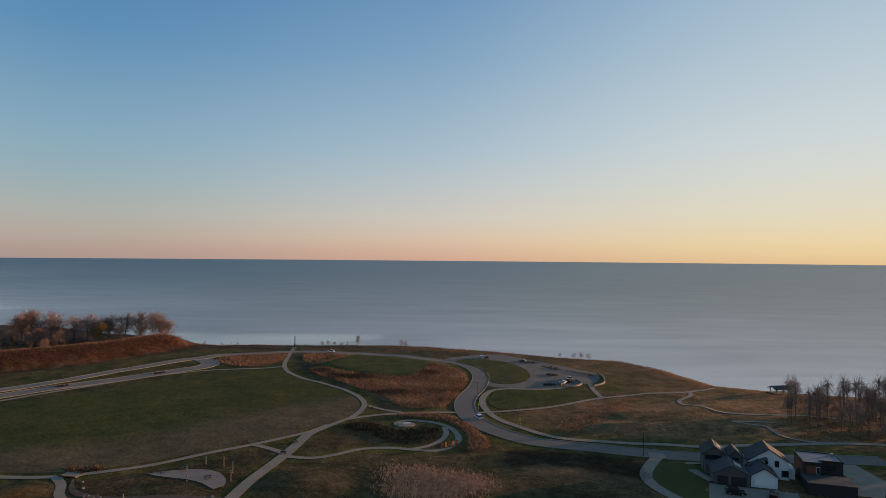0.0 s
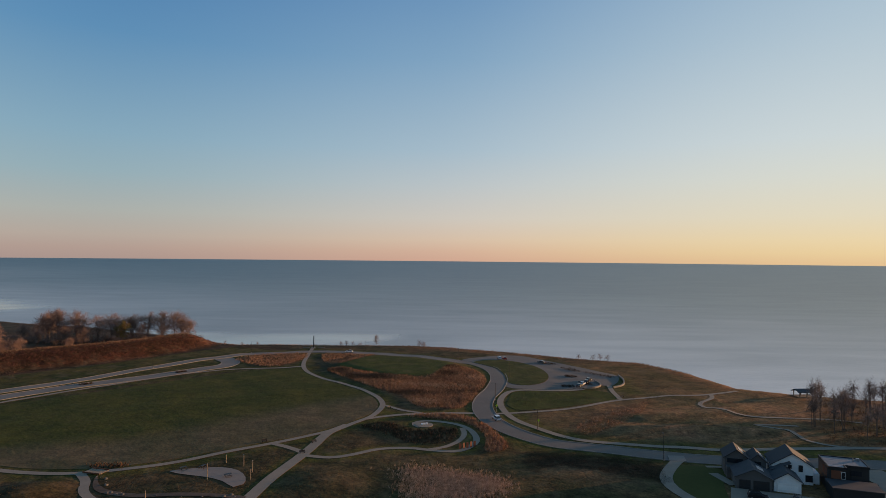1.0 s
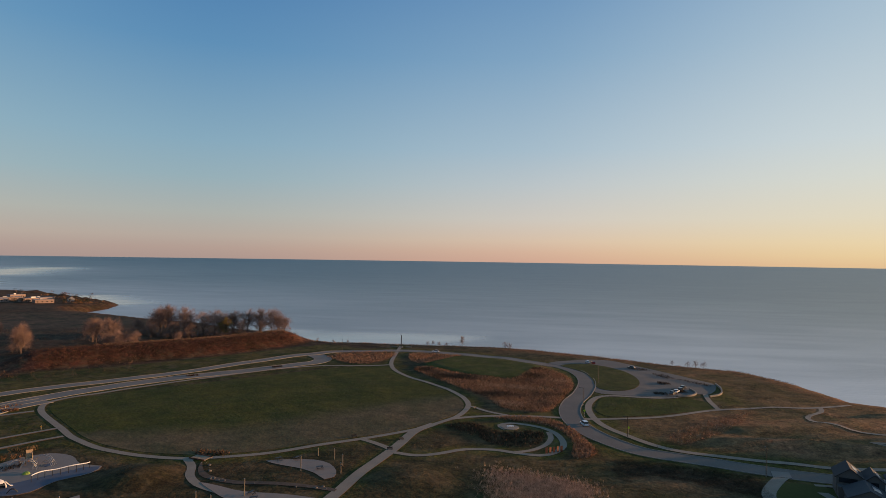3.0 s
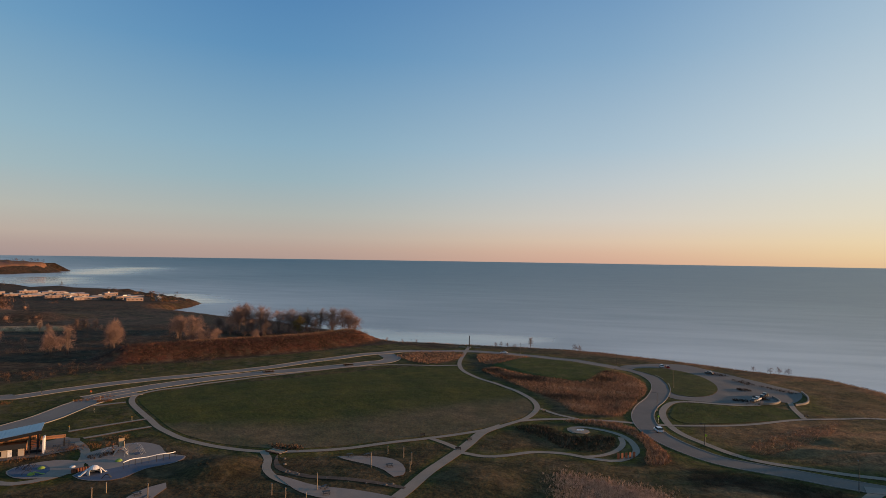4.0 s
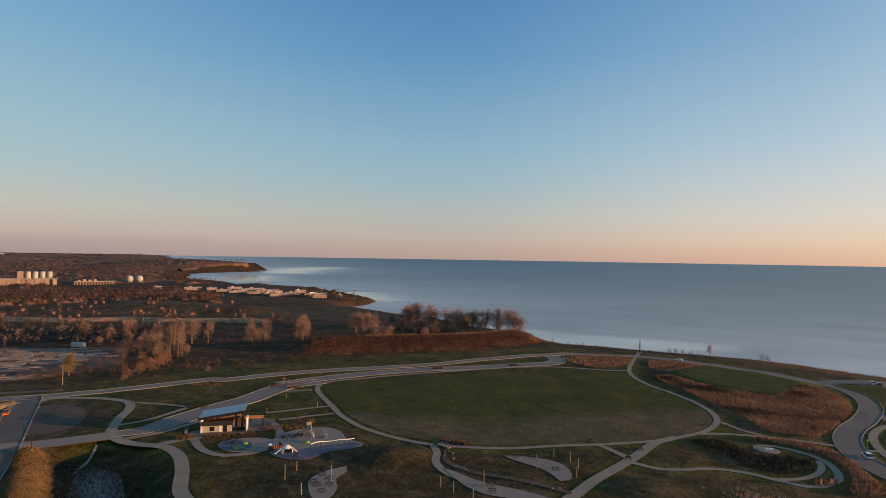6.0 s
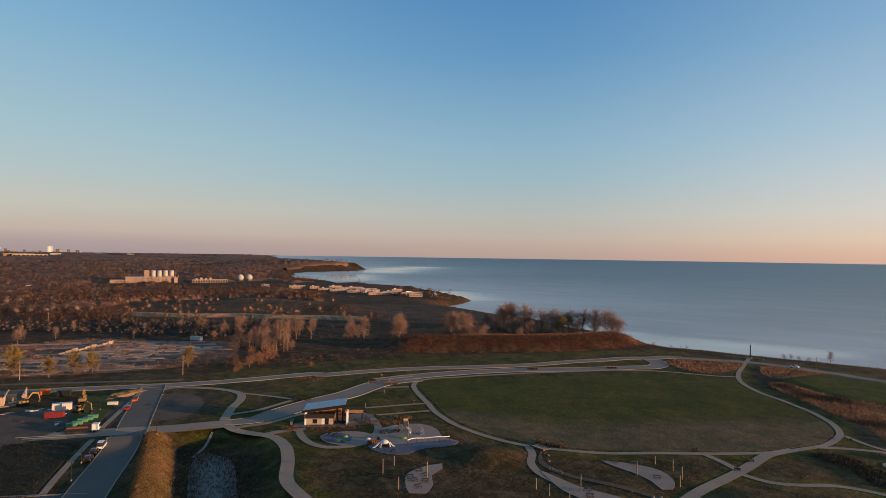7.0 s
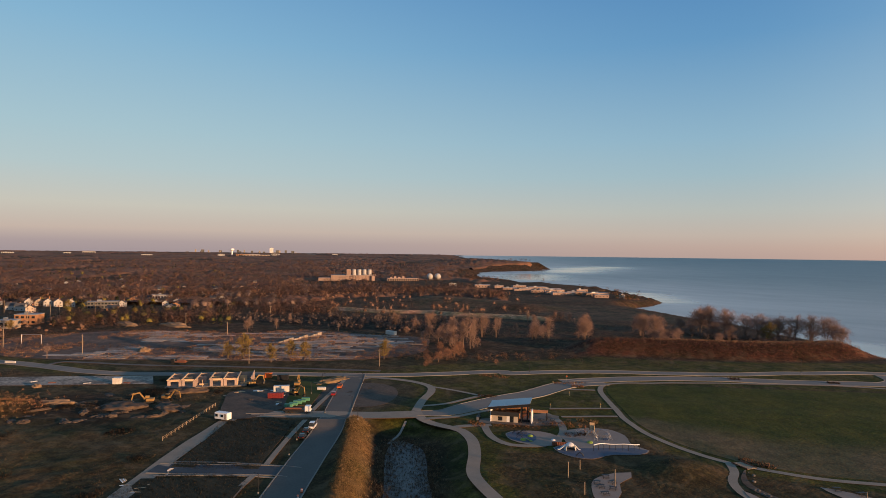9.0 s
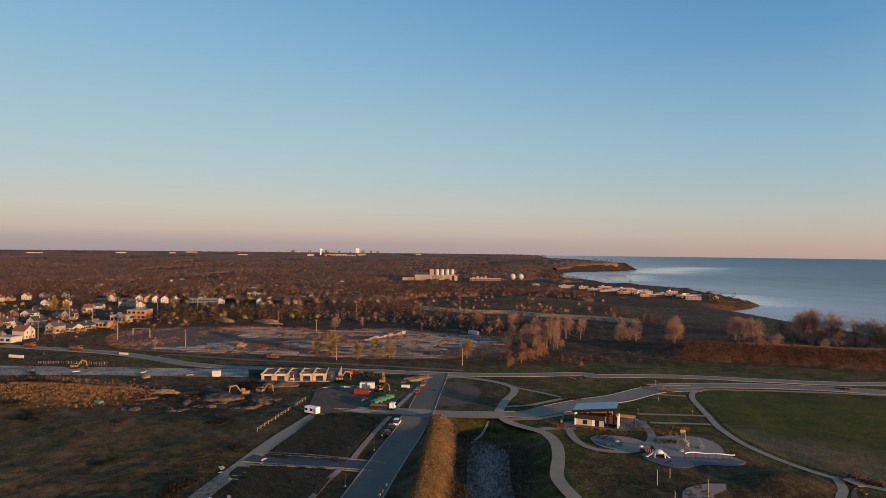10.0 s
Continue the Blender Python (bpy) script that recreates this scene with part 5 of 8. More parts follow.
rough = rough[np.min([line_distance(rough[:, 0], rough[:, 1], l_)[0] for l_ in (LAWN_RING, DIAG_WALK, STUMP_WALK, SPIRAL_WALK, BLUFF_WALK, S_WALK, RAVINE_WALK, EAST_WALK, LINK_A)], axis=0) > 2.6]
rough = rough[~(inside(rough[:, 0], rough[:, 1], FIT_PAD) | inside(rough[:, 0], rough[:, 1], SWING_PAD))]
scatter("rough_grass", "tufted late-autumn rough grass, tan and olive", "grass", rough, 0.22, 1.1, [(0.10, 0.075, 0.04), (0.075, 0.06, 0.03), (0.14, 0.10, 0.055), (0.05, 0.046, 0.02), (0.17, 0.12, 0.07)], 6, seed=90, blade=0.09, thin=0.8, low=0.0, drift=0.05)
# woods and scrub to the north and west
rs1 = np.random.RandomState(21)


# fields, the point and the plant's lawns, where hardly a tree grows
OPEN_LAND = [[(-819, 339), (-888, 510), (-744, 552), (-555, 475), (-490, 400), (-480, 320), (-500, 275), (-560, 240)], [(-440, 470), (-560, 640), (-680, 830), (-800, 955), (-1150, 1175), (-1350, 1110), (-1300, 960), (-1100, 770), (-900, 720), (-700, 560), (-520, 430)],
             [(-1080, 640), (-1380, 620), (-1480, 760), (-1420, 960), (-1250, 930), (-1120, 780)], [(-380, 400), (-520, 430), (-560, 540), (-450, 560), (-360, 480)], [(-700, 330), (-820, 420), (-760, 480), (-640, 400)]]


r7 = random.Random(19)
HOUSE_SPOTS = [(-787, -13), (-784, -4), (-774, 4), (-765, 13), (-758, 24), (-722, 52), (-905, 135), (-866, -46), (-705, -99), (-651, -108), (-820, -42), (-1092, 161)]
while len(HOUSE_SPOTS) < 112:
    a, rr = math.radians(r7.uniform(72, 104)), 660 * (2.6 ** r7.random())
    if a > 1.38 or rr > 820:
        HOUSE_SPOTS.append((-math.sin(a) * rr, math.cos(a) * rr))


def woods(count, r_lo, r_hi, a_lo, a_hi, power, clump, level, seed, keep_off=9.0):
    rs = np.random.RandomState(seed)
    r = r_lo * (r_hi / r_lo) ** (rs.rand(count * 4) ** power)
    a = np.radians(rs.uniform(a_lo, a_hi, count * 4))
    q = np.stack([-np.sin(a) * r, np.cos(a) * r], -1)
    nz = np.array([noise.noise((x * clump, y * clump, seed)) + 0.4 * noise.noise((x * clump * 3.3, y * clump * 3.3, seed)) for x, y in q])
    ok = (nz > level) & inside(q[:, 0], q[:, 1], LAND) & (line_distance(q[:, 0], q[:, 1], COAST)[0] > 14)
    for z_ in (RUIN, FAR_FIELD, FIELD_B, SCRAPE, DARK_BELT, CUT + [(-380, 330), (-500, 290), (-600, 250)]):
        ok &= ~inside(q[:, 0], q[:, 1], z_)
    for z_ in OPEN_LAND:
        ok &= ~(inside(q[:, 0], q[:, 1], z_) & (rs.rand(len(q)) < 0.97))
    ok &= line_distance(q[:, 0], q[:, 1], PARK_DRIVE[22:])[0] > keep_off
    ok &= line_distance(q[:, 0], q[:, 1], TRAIL)[0] > keep_off
    for hx, hy in HOUSE_SPOTS:           # gardens before the houses stay open
        ok &= np.hypot(q[:, 0] - hx * 0.985, q[:, 1] - hy * 0.985) > 19
    return q[ok][:count], np.hypot(q[ok][:count, 0], q[ok][:count, 1])


TOWN_GAP = [(-470, -140), (-470, -20), (-560, 10), (-640, 20), (-640, -140)]
FAR_TONES = [(0.15, 0.078, 0.048), (0.12, 0.064, 0.042), (0.17, 0.088, 0.05), (0.088, 0.05, 0.036), (0.13, 0.08, 0.038), (0.19, 0.092, 0.05), (0.066, 0.04, 0.031), (0.16, 0.066, 0.04)]


def canopy(name, label, seed=31):
    """The closed roof of the far woods: one uneven sheet of crowns over the land, with clearings, gardens and fields left open."""
    r = 780 * (4850 / 780) ** np.linspace(0, 1, 250)
    a = np.radians(np.linspace(36, 108, 520))
    A_, R_ = np.meshgrid(a, r)
    X, Y = -np.sin(A_) * R_, np.cos(A_) * R_
    flat = list(zip(X.ravel(), Y.ravel()))
    broad = np.array([noise.noise((x * 0.004, y * 0.004, seed)) + 0.4 * noise.noise((x * 0.013, y * 0.013, seed)) for x, y in flat]).reshape(X.shape)
    crown = np.array([noise.noise((x * 0.055, y * 0.055, 2)) + 0.6 * noise.noise((x * 0.12, y * 0.12, 7)) for x, y in flat]).reshape(X.shape)
    drift = np.array([noise.noise((x * 0.006, y * 0.006, 12)) + 0.7 * noise.noise((x * 0.03, y * 0.03, 5)) for x, y in flat]).reshape(X.shape)
    stand = smooth(broad + 0.3 * crown, -0.34 + 0.25 * (1 - smooth(R_, 900, 1300)), -0.12 + 0.25 * (1 - smooth(R_, 900, 1300)))
    stand = stand * inside(X, Y, LAND) * smooth(line_distance(X, Y, COAST)[0], 14, 150)
    for z_ in OPEN_LAND + [FAR_FIELD, FIELD_B]:
        stand = stand * (1 - smooth(np.where(inside(X, Y, z_), 1, -1) * line_distance(X, Y, z_ + z_[:1])[0], -12, 12))
    for hx, hy in HOUSE_SPOTS:
        stand = stand * smooth(np.hypot(X - hx * 0.982, Y - hy * 0.982), 11, 26)
    Z = height(X, Y) - 1.0 + stand * (5.0 + 3.2 * crown + 1.4 * drift)
    n_r, n_a = X.shape
    k_ = np.arange(X.size).reshape(X.shape)
    f = np.stack([k_[:-1, :-1], k_[:-1, 1:], k_[1:, 1:], k_[1:, :-1]], -1)
    on = np.maximum(np.maximum(stand[:-1, :-1], stand[:-1, 1:]), np.maximum(stand[1:, 1:], stand[1:, :-1])) > 0.02
    ob = mesh_object(name, np.stack([X, Y, Z], -1).reshape(-1, 3).tolist(), f[on].tolist(), M["toned"], smooth_it=True)
    tones = np.array(FAR_TONES)[np.argsort(np.sum(FAR_TONES, axis=1))]
    pick = np.clip((0.5 + 0.75 * drift + 0.25 * crown) * len(tones), 0, len(tones) - 1.001)
    lo = pick.astype(int)
    tone = tones[lo] * (1 - (pick - lo)[..., None]) + tones[np.minimum(lo + 1, len(tones) - 1)] * (pick - lo)[..., None]
    at = ob.data.color_attributes.new("tone", "FLOAT_COLOR", "POINT")
    at.data.foreach_set("color", np.concatenate([tone, np.ones((n_r, n_a, 1))], -1).astype(np.float32).ravel())
    return tagged(ob, label, "woods", kind="stuff")


canopy("far_woods", "bare brown woods reaching to the horizon")
q, r = woods(6000, 860, 2900, 36, 108, 1.0, 0.004, -0.3, 31)
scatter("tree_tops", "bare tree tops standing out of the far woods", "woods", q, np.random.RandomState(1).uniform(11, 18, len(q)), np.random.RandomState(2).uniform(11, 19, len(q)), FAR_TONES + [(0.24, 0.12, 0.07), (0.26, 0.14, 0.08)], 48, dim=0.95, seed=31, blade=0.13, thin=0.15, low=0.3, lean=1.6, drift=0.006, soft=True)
q, r = woods(2300, 540, 1250, 46, 108, 1.0, 0.007, -0.08, 32)
ok = ~inside(q[:, 0], q[:, 1], TOWN_GAP)
q = q[ok]
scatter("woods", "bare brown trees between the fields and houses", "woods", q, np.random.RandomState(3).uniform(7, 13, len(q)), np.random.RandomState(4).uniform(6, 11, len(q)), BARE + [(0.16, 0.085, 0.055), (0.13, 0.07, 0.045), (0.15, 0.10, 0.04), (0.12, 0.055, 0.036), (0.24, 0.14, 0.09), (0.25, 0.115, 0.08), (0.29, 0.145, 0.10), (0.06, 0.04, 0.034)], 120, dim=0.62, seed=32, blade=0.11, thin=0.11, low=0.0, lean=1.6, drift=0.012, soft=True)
q, r = woods(4300, 345, 1000, 36, 108, 1.0, 0.011, -0.3, 33, 14)
ok = ~inside(q[:, 0], q[:, 1], TOWN_GAP)
q = q[ok]
scatter("undergrowth", "russet undergrowth and thickets beyond the road", "undergrowth", q, np.random.RandomState(5).uniform(0.8, 3.2, len(q)), np.random.RandomState(6).uniform(3, 7, len(q)), RUSSET + BARE + BARE + DARK + DARK, 40, dim=0.85, seed=33, blade=0.06, thin=0.25, low=0.0, lean=1.2, drift=0.02, soft=True)
q, r = woods(520, 520, 2400, 75, 106, 1.0, 0.009, 0.12, 34)
scatter("autumn_trees", "trees still in golden autumn leaf among the houses", "trees", q[:150], np.random.RandomState(7).uniform(7, 12, 150), np.random.RandomState(8).uniform(7, 11, 150), GOLD, 110, lump=0.5, seed=34, blade=0.12, thin=0.1, low=0.1, soft=True)
scatter("evergreens", "dark evergreen trees among the bare woods", "trees", q[150:230], np.random.RandomState(9).uniform(6, 11, len(q[150:230])), np.random.RandomState(10).uniform(4, 7, len(q[150:230])), [(0.03, 0.036, 0.02), (0.024, 0.028, 0.016)], 90, seed=35, blade=0.2, thin=0.18, low=0.0, soft=True, lump=0.7)
q = points_in(OPEN_LAND[0], 85, 61)
scatter("field_trees", "bare russet trees scattered over a fallow field", "trees", q, np.random.RandomState(61).uniform(7, 14, len(q)), np.random.RandomState(62).uniform(7, 13, len(q)), [(0.24, 0.13, 0.085), (0.20, 0.105, 0.07), (0.28, 0.16, 0.10), (0.13, 0.08, 0.055)], 260, dim=0.75, seed=61, blade=0.06, thin=0.1, low=0.05, soft=True, lump=0.4)
q = points_in([(-819, 339), (-780, 440), (-600, 420), (-440, 400), (-380, 360), (-400, 300), (-480, 280), (-560, 240)], 700, 63)
scatter("field_scrub", "russet scrub over a fallow field", "scrub", q, np.random.RandomState(63).uniform(0.6, 2.4, len(q)), np.random.RandomState(64).uniform(3, 7, len(q)), RUSSET + BARE, 44, dim=0.9, seed=63, blade=0.06, thin=0.25, low=0.0, lean=1.2, drift=0.02, soft=True)
q = points_in(DARK_BELT, 620, 48)
scatter("woods", "dense dark bare thicket behind the cleared site", "woods", q, np.random.RandomState(48).uniform(2.5, 6.5, len(q)), np.random.RandomState(49).uniform(3, 7, len(q)), [(0.10, 0.07, 0.055), (0.08, 0.056, 0.045), (0.13, 0.088, 0.066), (0.06, 0.045, 0.036)], 120, lump=0.4, seed=48, blade=0.07, thin=0.14, low=0.0, lean=1.6, soft=True)
stand = np.concatenate([np.array(c_) + np.random.RandomState(i_).randn(n_, 2) * (14, 14) for i_, (c_, n_) in enumerate((((-1038, 317), 14), ((-852, 225), 12), ((-640, 140), 12), ((-668, 218), 10), ((-900, 330), 8), ((-1130, 430), 12), ((-1010, 520), 9), ((-820, 60), 9), ((-1180, 60), 12), ((-940, -60), 10)))])
scatter("tall_trees", "stand of large bare trees with pale rounded crowns", "trees", stand, np.random.RandomState(52).uniform(12, 17, len(stand)), np.random.RandomState(53).uniform(10, 15, len(stand)), [(0.25, 0.16, 0.115), (0.22, 0.135, 0.10), (0.27, 0.18, 0.135)], 420, dim=0.75, seed=52, blade=0.06, thin=0.09, low=0.1, soft=True, lump=0.4)
strip = [(-455, -10), (-400, 60), (-330, 150), (-290, 200), (-255, 262)]
scatter("hedge_scrub", "orange-brown scrub along the cleared site's edge", "scrub", points_by(strip, 420, 7, 36), np.random.RandomState(11).uniform(1.2, 3.2, 420), 3.6, RUSSET + DARK, 50, seed=36, blade=0.06, thin=0.28, low=0.0, lean=1.2, soft=True)
town_t = np.stack([rs1.uniform(-640, -455, 700), rs1.uniform(-135, 25, 700)], -1)
town_t = town_t[(line_distance(town_t[:, 0], town_t[:, 1], [(-440, -95), (-487, -75), (-535, -38), (-590, -8), (-600, 0)])[0] > 13) & (line_distance(town_t[:, 0], town_t[:, 1], PARK_DRIVE[40:])[0] > 14) & ~inside(town_t[:, 0], town_t[:, 1], RUIN)][:150]
scatter("woods", "bare trees between the town's houses", "woods", town_t, np.random.RandomState(13).uniform(4, 10, len(town_t)), np.random.RandomState(14).uniform(5, 9, len(town_t)), BARE + [(0.10, 0.055, 0.04)], 120, lump=0.4, dim=0.85, seed=38, blade=0.08, thin=0.13, low=0.0, lean=1.6, soft=True)
scatter("undergrowth", "reddish scrub below the town", "undergrowth", np.concatenate([points_in([(-425, -45), (-480, -70), (-520, -40), (-560, 0), (-500, 30), (-420, -15)], 900, 46), points_in([(-500, 30), (-600, 40), (-660, 80), (-560, 115), (-500, 100), (-470, 70)], 700, 47)]), 1.3, 3.6, RUSSET + DARK + MAROON, 26, seed=39, thin=0.3, low=0.0, lean=1.1, blade=0.06, soft=True)
rq = points_in(RUIN, 3200, 37)
nz = np.array([noise.noise(((x * 0.8 + y * 0.6) * 0.03, (y * 0.8 - x * 0.6) * 0.012, 5)) for x, y in rq])
rq = rq[nz > -0.12]
scatter("slab_weeds", "brown weeds growing through broken slabs", "weeds", rq, 1.2, 4.4, RUSSET + RUSSET + STRAW[:1] + DARK, 30, seed=37, thin=0.4, low=0.0, lean=1.0)


# ---- single trees ----
def grow_tree(seed, tall, wide, mat_twig, stems=4, limbs=36, slivers=34, fine=0.0055, low=0.1, clear=0.0):
    """A bare tree: tapered stems and limbs that fill a rounded crown, and many fine twigs."""
    r = random.Random(seed)
    tb, cb = bmesh.new(), bmesh.new()
    paths = []
    for i in range(stems):
        a = 6.283 * i / stems + r.uniform(-0.5, 0.5)
        off = wide * tall * (0.0 if stems == 1 else r.uniform(0.18, 0.42))
        end = Vector((math.cos(a) * off, math.sin(a) * off, tall * r.uniform(0.72, 0.86)))
        fork_z = clear * tall
        p0 = Vector((math.cos(a) * 0.02 * tall, math.sin(a) * 0.02 * tall, -0.2))
        p1 = Vector((p0.x, p0.y, fork_z + 0.15 * tall)) + end * 0.1
        p1.z = fork_z + 0.22 * tall
        p2 = end.lerp(p1, 0.45) + Vector((0, 0, 0.05 * tall))
        pts = [p0, p1, p2, end]
        w = tall * 0.016 / (stems ** 0.4)
        for j, (u, v) in enumerate(zip(pts[:-1], pts[1:])):
            tube(u, v, w * (1 - 0.28 * j), w * (1 - 0.28 * (j + 1)), tb, 5)
        paths.append(pts)
    for i in range(limbs):
        pts = r.choice(paths)
        u = r.uniform(0.9, 2.9)
        k = int(u)
        p = pts[k].lerp(pts[k + 1], u - k)
        a, s = r.uniform(0, 6.283), r.uniform(-0.9, 1.0)
        c = math.sqrt(max(0.05, 1 - s * s)) if s > 0 else 1.0 + 0.12 * s
        q = Vector((math.cos(a) * c * wide * tall, math.sin(a) * c * wide * tall, tall * (0.52 + 0.48 * s))) * 1.0
        q = Vector((0, 0, 0.5 * tall)).lerp(q, r.uniform(0.72, 1.0))
        q.z = max(q.z, tall * low)
        m = p.lerp(q, 0.5) + Vector((0, 0, 0.06 * tall))
        w = tall * 0.0048
        tube(p, m, w, w * 0.65, tb, 4)
        tube(m, q, w * 0.65, w * 0.2, tb, 3)
        out = (q - Vector((0, 0, 0.42 * tall))).normalized()
        for j in range(slivers):
            v = r.uniform(0.15, 1.0)
            p3 = (p.lerp(m, v * 2) if v < 0.5 else m.lerp(q, v * 2 - 1)) + Vector((r.gauss(0, 1), r.gauss(0, 1), r.gauss(0, 1))) * tall * 0.035
            d3 = (out * 0.8 + Vector((r.gauss(0, 0.6), r.gauss(0, 0.6), 0.35 + r.gauss(0, 0.5)))).normalized()
            side = d3.cross(Vector((r.gauss(0, 1), r.gauss(0, 1), r.gauss(0, 1)))).normalized() * tall * fine
            q3 = p3 + d3 * tall * r.uniform(0.05, 0.11)
            cb.faces.new([cb.verts.new(p3 - side), cb.verts.new(p3 + side), cb.verts.new(q3)])
    root = new("bare_tree")
    tagged(root, "bare tree with fine brown twigs", "tree")
    part("trunk", tb, M["bark"], root)
    part("crown", cb, mat_twig, root)
    return root


KINDS = [grow_tree(3, 10, 0.40, M["twigs"], 5, 70, 26, 0.0030), grow_tree(4, 10, 0.46, M["twigs"], 6, 84, 26, 0.0030), grow_tree(5, 10, 0.28, M["twigs"], 4, 46, 18, 0.0030),
         grow_tree(6, 10, 0.27, M["twigs_grey"], 1, 50, 12, 0.0017, 0.42, 0.2), grow_tree(8, 10, 0.31, M["twigs_grey"], 2, 56, 12, 0.0017, 0.40, 0.14)]
SHRUB = grow_tree(9, 3, 0.5, M["twigs"], 5, 22, 20, 0.009, 0.05)
GREY_SHRUB = grow_tree(10, 3, 0.5, M["twigs_grey"], 5, 22, 18, 0.009, 0.05)
GOLDEN = grow_tree(11, 10, 0.36, M["leaf_yellow"], 3, 34, 46, 0.008, 0.2)
RUSSET_KIND = grow_tree(12, 10, 0.52, M["twigs_russet"], 6, 80, 30, 0.0036, 0.04)
used = set()


def tree(kind, x, y, tall, label, group="", wide=1.0, category="tree", name="bare_tree"):
    base_tall = 3 if kind in (SHRUB, GREY_SHRUB) else 10
    m = pose(x, y, ground(x, y) - 0.05, 0, 0, rnd.uniform(0, 360))
    s = tall / base_tall
    if kind not in used:
        ob = kind
        used.add(kind)
    else:
        ob = copy_thing(kind, m)
    ob.matrix_basis = m @ Matrix.Diagonal((s * wide, s * wide, s, 1))
    ob.name = name
    return tagged(ob, label, category, group)


# trees on the bank north of the drive
BANKTREE = "bare cottonwood with reddish-brown twigs on a scrubby bank"
for x, y, h_, k in ((-318, 478, 15, 1), (-300, 440, 14, 1), (-292, 432, 15, 0), (-282, 428, 16, 1), (-272, 432, 16, 1), (-264, 425, 15, 0), (-255, 430, 14, 1), (-236, 440, 14, 1), (-228, 446, 15, 0), (-219, 450, 15, 1), (-210, 452, 15, 1), (-203, 448, 13, 0), (-197, 444, 11, 1), (-246, 436, 11, 2),
                    (-303, 422, 9, 1), (-286, 412, 8, 0), (-268, 412, 9, 1), (-256, 414, 8, 1), (-224, 432, 9, 1), (-212, 436, 9, 0), (-252, 442, 14, 1), (-244, 436, 13, 0), (-240, 446, 12, 1)):
    tree(KINDS[k], x, y - 3, h_ * 1.36, BANKTREE, "trees on the bank", rnd.uniform(1.05, 1.3))
tree(GOLDEN, -236, 424, 14, "tree with thin yellow-brown leaves on a scrubby bank", "trees on the bank", 1.2)
for x, y, h_ in ((-271, 345, 11), (-265, 349, 12.5), (-258, 353, 12), (-262, 342, 10), (-248, 385, 8), (-252, 390, 7)):
    tree(KINDS[1], x, y, h_, "pale bare willow behind the bank", "trees on the bank", 1.0)
BELT = ((-303, 372, 13, 1), (-296, 366, 13, 0), (-287, 368, 14, 1), (-310, 380, 12, 1), (-318, 330, 12, 1), (-311, 320, 12, 0), (-303, 314, 12, 1), (-325, 338, 13, 2), (-316, 292, 14, 2), (-322, 286, 10, 1), (-330, 300, 8, 0), (-345, 306, 9, 1), (-352, 262, 13, 2), (-360, 255, 12, 2), (-346, 270, 12, 2))
COPSE = ((-372, 250, 10, 1), (-365, 226, 8, 1), (-350, 224, 7, 1), (-340, 222, 8, 1), (-330, 220, 8, 0), (-322, 219, 7, 1), (-345, 232, 9, 1), (-358, 218, 6, 0), (-316, 232, 5, 1), (-372, 280, 9, 1), (-390, 262, 9, 0), (-405, 250, 11, 2), (-420, 262, 10, 1), (-380, 300, 8, 2), (-430, 235, 10, 0), (-398, 235, 8, 1))
for x, y, h_, k in BELT + COPSE:
    tree(KINDS[k], x, y, h_ * 1.35, "bare orange-brown tree in rough scrub beyond the road", "trees beyond the road", rnd.uniform(0.75, 1.15))
r2 = random.Random(14)
for i in range(44):
    a, rr = math.radians(r2.uniform(44, 92)), r2.uniform(390, 620)
    x, y = -math.sin(a) * rr, math.cos(a) * rr
    if inside(np.array([x]), np.array([y]), RUIN)[0] or inside(np.array([x]), np.array([y]), TOWN_GAP)[0] or line_distance(np.array([x]), np.array([y]), COAST)[0][0] < 30:
        continue
    tree(KINDS[r2.choice((0, 2, 3, 4, 4))], x, y, r2.uniform(6, 12), "bare brown tree in rough scrub beyond the road", "trees beyond the road", 0.85)
for x, y, h_ in ((-284, 182, 8), (-288, 190, 9), (-281, 174, 6), (-292, 198, 9), (-297, 206, 8), (-303, 195, 7), (-310, 213, 8), (-290, 178, 5.5), (-276, 169, 4), (-318, 205, 7), (-331, 201, 6), (-262, 205, 4), (-300, 184, 6)):
    tree(RUSSET_KIND, x, y, h_ * 0.82, "dense rust-coloured thicket beyond the road", "thickets beyond the road", 1.0, "thicket", "thicket")
for x, y, h_ in ((-319, 223, 20), (-316, 229, 22), (-322, 232, 19), (-313, 224, 17), (-326, 226, 18)):
    tree(KINDS[2], x, y, h_, "tall narrow bare poplar with pale stems", "poplars", 0.55)
tree(KINDS[4], -340, 503, 17, "lone bare tree with a wide dark crown on the bank", "trees on the bank", 1.5)
for x, y, h_ in ((-327, 103, 8.5), (-331, 115, 9), (-306, 160, 9.5), (-343, 93, 12), (-325, 121, 9), (-350, 86, 8)):
    tree(GOLDEN, x, y, h_ * 1.2, "small tree with thin yellow-brown leaves by the trail", "trail trees", 1.0)
for x, y, h_ in ((-658, -81, 15), (-650, -70, 13), (-1075, 161, 14), (-520, -96, 9), (-545, -20, 8), (-700, 20, 11), (-880, 60, 12), (-960, -20, 12)):
    tree(GOLDEN, x, y, h_, "golden-leaved autumn tree among the houses", "autumn trees", 1.1)

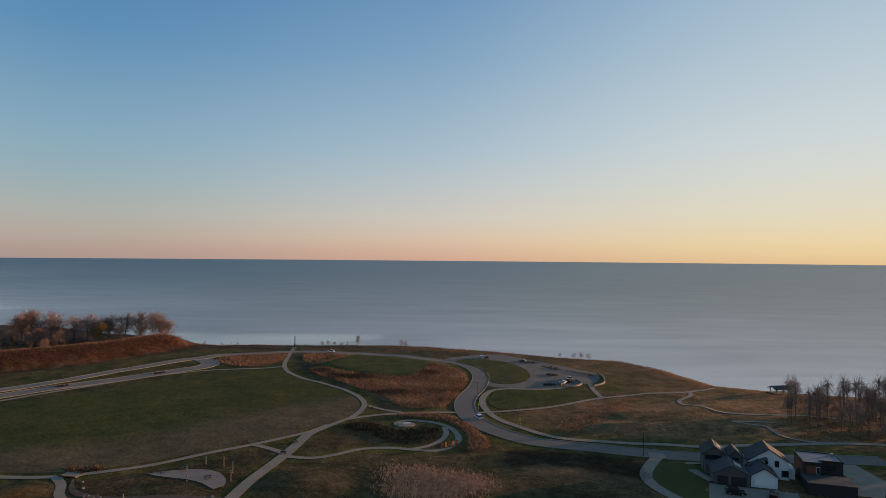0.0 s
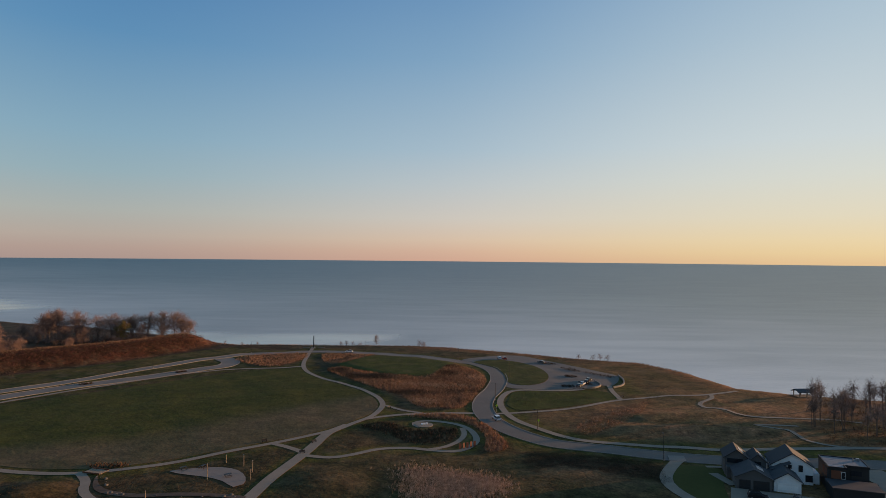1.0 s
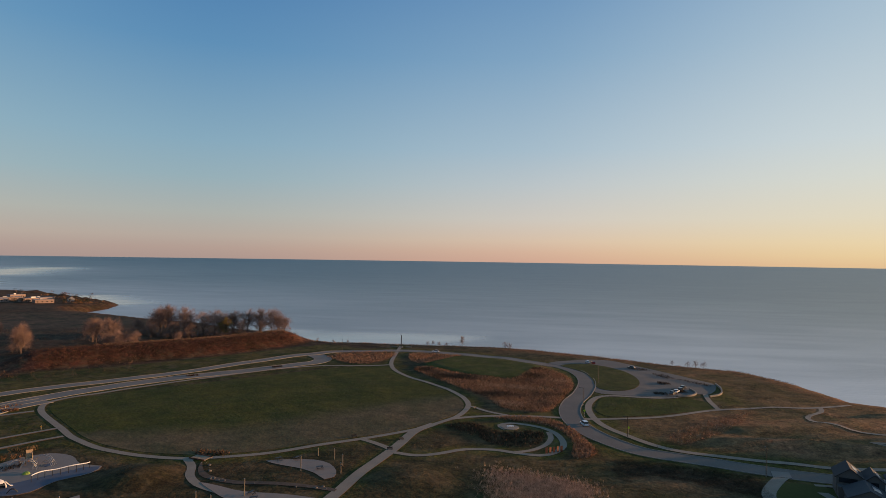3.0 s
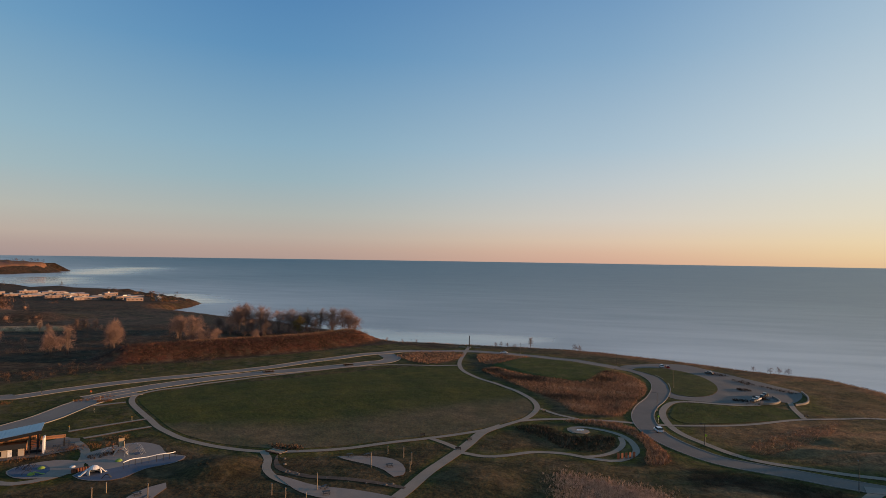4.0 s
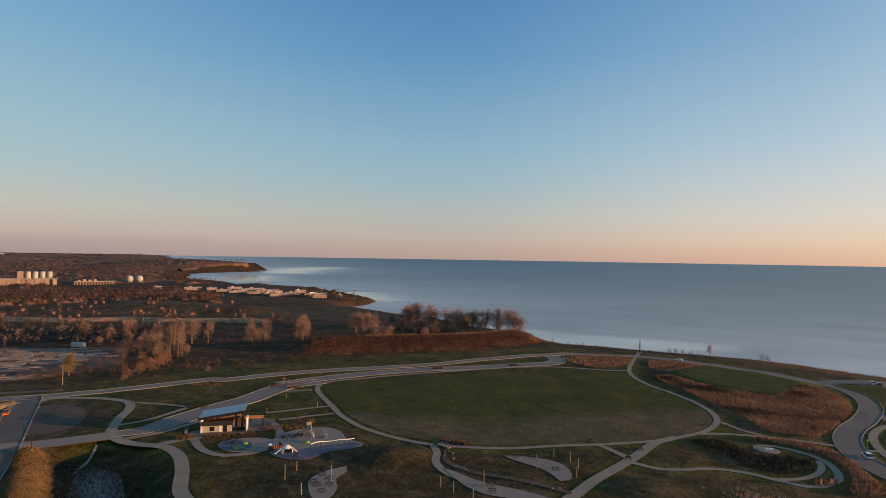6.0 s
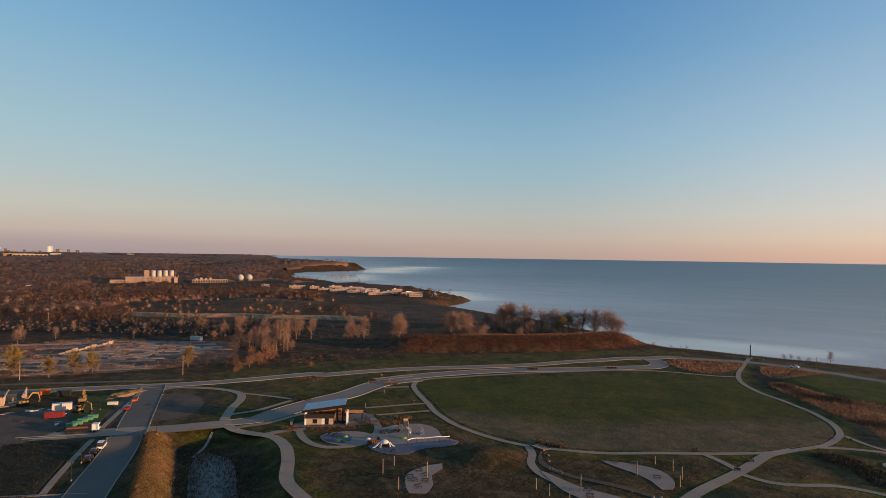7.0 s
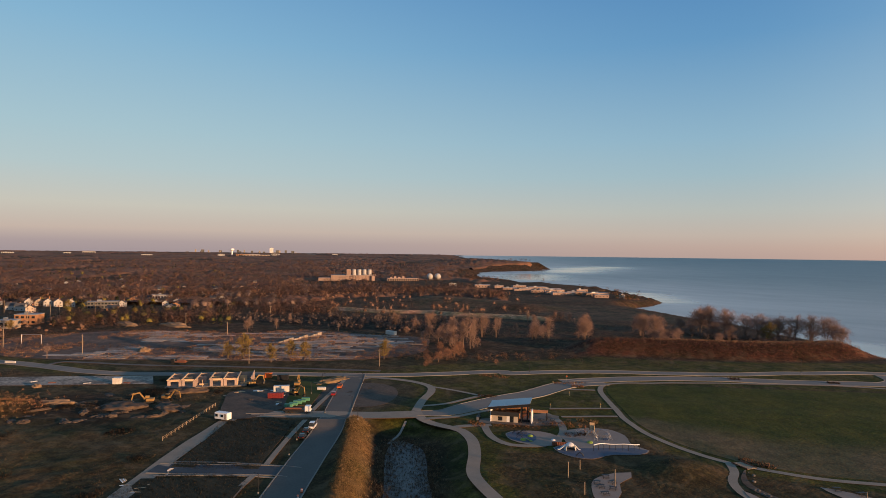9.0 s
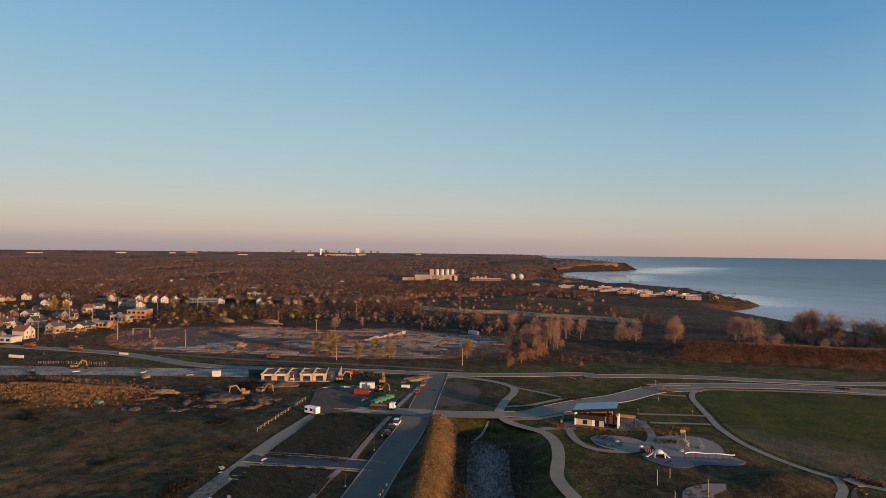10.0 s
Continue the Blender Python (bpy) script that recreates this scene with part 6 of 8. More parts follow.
# the grove by the ravine
r3 = random.Random(3)
for i in range(150):
    x, y = r3.uniform(118, 215), r3.uniform(196, 262)
    if x + 0.6 * y < 262 or (x < 140 and y < 206):
        continue
    if x < 0.555 * y:
        continue
    tree(KINDS[r3.choice((3, 4, 3, 4))], x, y, r3.uniform(10.5, 15), "tall bare grey tree in a ravine grove", "ravine grove", 0.85)
grove = np.stack([rs1.uniform(118, 215, 1300), rs1.uniform(205, 272, 1300)], -1)
grove = grove[(grove[:, 0] > 0.58 * grove[:, 1])]
scatter("grove_undergrowth", "russet undergrowth below the grove", "undergrowth", grove[:1000], 0.9, 2.0, RUSSET + DARK[:1] + [(0.15, 0.075, 0.042), (0.20, 0.11, 0.065)], 14, seed=41, thin=0.6, low=0.0)
# shrubs on the bluff's edge
for x, y, h_ in ((-58, 424, 5.5), (-78, 421, 2.6), (-82, 422, 2.4), (-74, 423, 2.4), (-69, 424, 2.2), (-28, 424, 3.6), (-25, 425, 3.4), (84, 373, 3.2), (88, 371, 3), (80, 374, 2.6), (72, 377, 2.4), (-150, 420, 2), (-140, 422, 2.2), (-165, 428, 2.6)):
    tree(SHRUB if h_ < 5 else KINDS[2], x, y, h_ * 1.5, "small bare shrub on the bluff's edge", "bluff shrubs", 1.0, "shrub", "shrub")


# ---- the lookout post, lamps, signs ----
post = thing("lookout_post", "tall slender dark post on the bluff at the path's end", "post", -96.5, 404)
part("shaft", tube((0, 0, 0), (0, 0, 8.2), 0.42, 0.34, n=4), M["metal_dark"], post)
part("base", tube((0, 0, 0), (0, 0, 0.5), 1.3, 1.2, n=8), M["kerb"], post, "round concrete base")
for s in (-1, 1):
    ob = thing("seat_wall", "low pale concrete seat wall beside the post", "wall", -96.5 + s * 5, 405, group="seat walls")
    part("wall_top", box(-2.2, 2.2, -0.3, 0.3, 0.4, 0.55, bevel=0.03), M["kerb"], ob)
    part("wall_body", box(-2.1, 2.1, -0.25, 0.25, -0.1, 0.398), M["concrete"], ob)


def street_lamp(x, y, h_, turn, arm=1.4):
    ob = thing("street_lamp", "dark slender street lamp beside the road", "street lamp", x, y, turn, group="street lamps")
    part("pole", tube((0, 0, 0), (0, 0, h_), 0.11, 0.07), M["metal_dark"], ob)
    part("foot", tube((0, 0, -0.1), (0, 0, 0.5), 0.25, 0.22, n=8), M["kerb"], ob, "concrete foot")
    part("arm", tube((0, 0, h_ - 0.1), (arm, 0, h_ + 0.1), 0.05, 0.04), M["metal_dark"], ob)
    part("head", box(arm - 0.3, arm + 0.45, -0.16, 0.16, h_ + 0.02, h_ + 0.14, bevel=0.03), M["metal_dark"], ob)
    return ob


for x, y, h_, a in ((15.2, 263, 7.2, 180), (27.4, 218, 7.2, 200), (61.4, 187.5, 7.8, 80), (25.2, 313, 8.5, 180), (-1, 366, 7, 270), (-60, 391, 7, 270), (-195, 92, 5, 200), (-152, 45, 5, 200), (-176, 61, 5, 200), (-215, 99, 5, 200), (-254, 122, 5, 200), (-215, 88, 5, 20), (-189, 68, 5, 20),
                    (-262, 106, 5, 20), (-247, 95, 5, 20), (-164, 325, 7, 300), (-235, 205, 7, 320), (-130, 381, 7, 300)):
    street_lamp(x, y, h_, a)


def road_sign(x, y, turn, mat, label, h_=2.4, w=0.75):
    ob = thing("road_sign", label, "road sign", x, y, turn, group="road signs")
    part("pole", tube((0, 0, -0.1), (0, 0, h_ + 0.4), 0.04), M["metal_grey"], ob)
    bm = bmesh.new()
    bmesh.ops.create_circle(bm, cap_ends=True, segments=4, radius=w * 0.7, matrix=Matrix.Translation((0, -0.06, h_)) @ Euler((radians(90), 0, 0)).to_matrix().to_4x4())
    bmesh.ops.solidify(bm, geom=list(bm.faces), thickness=0.03)
    part("plate", bm, mat, ob)


LIME_SIGN = "fluorescent yellow-green crossing sign on a pole"
for x, y in ((14.6, 243.5), (28.2, 221.8)):
    road_sign(x, y, 10, M["sign_lime"], LIME_SIGN)
for x, y in ((-208.5, 196), (-203, 204), (-189, 187), (-168, 183), (-178, 166)):
    road_sign(x, y, 40, M["yellow"], "small yellow sign on a post by the car park", 1.4, 0.3)
road_sign(-212, 208, 40, M["orange"], "orange-red sign on a post at the junction", 2.2, 0.7)


# ---- vehicles ----
def vehicle(name, label, x, y, turn, paint, kind="car", category="car", group=""):
    ob = thing(name, label, category, x, y, turn, ground(x, y) + 0.12, group)
    L_, W_, H_ = {"car": (4.5, 1.8, 1.5), "suv": (4.8, 1.95, 1.75), "van": (5.4, 2.0, 2.1), "pickup": (5.6, 2.0, 1.85)}[kind]
    wheel_r = 0.34
    body = [(-L_ / 2, 0.35), (L_ / 2, 0.35), (L_ / 2, 0.75), (L_ / 2 - 0.15, 0.9), (L_ * 0.24, 1.0), (-L_ * 0.42, 1.02), (-L_ / 2, 0.92)]
    bm = prism(body, -W_ / 2, W_ / 2)
    bmesh.ops.bevel(bm, geom=list(bm.edges), offset=0.07, segments=2, affect="EDGES")
    part("body", bm, paint, ob)
    back = {"car": -0.36, "suv": -0.46, "van": -0.47, "pickup": -0.08}[kind]
    top = [(L_ * 0.25, 0.98), (L_ * 0.1, H_ - 0.05), (L_ * 0.04, H_), (L_ * (back + 0.08), H_), (L_ * (back + 0.03), H_ - 0.08), (L_ * back, 0.98)]
    bm = prism(top, -W_ / 2 + 0.12, W_ / 2 - 0.12)
    bmesh.ops.bevel(bm, geom=list(bm.edges), offset=0.06, segments=1, affect="EDGES")
    part("cabin", bm, M["glass"], ob, "dark glazed cabin")
    part("roof_panel", box(L_ * (back + 0.06), L_ * 0.07, -W_ / 2 + 0.16, W_ / 2 - 0.16, H_ - 0.03, H_ + 0.03, bevel=0.02), paint, ob)
    for sx in (-1, 1):
        for sy in (-1, 1):
            wh = part("wheel", tube((sx * L_ * 0.31, sy * (W_ / 2 - 0.22), wheel_r), (sx * L_ * 0.31, sy * (W_ / 2 + 0.01), wheel_r), wheel_r, n=12), M["tyre"], ob)
            part("rim", tube((sx * L_ * 0.31, sy * (W_ / 2 - 0.05), wheel_r), (sx * L_ * 0.31, sy * (W_ / 2 + 0.03), wheel_r), 0.2, n=10), M["metal_grey"], wh)
    for sy in (-1, 1):
        part("headlight", box(L_ / 2 - 0.1, L_ / 2 + 0.02, sy * W_ * 0.36 - 0.17, sy * W_ * 0.36 + 0.17, 0.66, 0.8), M["paint_white"], ob)
        part("tail_light", box(-L_ / 2 - 0.02, -L_ / 2 + 0.1, sy * W_ * 0.4 - 0.1, sy * W_ * 0.4 + 0.1, 0.68, 0.92), M["lamp_red"], ob)
    return ob


vehicle("car", "white estate car driving on the curving park road", 13.8, 231.0, 107, M["car_white"], "suv")
vehicle("car", "white car driving along the shore road", -70, 387.8, 173, M["car_white"])
vehicle("car", "white car parked at the car park's far kerb", 23.7, 371.4, 100, M["car_white"])
vehicle("car", "red car parked at the car park's far kerb", 26.6, 370.2, 100, M["car_red"])
for i, (x, y, a, p_) in enumerate(((61.8, 302.7, 60, "car_black"), (58.8, 297.2, 60, "car_white"), (63.8, 307.5, 60, "car_black"), (56.5, 293.5, 60, "car_grey"), (47, 359, 140, "car_grey"))):
    vehicle("car", {"car_black": "black", "car_white": "white", "car_grey": "grey"}[p_] + " car parked in the rounded car park", x, y, a, M[p_], group="cars in the car park")
vehicle("suv", "black off-road car parked before the grey garage", 75.5, 158.4, -18, M["car_black"], "suv")
vehicle("suv", "dark car parked before the white garage", 84.6, 157.2, 60, M["car_black"], "suv")
vehicle("van", "white van parked on the residential street", -199.0, 77.2, 147, M["car_white"], "van", "van")
vehicle("car", "black car parked on the residential street", -195.2, 73.6, 147, M["car_black"], group="cars on the street")
vehicle("car", "black car parked on the residential street", -190.0, 70.2, 147, M["car_black"], group="cars on the street")
vehicle("pickup", "orange and white pickup truck on the street", -252.0, 110, 150, M["orange"], "pickup", "pickup truck")
vehicle("car", "dark red car parked on the street", -239.9, 102, 150, M["car_red"])
vehicle("car", "black car beside the new slab", -345, -50, 60, M["car_black"])


# ---- benches, tables, poles, boulders ----
def picnic_table(x, y, turn):
    ob = thing("picnic_table", "dark metal picnic table on a paved pad", "picnic table", x, y, turn, ground(x, y) + 0.2, "picnic tables")
    part("tabletop", box(-0.95, 0.95, -0.38, 0.38, 0.72, 0.77, bevel=0.01), M["metal_dark"], ob)
    for s in (-1, 1):
        part("bench", box(-0.95, 0.95, s * 0.78 - 0.15, s * 0.78 + 0.15, 0.42, 0.46, bevel=0.01), M["metal_dark"], ob)
        part("leg", prism([(-0.85, 0.0), (-0.77, 0.0), (-0.25, 0.72), (-0.33, 0.72)], s * 0.7 - 0.04, s * 0.7 + 0.04, axis="x"), M["metal_dark"], ob)
        part("leg", prism([(0.85, 0.0), (0.77, 0.0), (0.25, 0.72), (0.33, 0.72)], s * 0.7 - 0.04, s * 0.7 + 0.04, axis="x"), M["metal_dark"], ob)


for i, (x, y) in enumerate(((-62.8, 166.5), (-77.3, 171.2), (-72.3, 173), (-72.6, 145.2), (-70.4, 142), (-112.8, 121.8), (-110.4, 120.6), (-110.9, 125.6), (-107.9, 122.4), (-114.5, 127), (-106.5, 118))):
    picnic_table(x, y, 35 + 17 * (i % 4))


def bench(x, y, turn):
    ob = thing("bench", "dark slatted bench beside the path", "bench", x, y, turn, ground(x, y) + 0.05, "benches")
    part("seat", box(-0.9, 0.9, -0.22, 0.22, 0.42, 0.47, bevel=0.01), M["metal_dark"], ob)
    part("backrest", box(-0.9, 0.9, 0.2, 0.26, 0.5, 0.88, bevel=0.01), M["metal_dark"], ob)
    for s in (-0.7, 0.7):
        part("leg", box(s - 0.04, s + 0.04, -0.2, 0.24, 0, 0.42), M["metal_dark"], ob)


for x, y, a in ((-47, 199, 45), (-48, 188, 30), (-28, 246, 60), (-63, 198.5, 40), (71, 272, 30), (-160, 158, 60), (-172, 150, 60)):
    bench(x, y, a)


def wood_pole(x, y, h_):
    ob = thing("wooden_pole", "pale slender timber pole set in the grass", "pole", x, y, 0, group="timber poles")
    part("shaft", tube((0, 0, -0.2), (0, 0, h_), 0.14, 0.11, n=8), M["wood"], ob)
    part("cap", tube((0, 0, h_), (0, 0, h_ + 0.06), 0.13, 0.06, n=8), M["metal_grey"], ob, "small metal cap")


for x, y, h_ in ((-67.7, 164.6, 4.2), (-67.6, 177.6, 2.4), (-61.7, 175.5, 3.2), (-57.5, 170.6, 3.3), (-56, 164.7, 3), (-74, 144.1, 4.4), (-83.3, 137.7, 2.8), (-78.4, 136, 2.9), (-72, 134.5, 3), (-120.2, 118.8, 4.2), (-122.9, 125.9, 2.6), (-109.5, 113.9, 3.0), (-108.8, 124.1, 4.8)):
    wood_pole(x, y, h_)


def boulder(x, y, s, seed):
    r = random.Random(seed)
    bm = bmesh.new()
    bmesh.ops.create_icosphere(bm, subdivisions=2, radius=s)
    for v in bm.verts:
        v.co *= 1 + 0.35 * noise.noise(v.co * 1.4 / s + Vector((seed, 0, 0)))
        v.co.z = v.co.z * 0.65 + s * 0.25
    ob = part("boulder", bm, M["boulder"], None)
    ob.matrix_world = pose(x, y, ground(x, y), 0, 0, r.uniform(0, 360))
    return tagged(ob, "rough grey field boulder along a dry creek", "boulder", "boulders")


r4 = random.Random(8)
creek = spline([(-98, 166), (-94.4, 161.4), (-90, 155), (-81, 152.5), (-71.5, 153.5), (-65.8, 153), (-59.4, 153.4), (-52.8, 152)], 1.1)
for i, (x, y) in enumerate(creek):
    if r4.random() < 0.5:
        boulder(x + r4.uniform(-1.3, 1.3), y + r4.uniform(-1.3, 1.3), r4.choice((0.15, 0.18, 0.22, 0.3, 0.5)), i)
patch("creek_bed", [(-98.5, 166), (-95.5, 161), (-90.5, 156), (-81, 153.6), (-71, 154.6), (-59, 154.4), (-53, 153), (-53, 151.4), (-60, 152.4), (-71.5, 152.4), (-81, 151.4), (-91, 153.8), (-96, 159.5)], M["mud"], "dark stony bed of a dry creek", "creek", lift=-0.02)
footbridge = thing("footbridge", "short timber footbridge over the dry creek", "footbridge", -100.5, 168.2, -12)
for i in range(14):
    part("plank", box(-2.6 + i * 0.4, -2.24 + i * 0.4, -1.7, 1.7, 0.22, 0.3), M["wood"], footbridge)
for s in (-1, 1):
    part("rail", box(-2.7, 2.9, s * 1.75 - 0.06, s * 1.75 + 0.06, 0.3, 0.55), M["rust"], footbridge)
pile = points_by([(-104, 173), (-99, 174), (-96, 173)], 260, 1.2, 51)
scatter("brush_pile", "rust-brown pile of cut brush beside the lawn path", "brush pile", pile[:150], 0.6, 1.0, RUSSET + DARK + DARK, 8, seed=51, lean=1.3, thin=0.8)

patch("paved_pad", STUMP_PAD, M["rubber_tan"], "widened grey paved stretch of path with picnic tables", "paving", lift=0.02)
# rusted steel screens and the seat at the spiral's heart
for i in range(5):
    u = i / 4
    ob = thing("steel_screen", "tall rusted steel screen panel beside a spiral path", "screen", 0.3 + 4.6 * u, 194.4 + 3.0 * u, 33 + (10 if i % 2 else -6), group="steel screens")
    part("panel", box(-0.42, 0.42, -0.04, 0.04, 0.15, 1.9, bevel=0.01), M["rust"], ob)
    for s in (-0.38, 0.38):
        part("foot", box(s - 0.04, s + 0.04, -0.06, 0.06, -0.1, 0.3), M["rust"], ob)
ob = thing("stone_seat", "pale stone blocks on a round pad", "stone seat", -12.6, 222.2, 20)
part("pad", tube((0, 0, -0.1), (0, 0, 0.16), 3.2, 3.2, n=24), M["concrete"], ob)
for i in range(3):
    part("block", box(-1.2 + i * 0.9, -0.45 + i * 0.9, -0.3 + 0.15 * i, 0.35 + 0.15 * i, 0.16, 0.65, bevel=0.05), M["paint_white"], ob)
# planting beds in the car parks
lot_beds = (((44, 364), (50, 361), (56, 353), (49, 355), DARK), ((55, 346), (60, 343), (65, 332), (59, 335), DARK), ((54, 321), (59, 321), (60, 317), (54, 316), DARK), ((48, 295), (54, 294.5), (54, 291.5), (48, 291.5), DARK), ((57.5, 303), (60, 304), (64, 298.5), (61.5, 297), DARK), ((65, 332), (70, 329), (79.5, 318), (77, 315), DARK))
park_beds = (((-211, 199), (-204, 212), (-202, 211), (-209, 197), RUSSET), ((-203, 202), (-199, 206), (-197, 204), (-201, 200), RUSSET), ((-209, 154), (-204, 160), (-202, 158), (-207, 152), DARK), ((-176, 280), (-172, 284), (-170, 282), (-174, 278), DARK), ((-146, 313), (-142, 317), (-141, 315), (-145, 311), DARK),
        ((-243, 182), (-232, 190), (-230, 186), (-241, 178), RUSSET), ((-170, 131), (-163, 137), (-155, 150), (-160, 152), RUSSET), ((-162, 152), (-152, 160), (-150, 156), (-160, 148), RUSSET), ((-150, 146), (-146, 153), (-144, 150), (-147, 144), DARK), ((-160, 162), (-154, 167), (-152, 164), (-158, 160), STRAW),
        ((-178, 128), (-172, 130), (-170, 127), (-176, 125), RUSSET))
for i, (a, b, c, d, tone) in enumerate(lot_beds + park_beds):
    q = points_in([a, b, c, d], 90, 60 + i)
    scatter("planting_bed", "low bed of brown winter shrubs", "planting", q, 0.8, 1.0, [tuple(c_ * 0.6 for c_ in t_) for t_ in tone], 12, blade=0.07, seed=60 + i, thin=0.6, low=0.0)


# ---- buildings ----
def gable_roof(bm, x0, x1, y0, y1, eave, peak, along="y", over=0.4, thick=0.25):
    """Two sloped slabs meeting at a ridge; along: the ridge's way."""
    if along == "y":
        m, a, b, lo, hi = (x0 + x1) / 2, x0 - over, x1 + over, y0 - over, y1 + over
    else:
        m, a, b, lo, hi = (y0 + y1) / 2, y0 - over, y1 + over, x0 - over, x1 + over
    drop = over * (peak - eave) / (m - a - over)
    for e in (a, b):
        prism([(e, eave - drop), (m, peak), (m, peak + thick), (e, eave - drop + thick)], lo, hi, bm, along)
    return bm


def gable_walls(bm, x0, x1, y0, y1, eave, peak, along="y", z0=-0.3):
    if along == "y":
        return prism([(x0, z0), (x1, z0), (x1, eave), ((x0 + x1) / 2, peak - 0.02), (x0, eave)], y0, y1, bm, "y")
    return prism([(y0, z0), (y1, z0), (y1, eave), ((y0 + y1) / 2, peak - 0.02), (y0, eave)], x0, x1, bm, "x")


def window(ob, x, z, w, h_, y, wall_axis="y", sgn=-1, frame_mat=None, sill=True):
    """A window set in a wall that faces -y (sgn -1) or +y; or, wall_axis x, -x or +x."""
    f = frame_mat or M["paint_white"]
    if wall_axis == "y":
        fr = part("window", box(x - w / 2 - 0.08, x + w / 2 + 0.08, y + sgn * 0.05 - 0.03, y + sgn * 0.05 + 0.03, z - 0.08, z + h_ + 0.08), f, ob)
        part("pane", box(x - w / 2, x + w / 2, y + sgn * 0.09 - 0.02, y + sgn * 0.09 + 0.02, z, z + h_), M["glass"], fr)
    else:
        fr = part("window", box(y + sgn * 0.05 - 0.03, y + sgn * 0.05 + 0.03, x - w / 2 - 0.08, x + w / 2 + 0.08, z - 0.08, z + h_ + 0.08), f, ob)
        part("pane", box(y + sgn * 0.09 - 0.02, y + sgn * 0.09 + 0.02, x - w / 2, x + w / 2, z, z + h_), M["glass"], fr)


# the grey house
HT = -16
grey = thing("grey_house", "two-storey dark grey gabled house with twin garage", "house", 73.3, 166.2, HT)
part("garage_wall", gable_walls(None, 0, 8.8, 0, 8, 3.0, 5.2), M["siding_grey"], grey)
part("garage_roof", gable_roof(bmesh.new(), 0, 8.8, 0, 8, 3.0, 5.2), M["roof_dark"], grey)
for x0, x1 in ((0.9, 3.6), (4.3, 8.1)):
    d = part("garage_door", box(x0, x1, -0.06, 0.02, 0, 2.4), M["siding_black"], grey, "black panelled garage door")
    for i in range(3):
        part("door_panel", box(x0 + 0.1, x1 - 0.1, -0.09, -0.05, 0.1 + i * 0.78, 0.78 + i * 0.78), M["siding_black"], d)
part("main_wall", gable_walls(None, -1.4, 4.6, 10, 17, 5.0, 7.2), M["siding_grey"], grey)
part("main_roof", gable_roof(bmesh.new(), -1.4, 4.6, 10, 17, 5.0, 7.2), M["roof_dark"], grey)
part("side_wall", gable_walls(None, 4.7, 9.0, 9.5, 16, 4.7, 6.5), M["siding_grey"], grey)
part("side_roof", gable_roof(bmesh.new(), 4.7, 9.0, 9.5, 16, 4.7, 6.5), M["roof_dark"], grey)
part("link_wall", box(-1.2, 8, 7.9, 10.2, -0.3, 3.0), M["siding_grey"], grey)
window(grey, 1.2, 3.6, 4.0, 1.1, 10, frame_mat=M["metal_dark"])
window(grey, 0.4, 0.7, 2.2, 1.6, 10, frame_mat=M["metal_dark"])
window(grey, 6.9, 3.4, 1.5, 1.2, 9.5, frame_mat=M["metal_dark"])
for k, (xa, xb, e, p_, ya) in enumerate(((1.6, 5.0, 5.0, 7.2, 11.5), (6.85, 9.4, 4.7, 6.5, 11), (4.4, 9.2, 3.0, 5.2, 2.5))):
    # skylights on the slopes that face the sun
    s0, s1 = xa + (xb - xa) * 0.25, xa + (xb - xa) * 0.6
    zz = lambda x: p_ + 0.3 - (x - xa) * (p_ - e) / (xb - 0.4 - xa)
    part("skylight", prism([(s0, zz(s0)), (s1, zz(s1)), (s1, zz(s1) + 0.08), (s0, zz(s0) + 0.08)], ya, ya + 3.2), M["roof_metal"], grey, "glinting rooflight")
# the white house
white = thing("white_house", "two-storey white gabled house with dark roof and garage", "house", 73.3, 166.2, HT)
part("garage_wall", gable_walls(None, 9.2, 15.6, 0.6, 8.5, 3.0, 5.0), M["siding_bright"], white)
part("garage_roof", gable_roof(bmesh.new(), 9.2, 15.6, 0.6, 8.5, 3.0, 5.0), M["roof_dark"], white)
d = part("garage_door", box(10.1, 14.9, 0.5, 0.62, 0, 2.4), M["paint_white"], white, "white panelled garage door")
for i in range(4):
    part("door_panel", box(10.2, 14.8, 0.46, 0.51, 0.05 + i * 0.6, 0.6 + i * 0.6), M["paint_white"], d)
part("main_wall", gable_walls(None, 10.2, 20.2, 8.6, 17, 4.8, 8.0), M["siding_bright"], white)
part("main_roof", gable_roof(bmesh.new(), 10.2, 20.2, 8.6, 17, 4.8, 8.0), M["roof_dark"], white)
part("porch_roof", prism([(9.6, 3.6), (14.5, 5.8), (14.5, 6.0), (9.6, 3.8)], 6.5, 8.9), M["roof_dark"], white)
window(white, 17.2, 3.4, 0.9, 1.6, 8.6, frame_mat=M["metal_dark"])
window(white, 14.6, 4.0, 0.7, 0.9, 8.6, frame_mat=M["metal_dark"])
window(white, 19.2, 0.9, 1.6, 1.6, 8.6, frame_mat=M["metal_dark"])
part("side_wing", box(20.55, 22.0, 10, 16, -0.3, 2.8), M["siding_bright"], white)
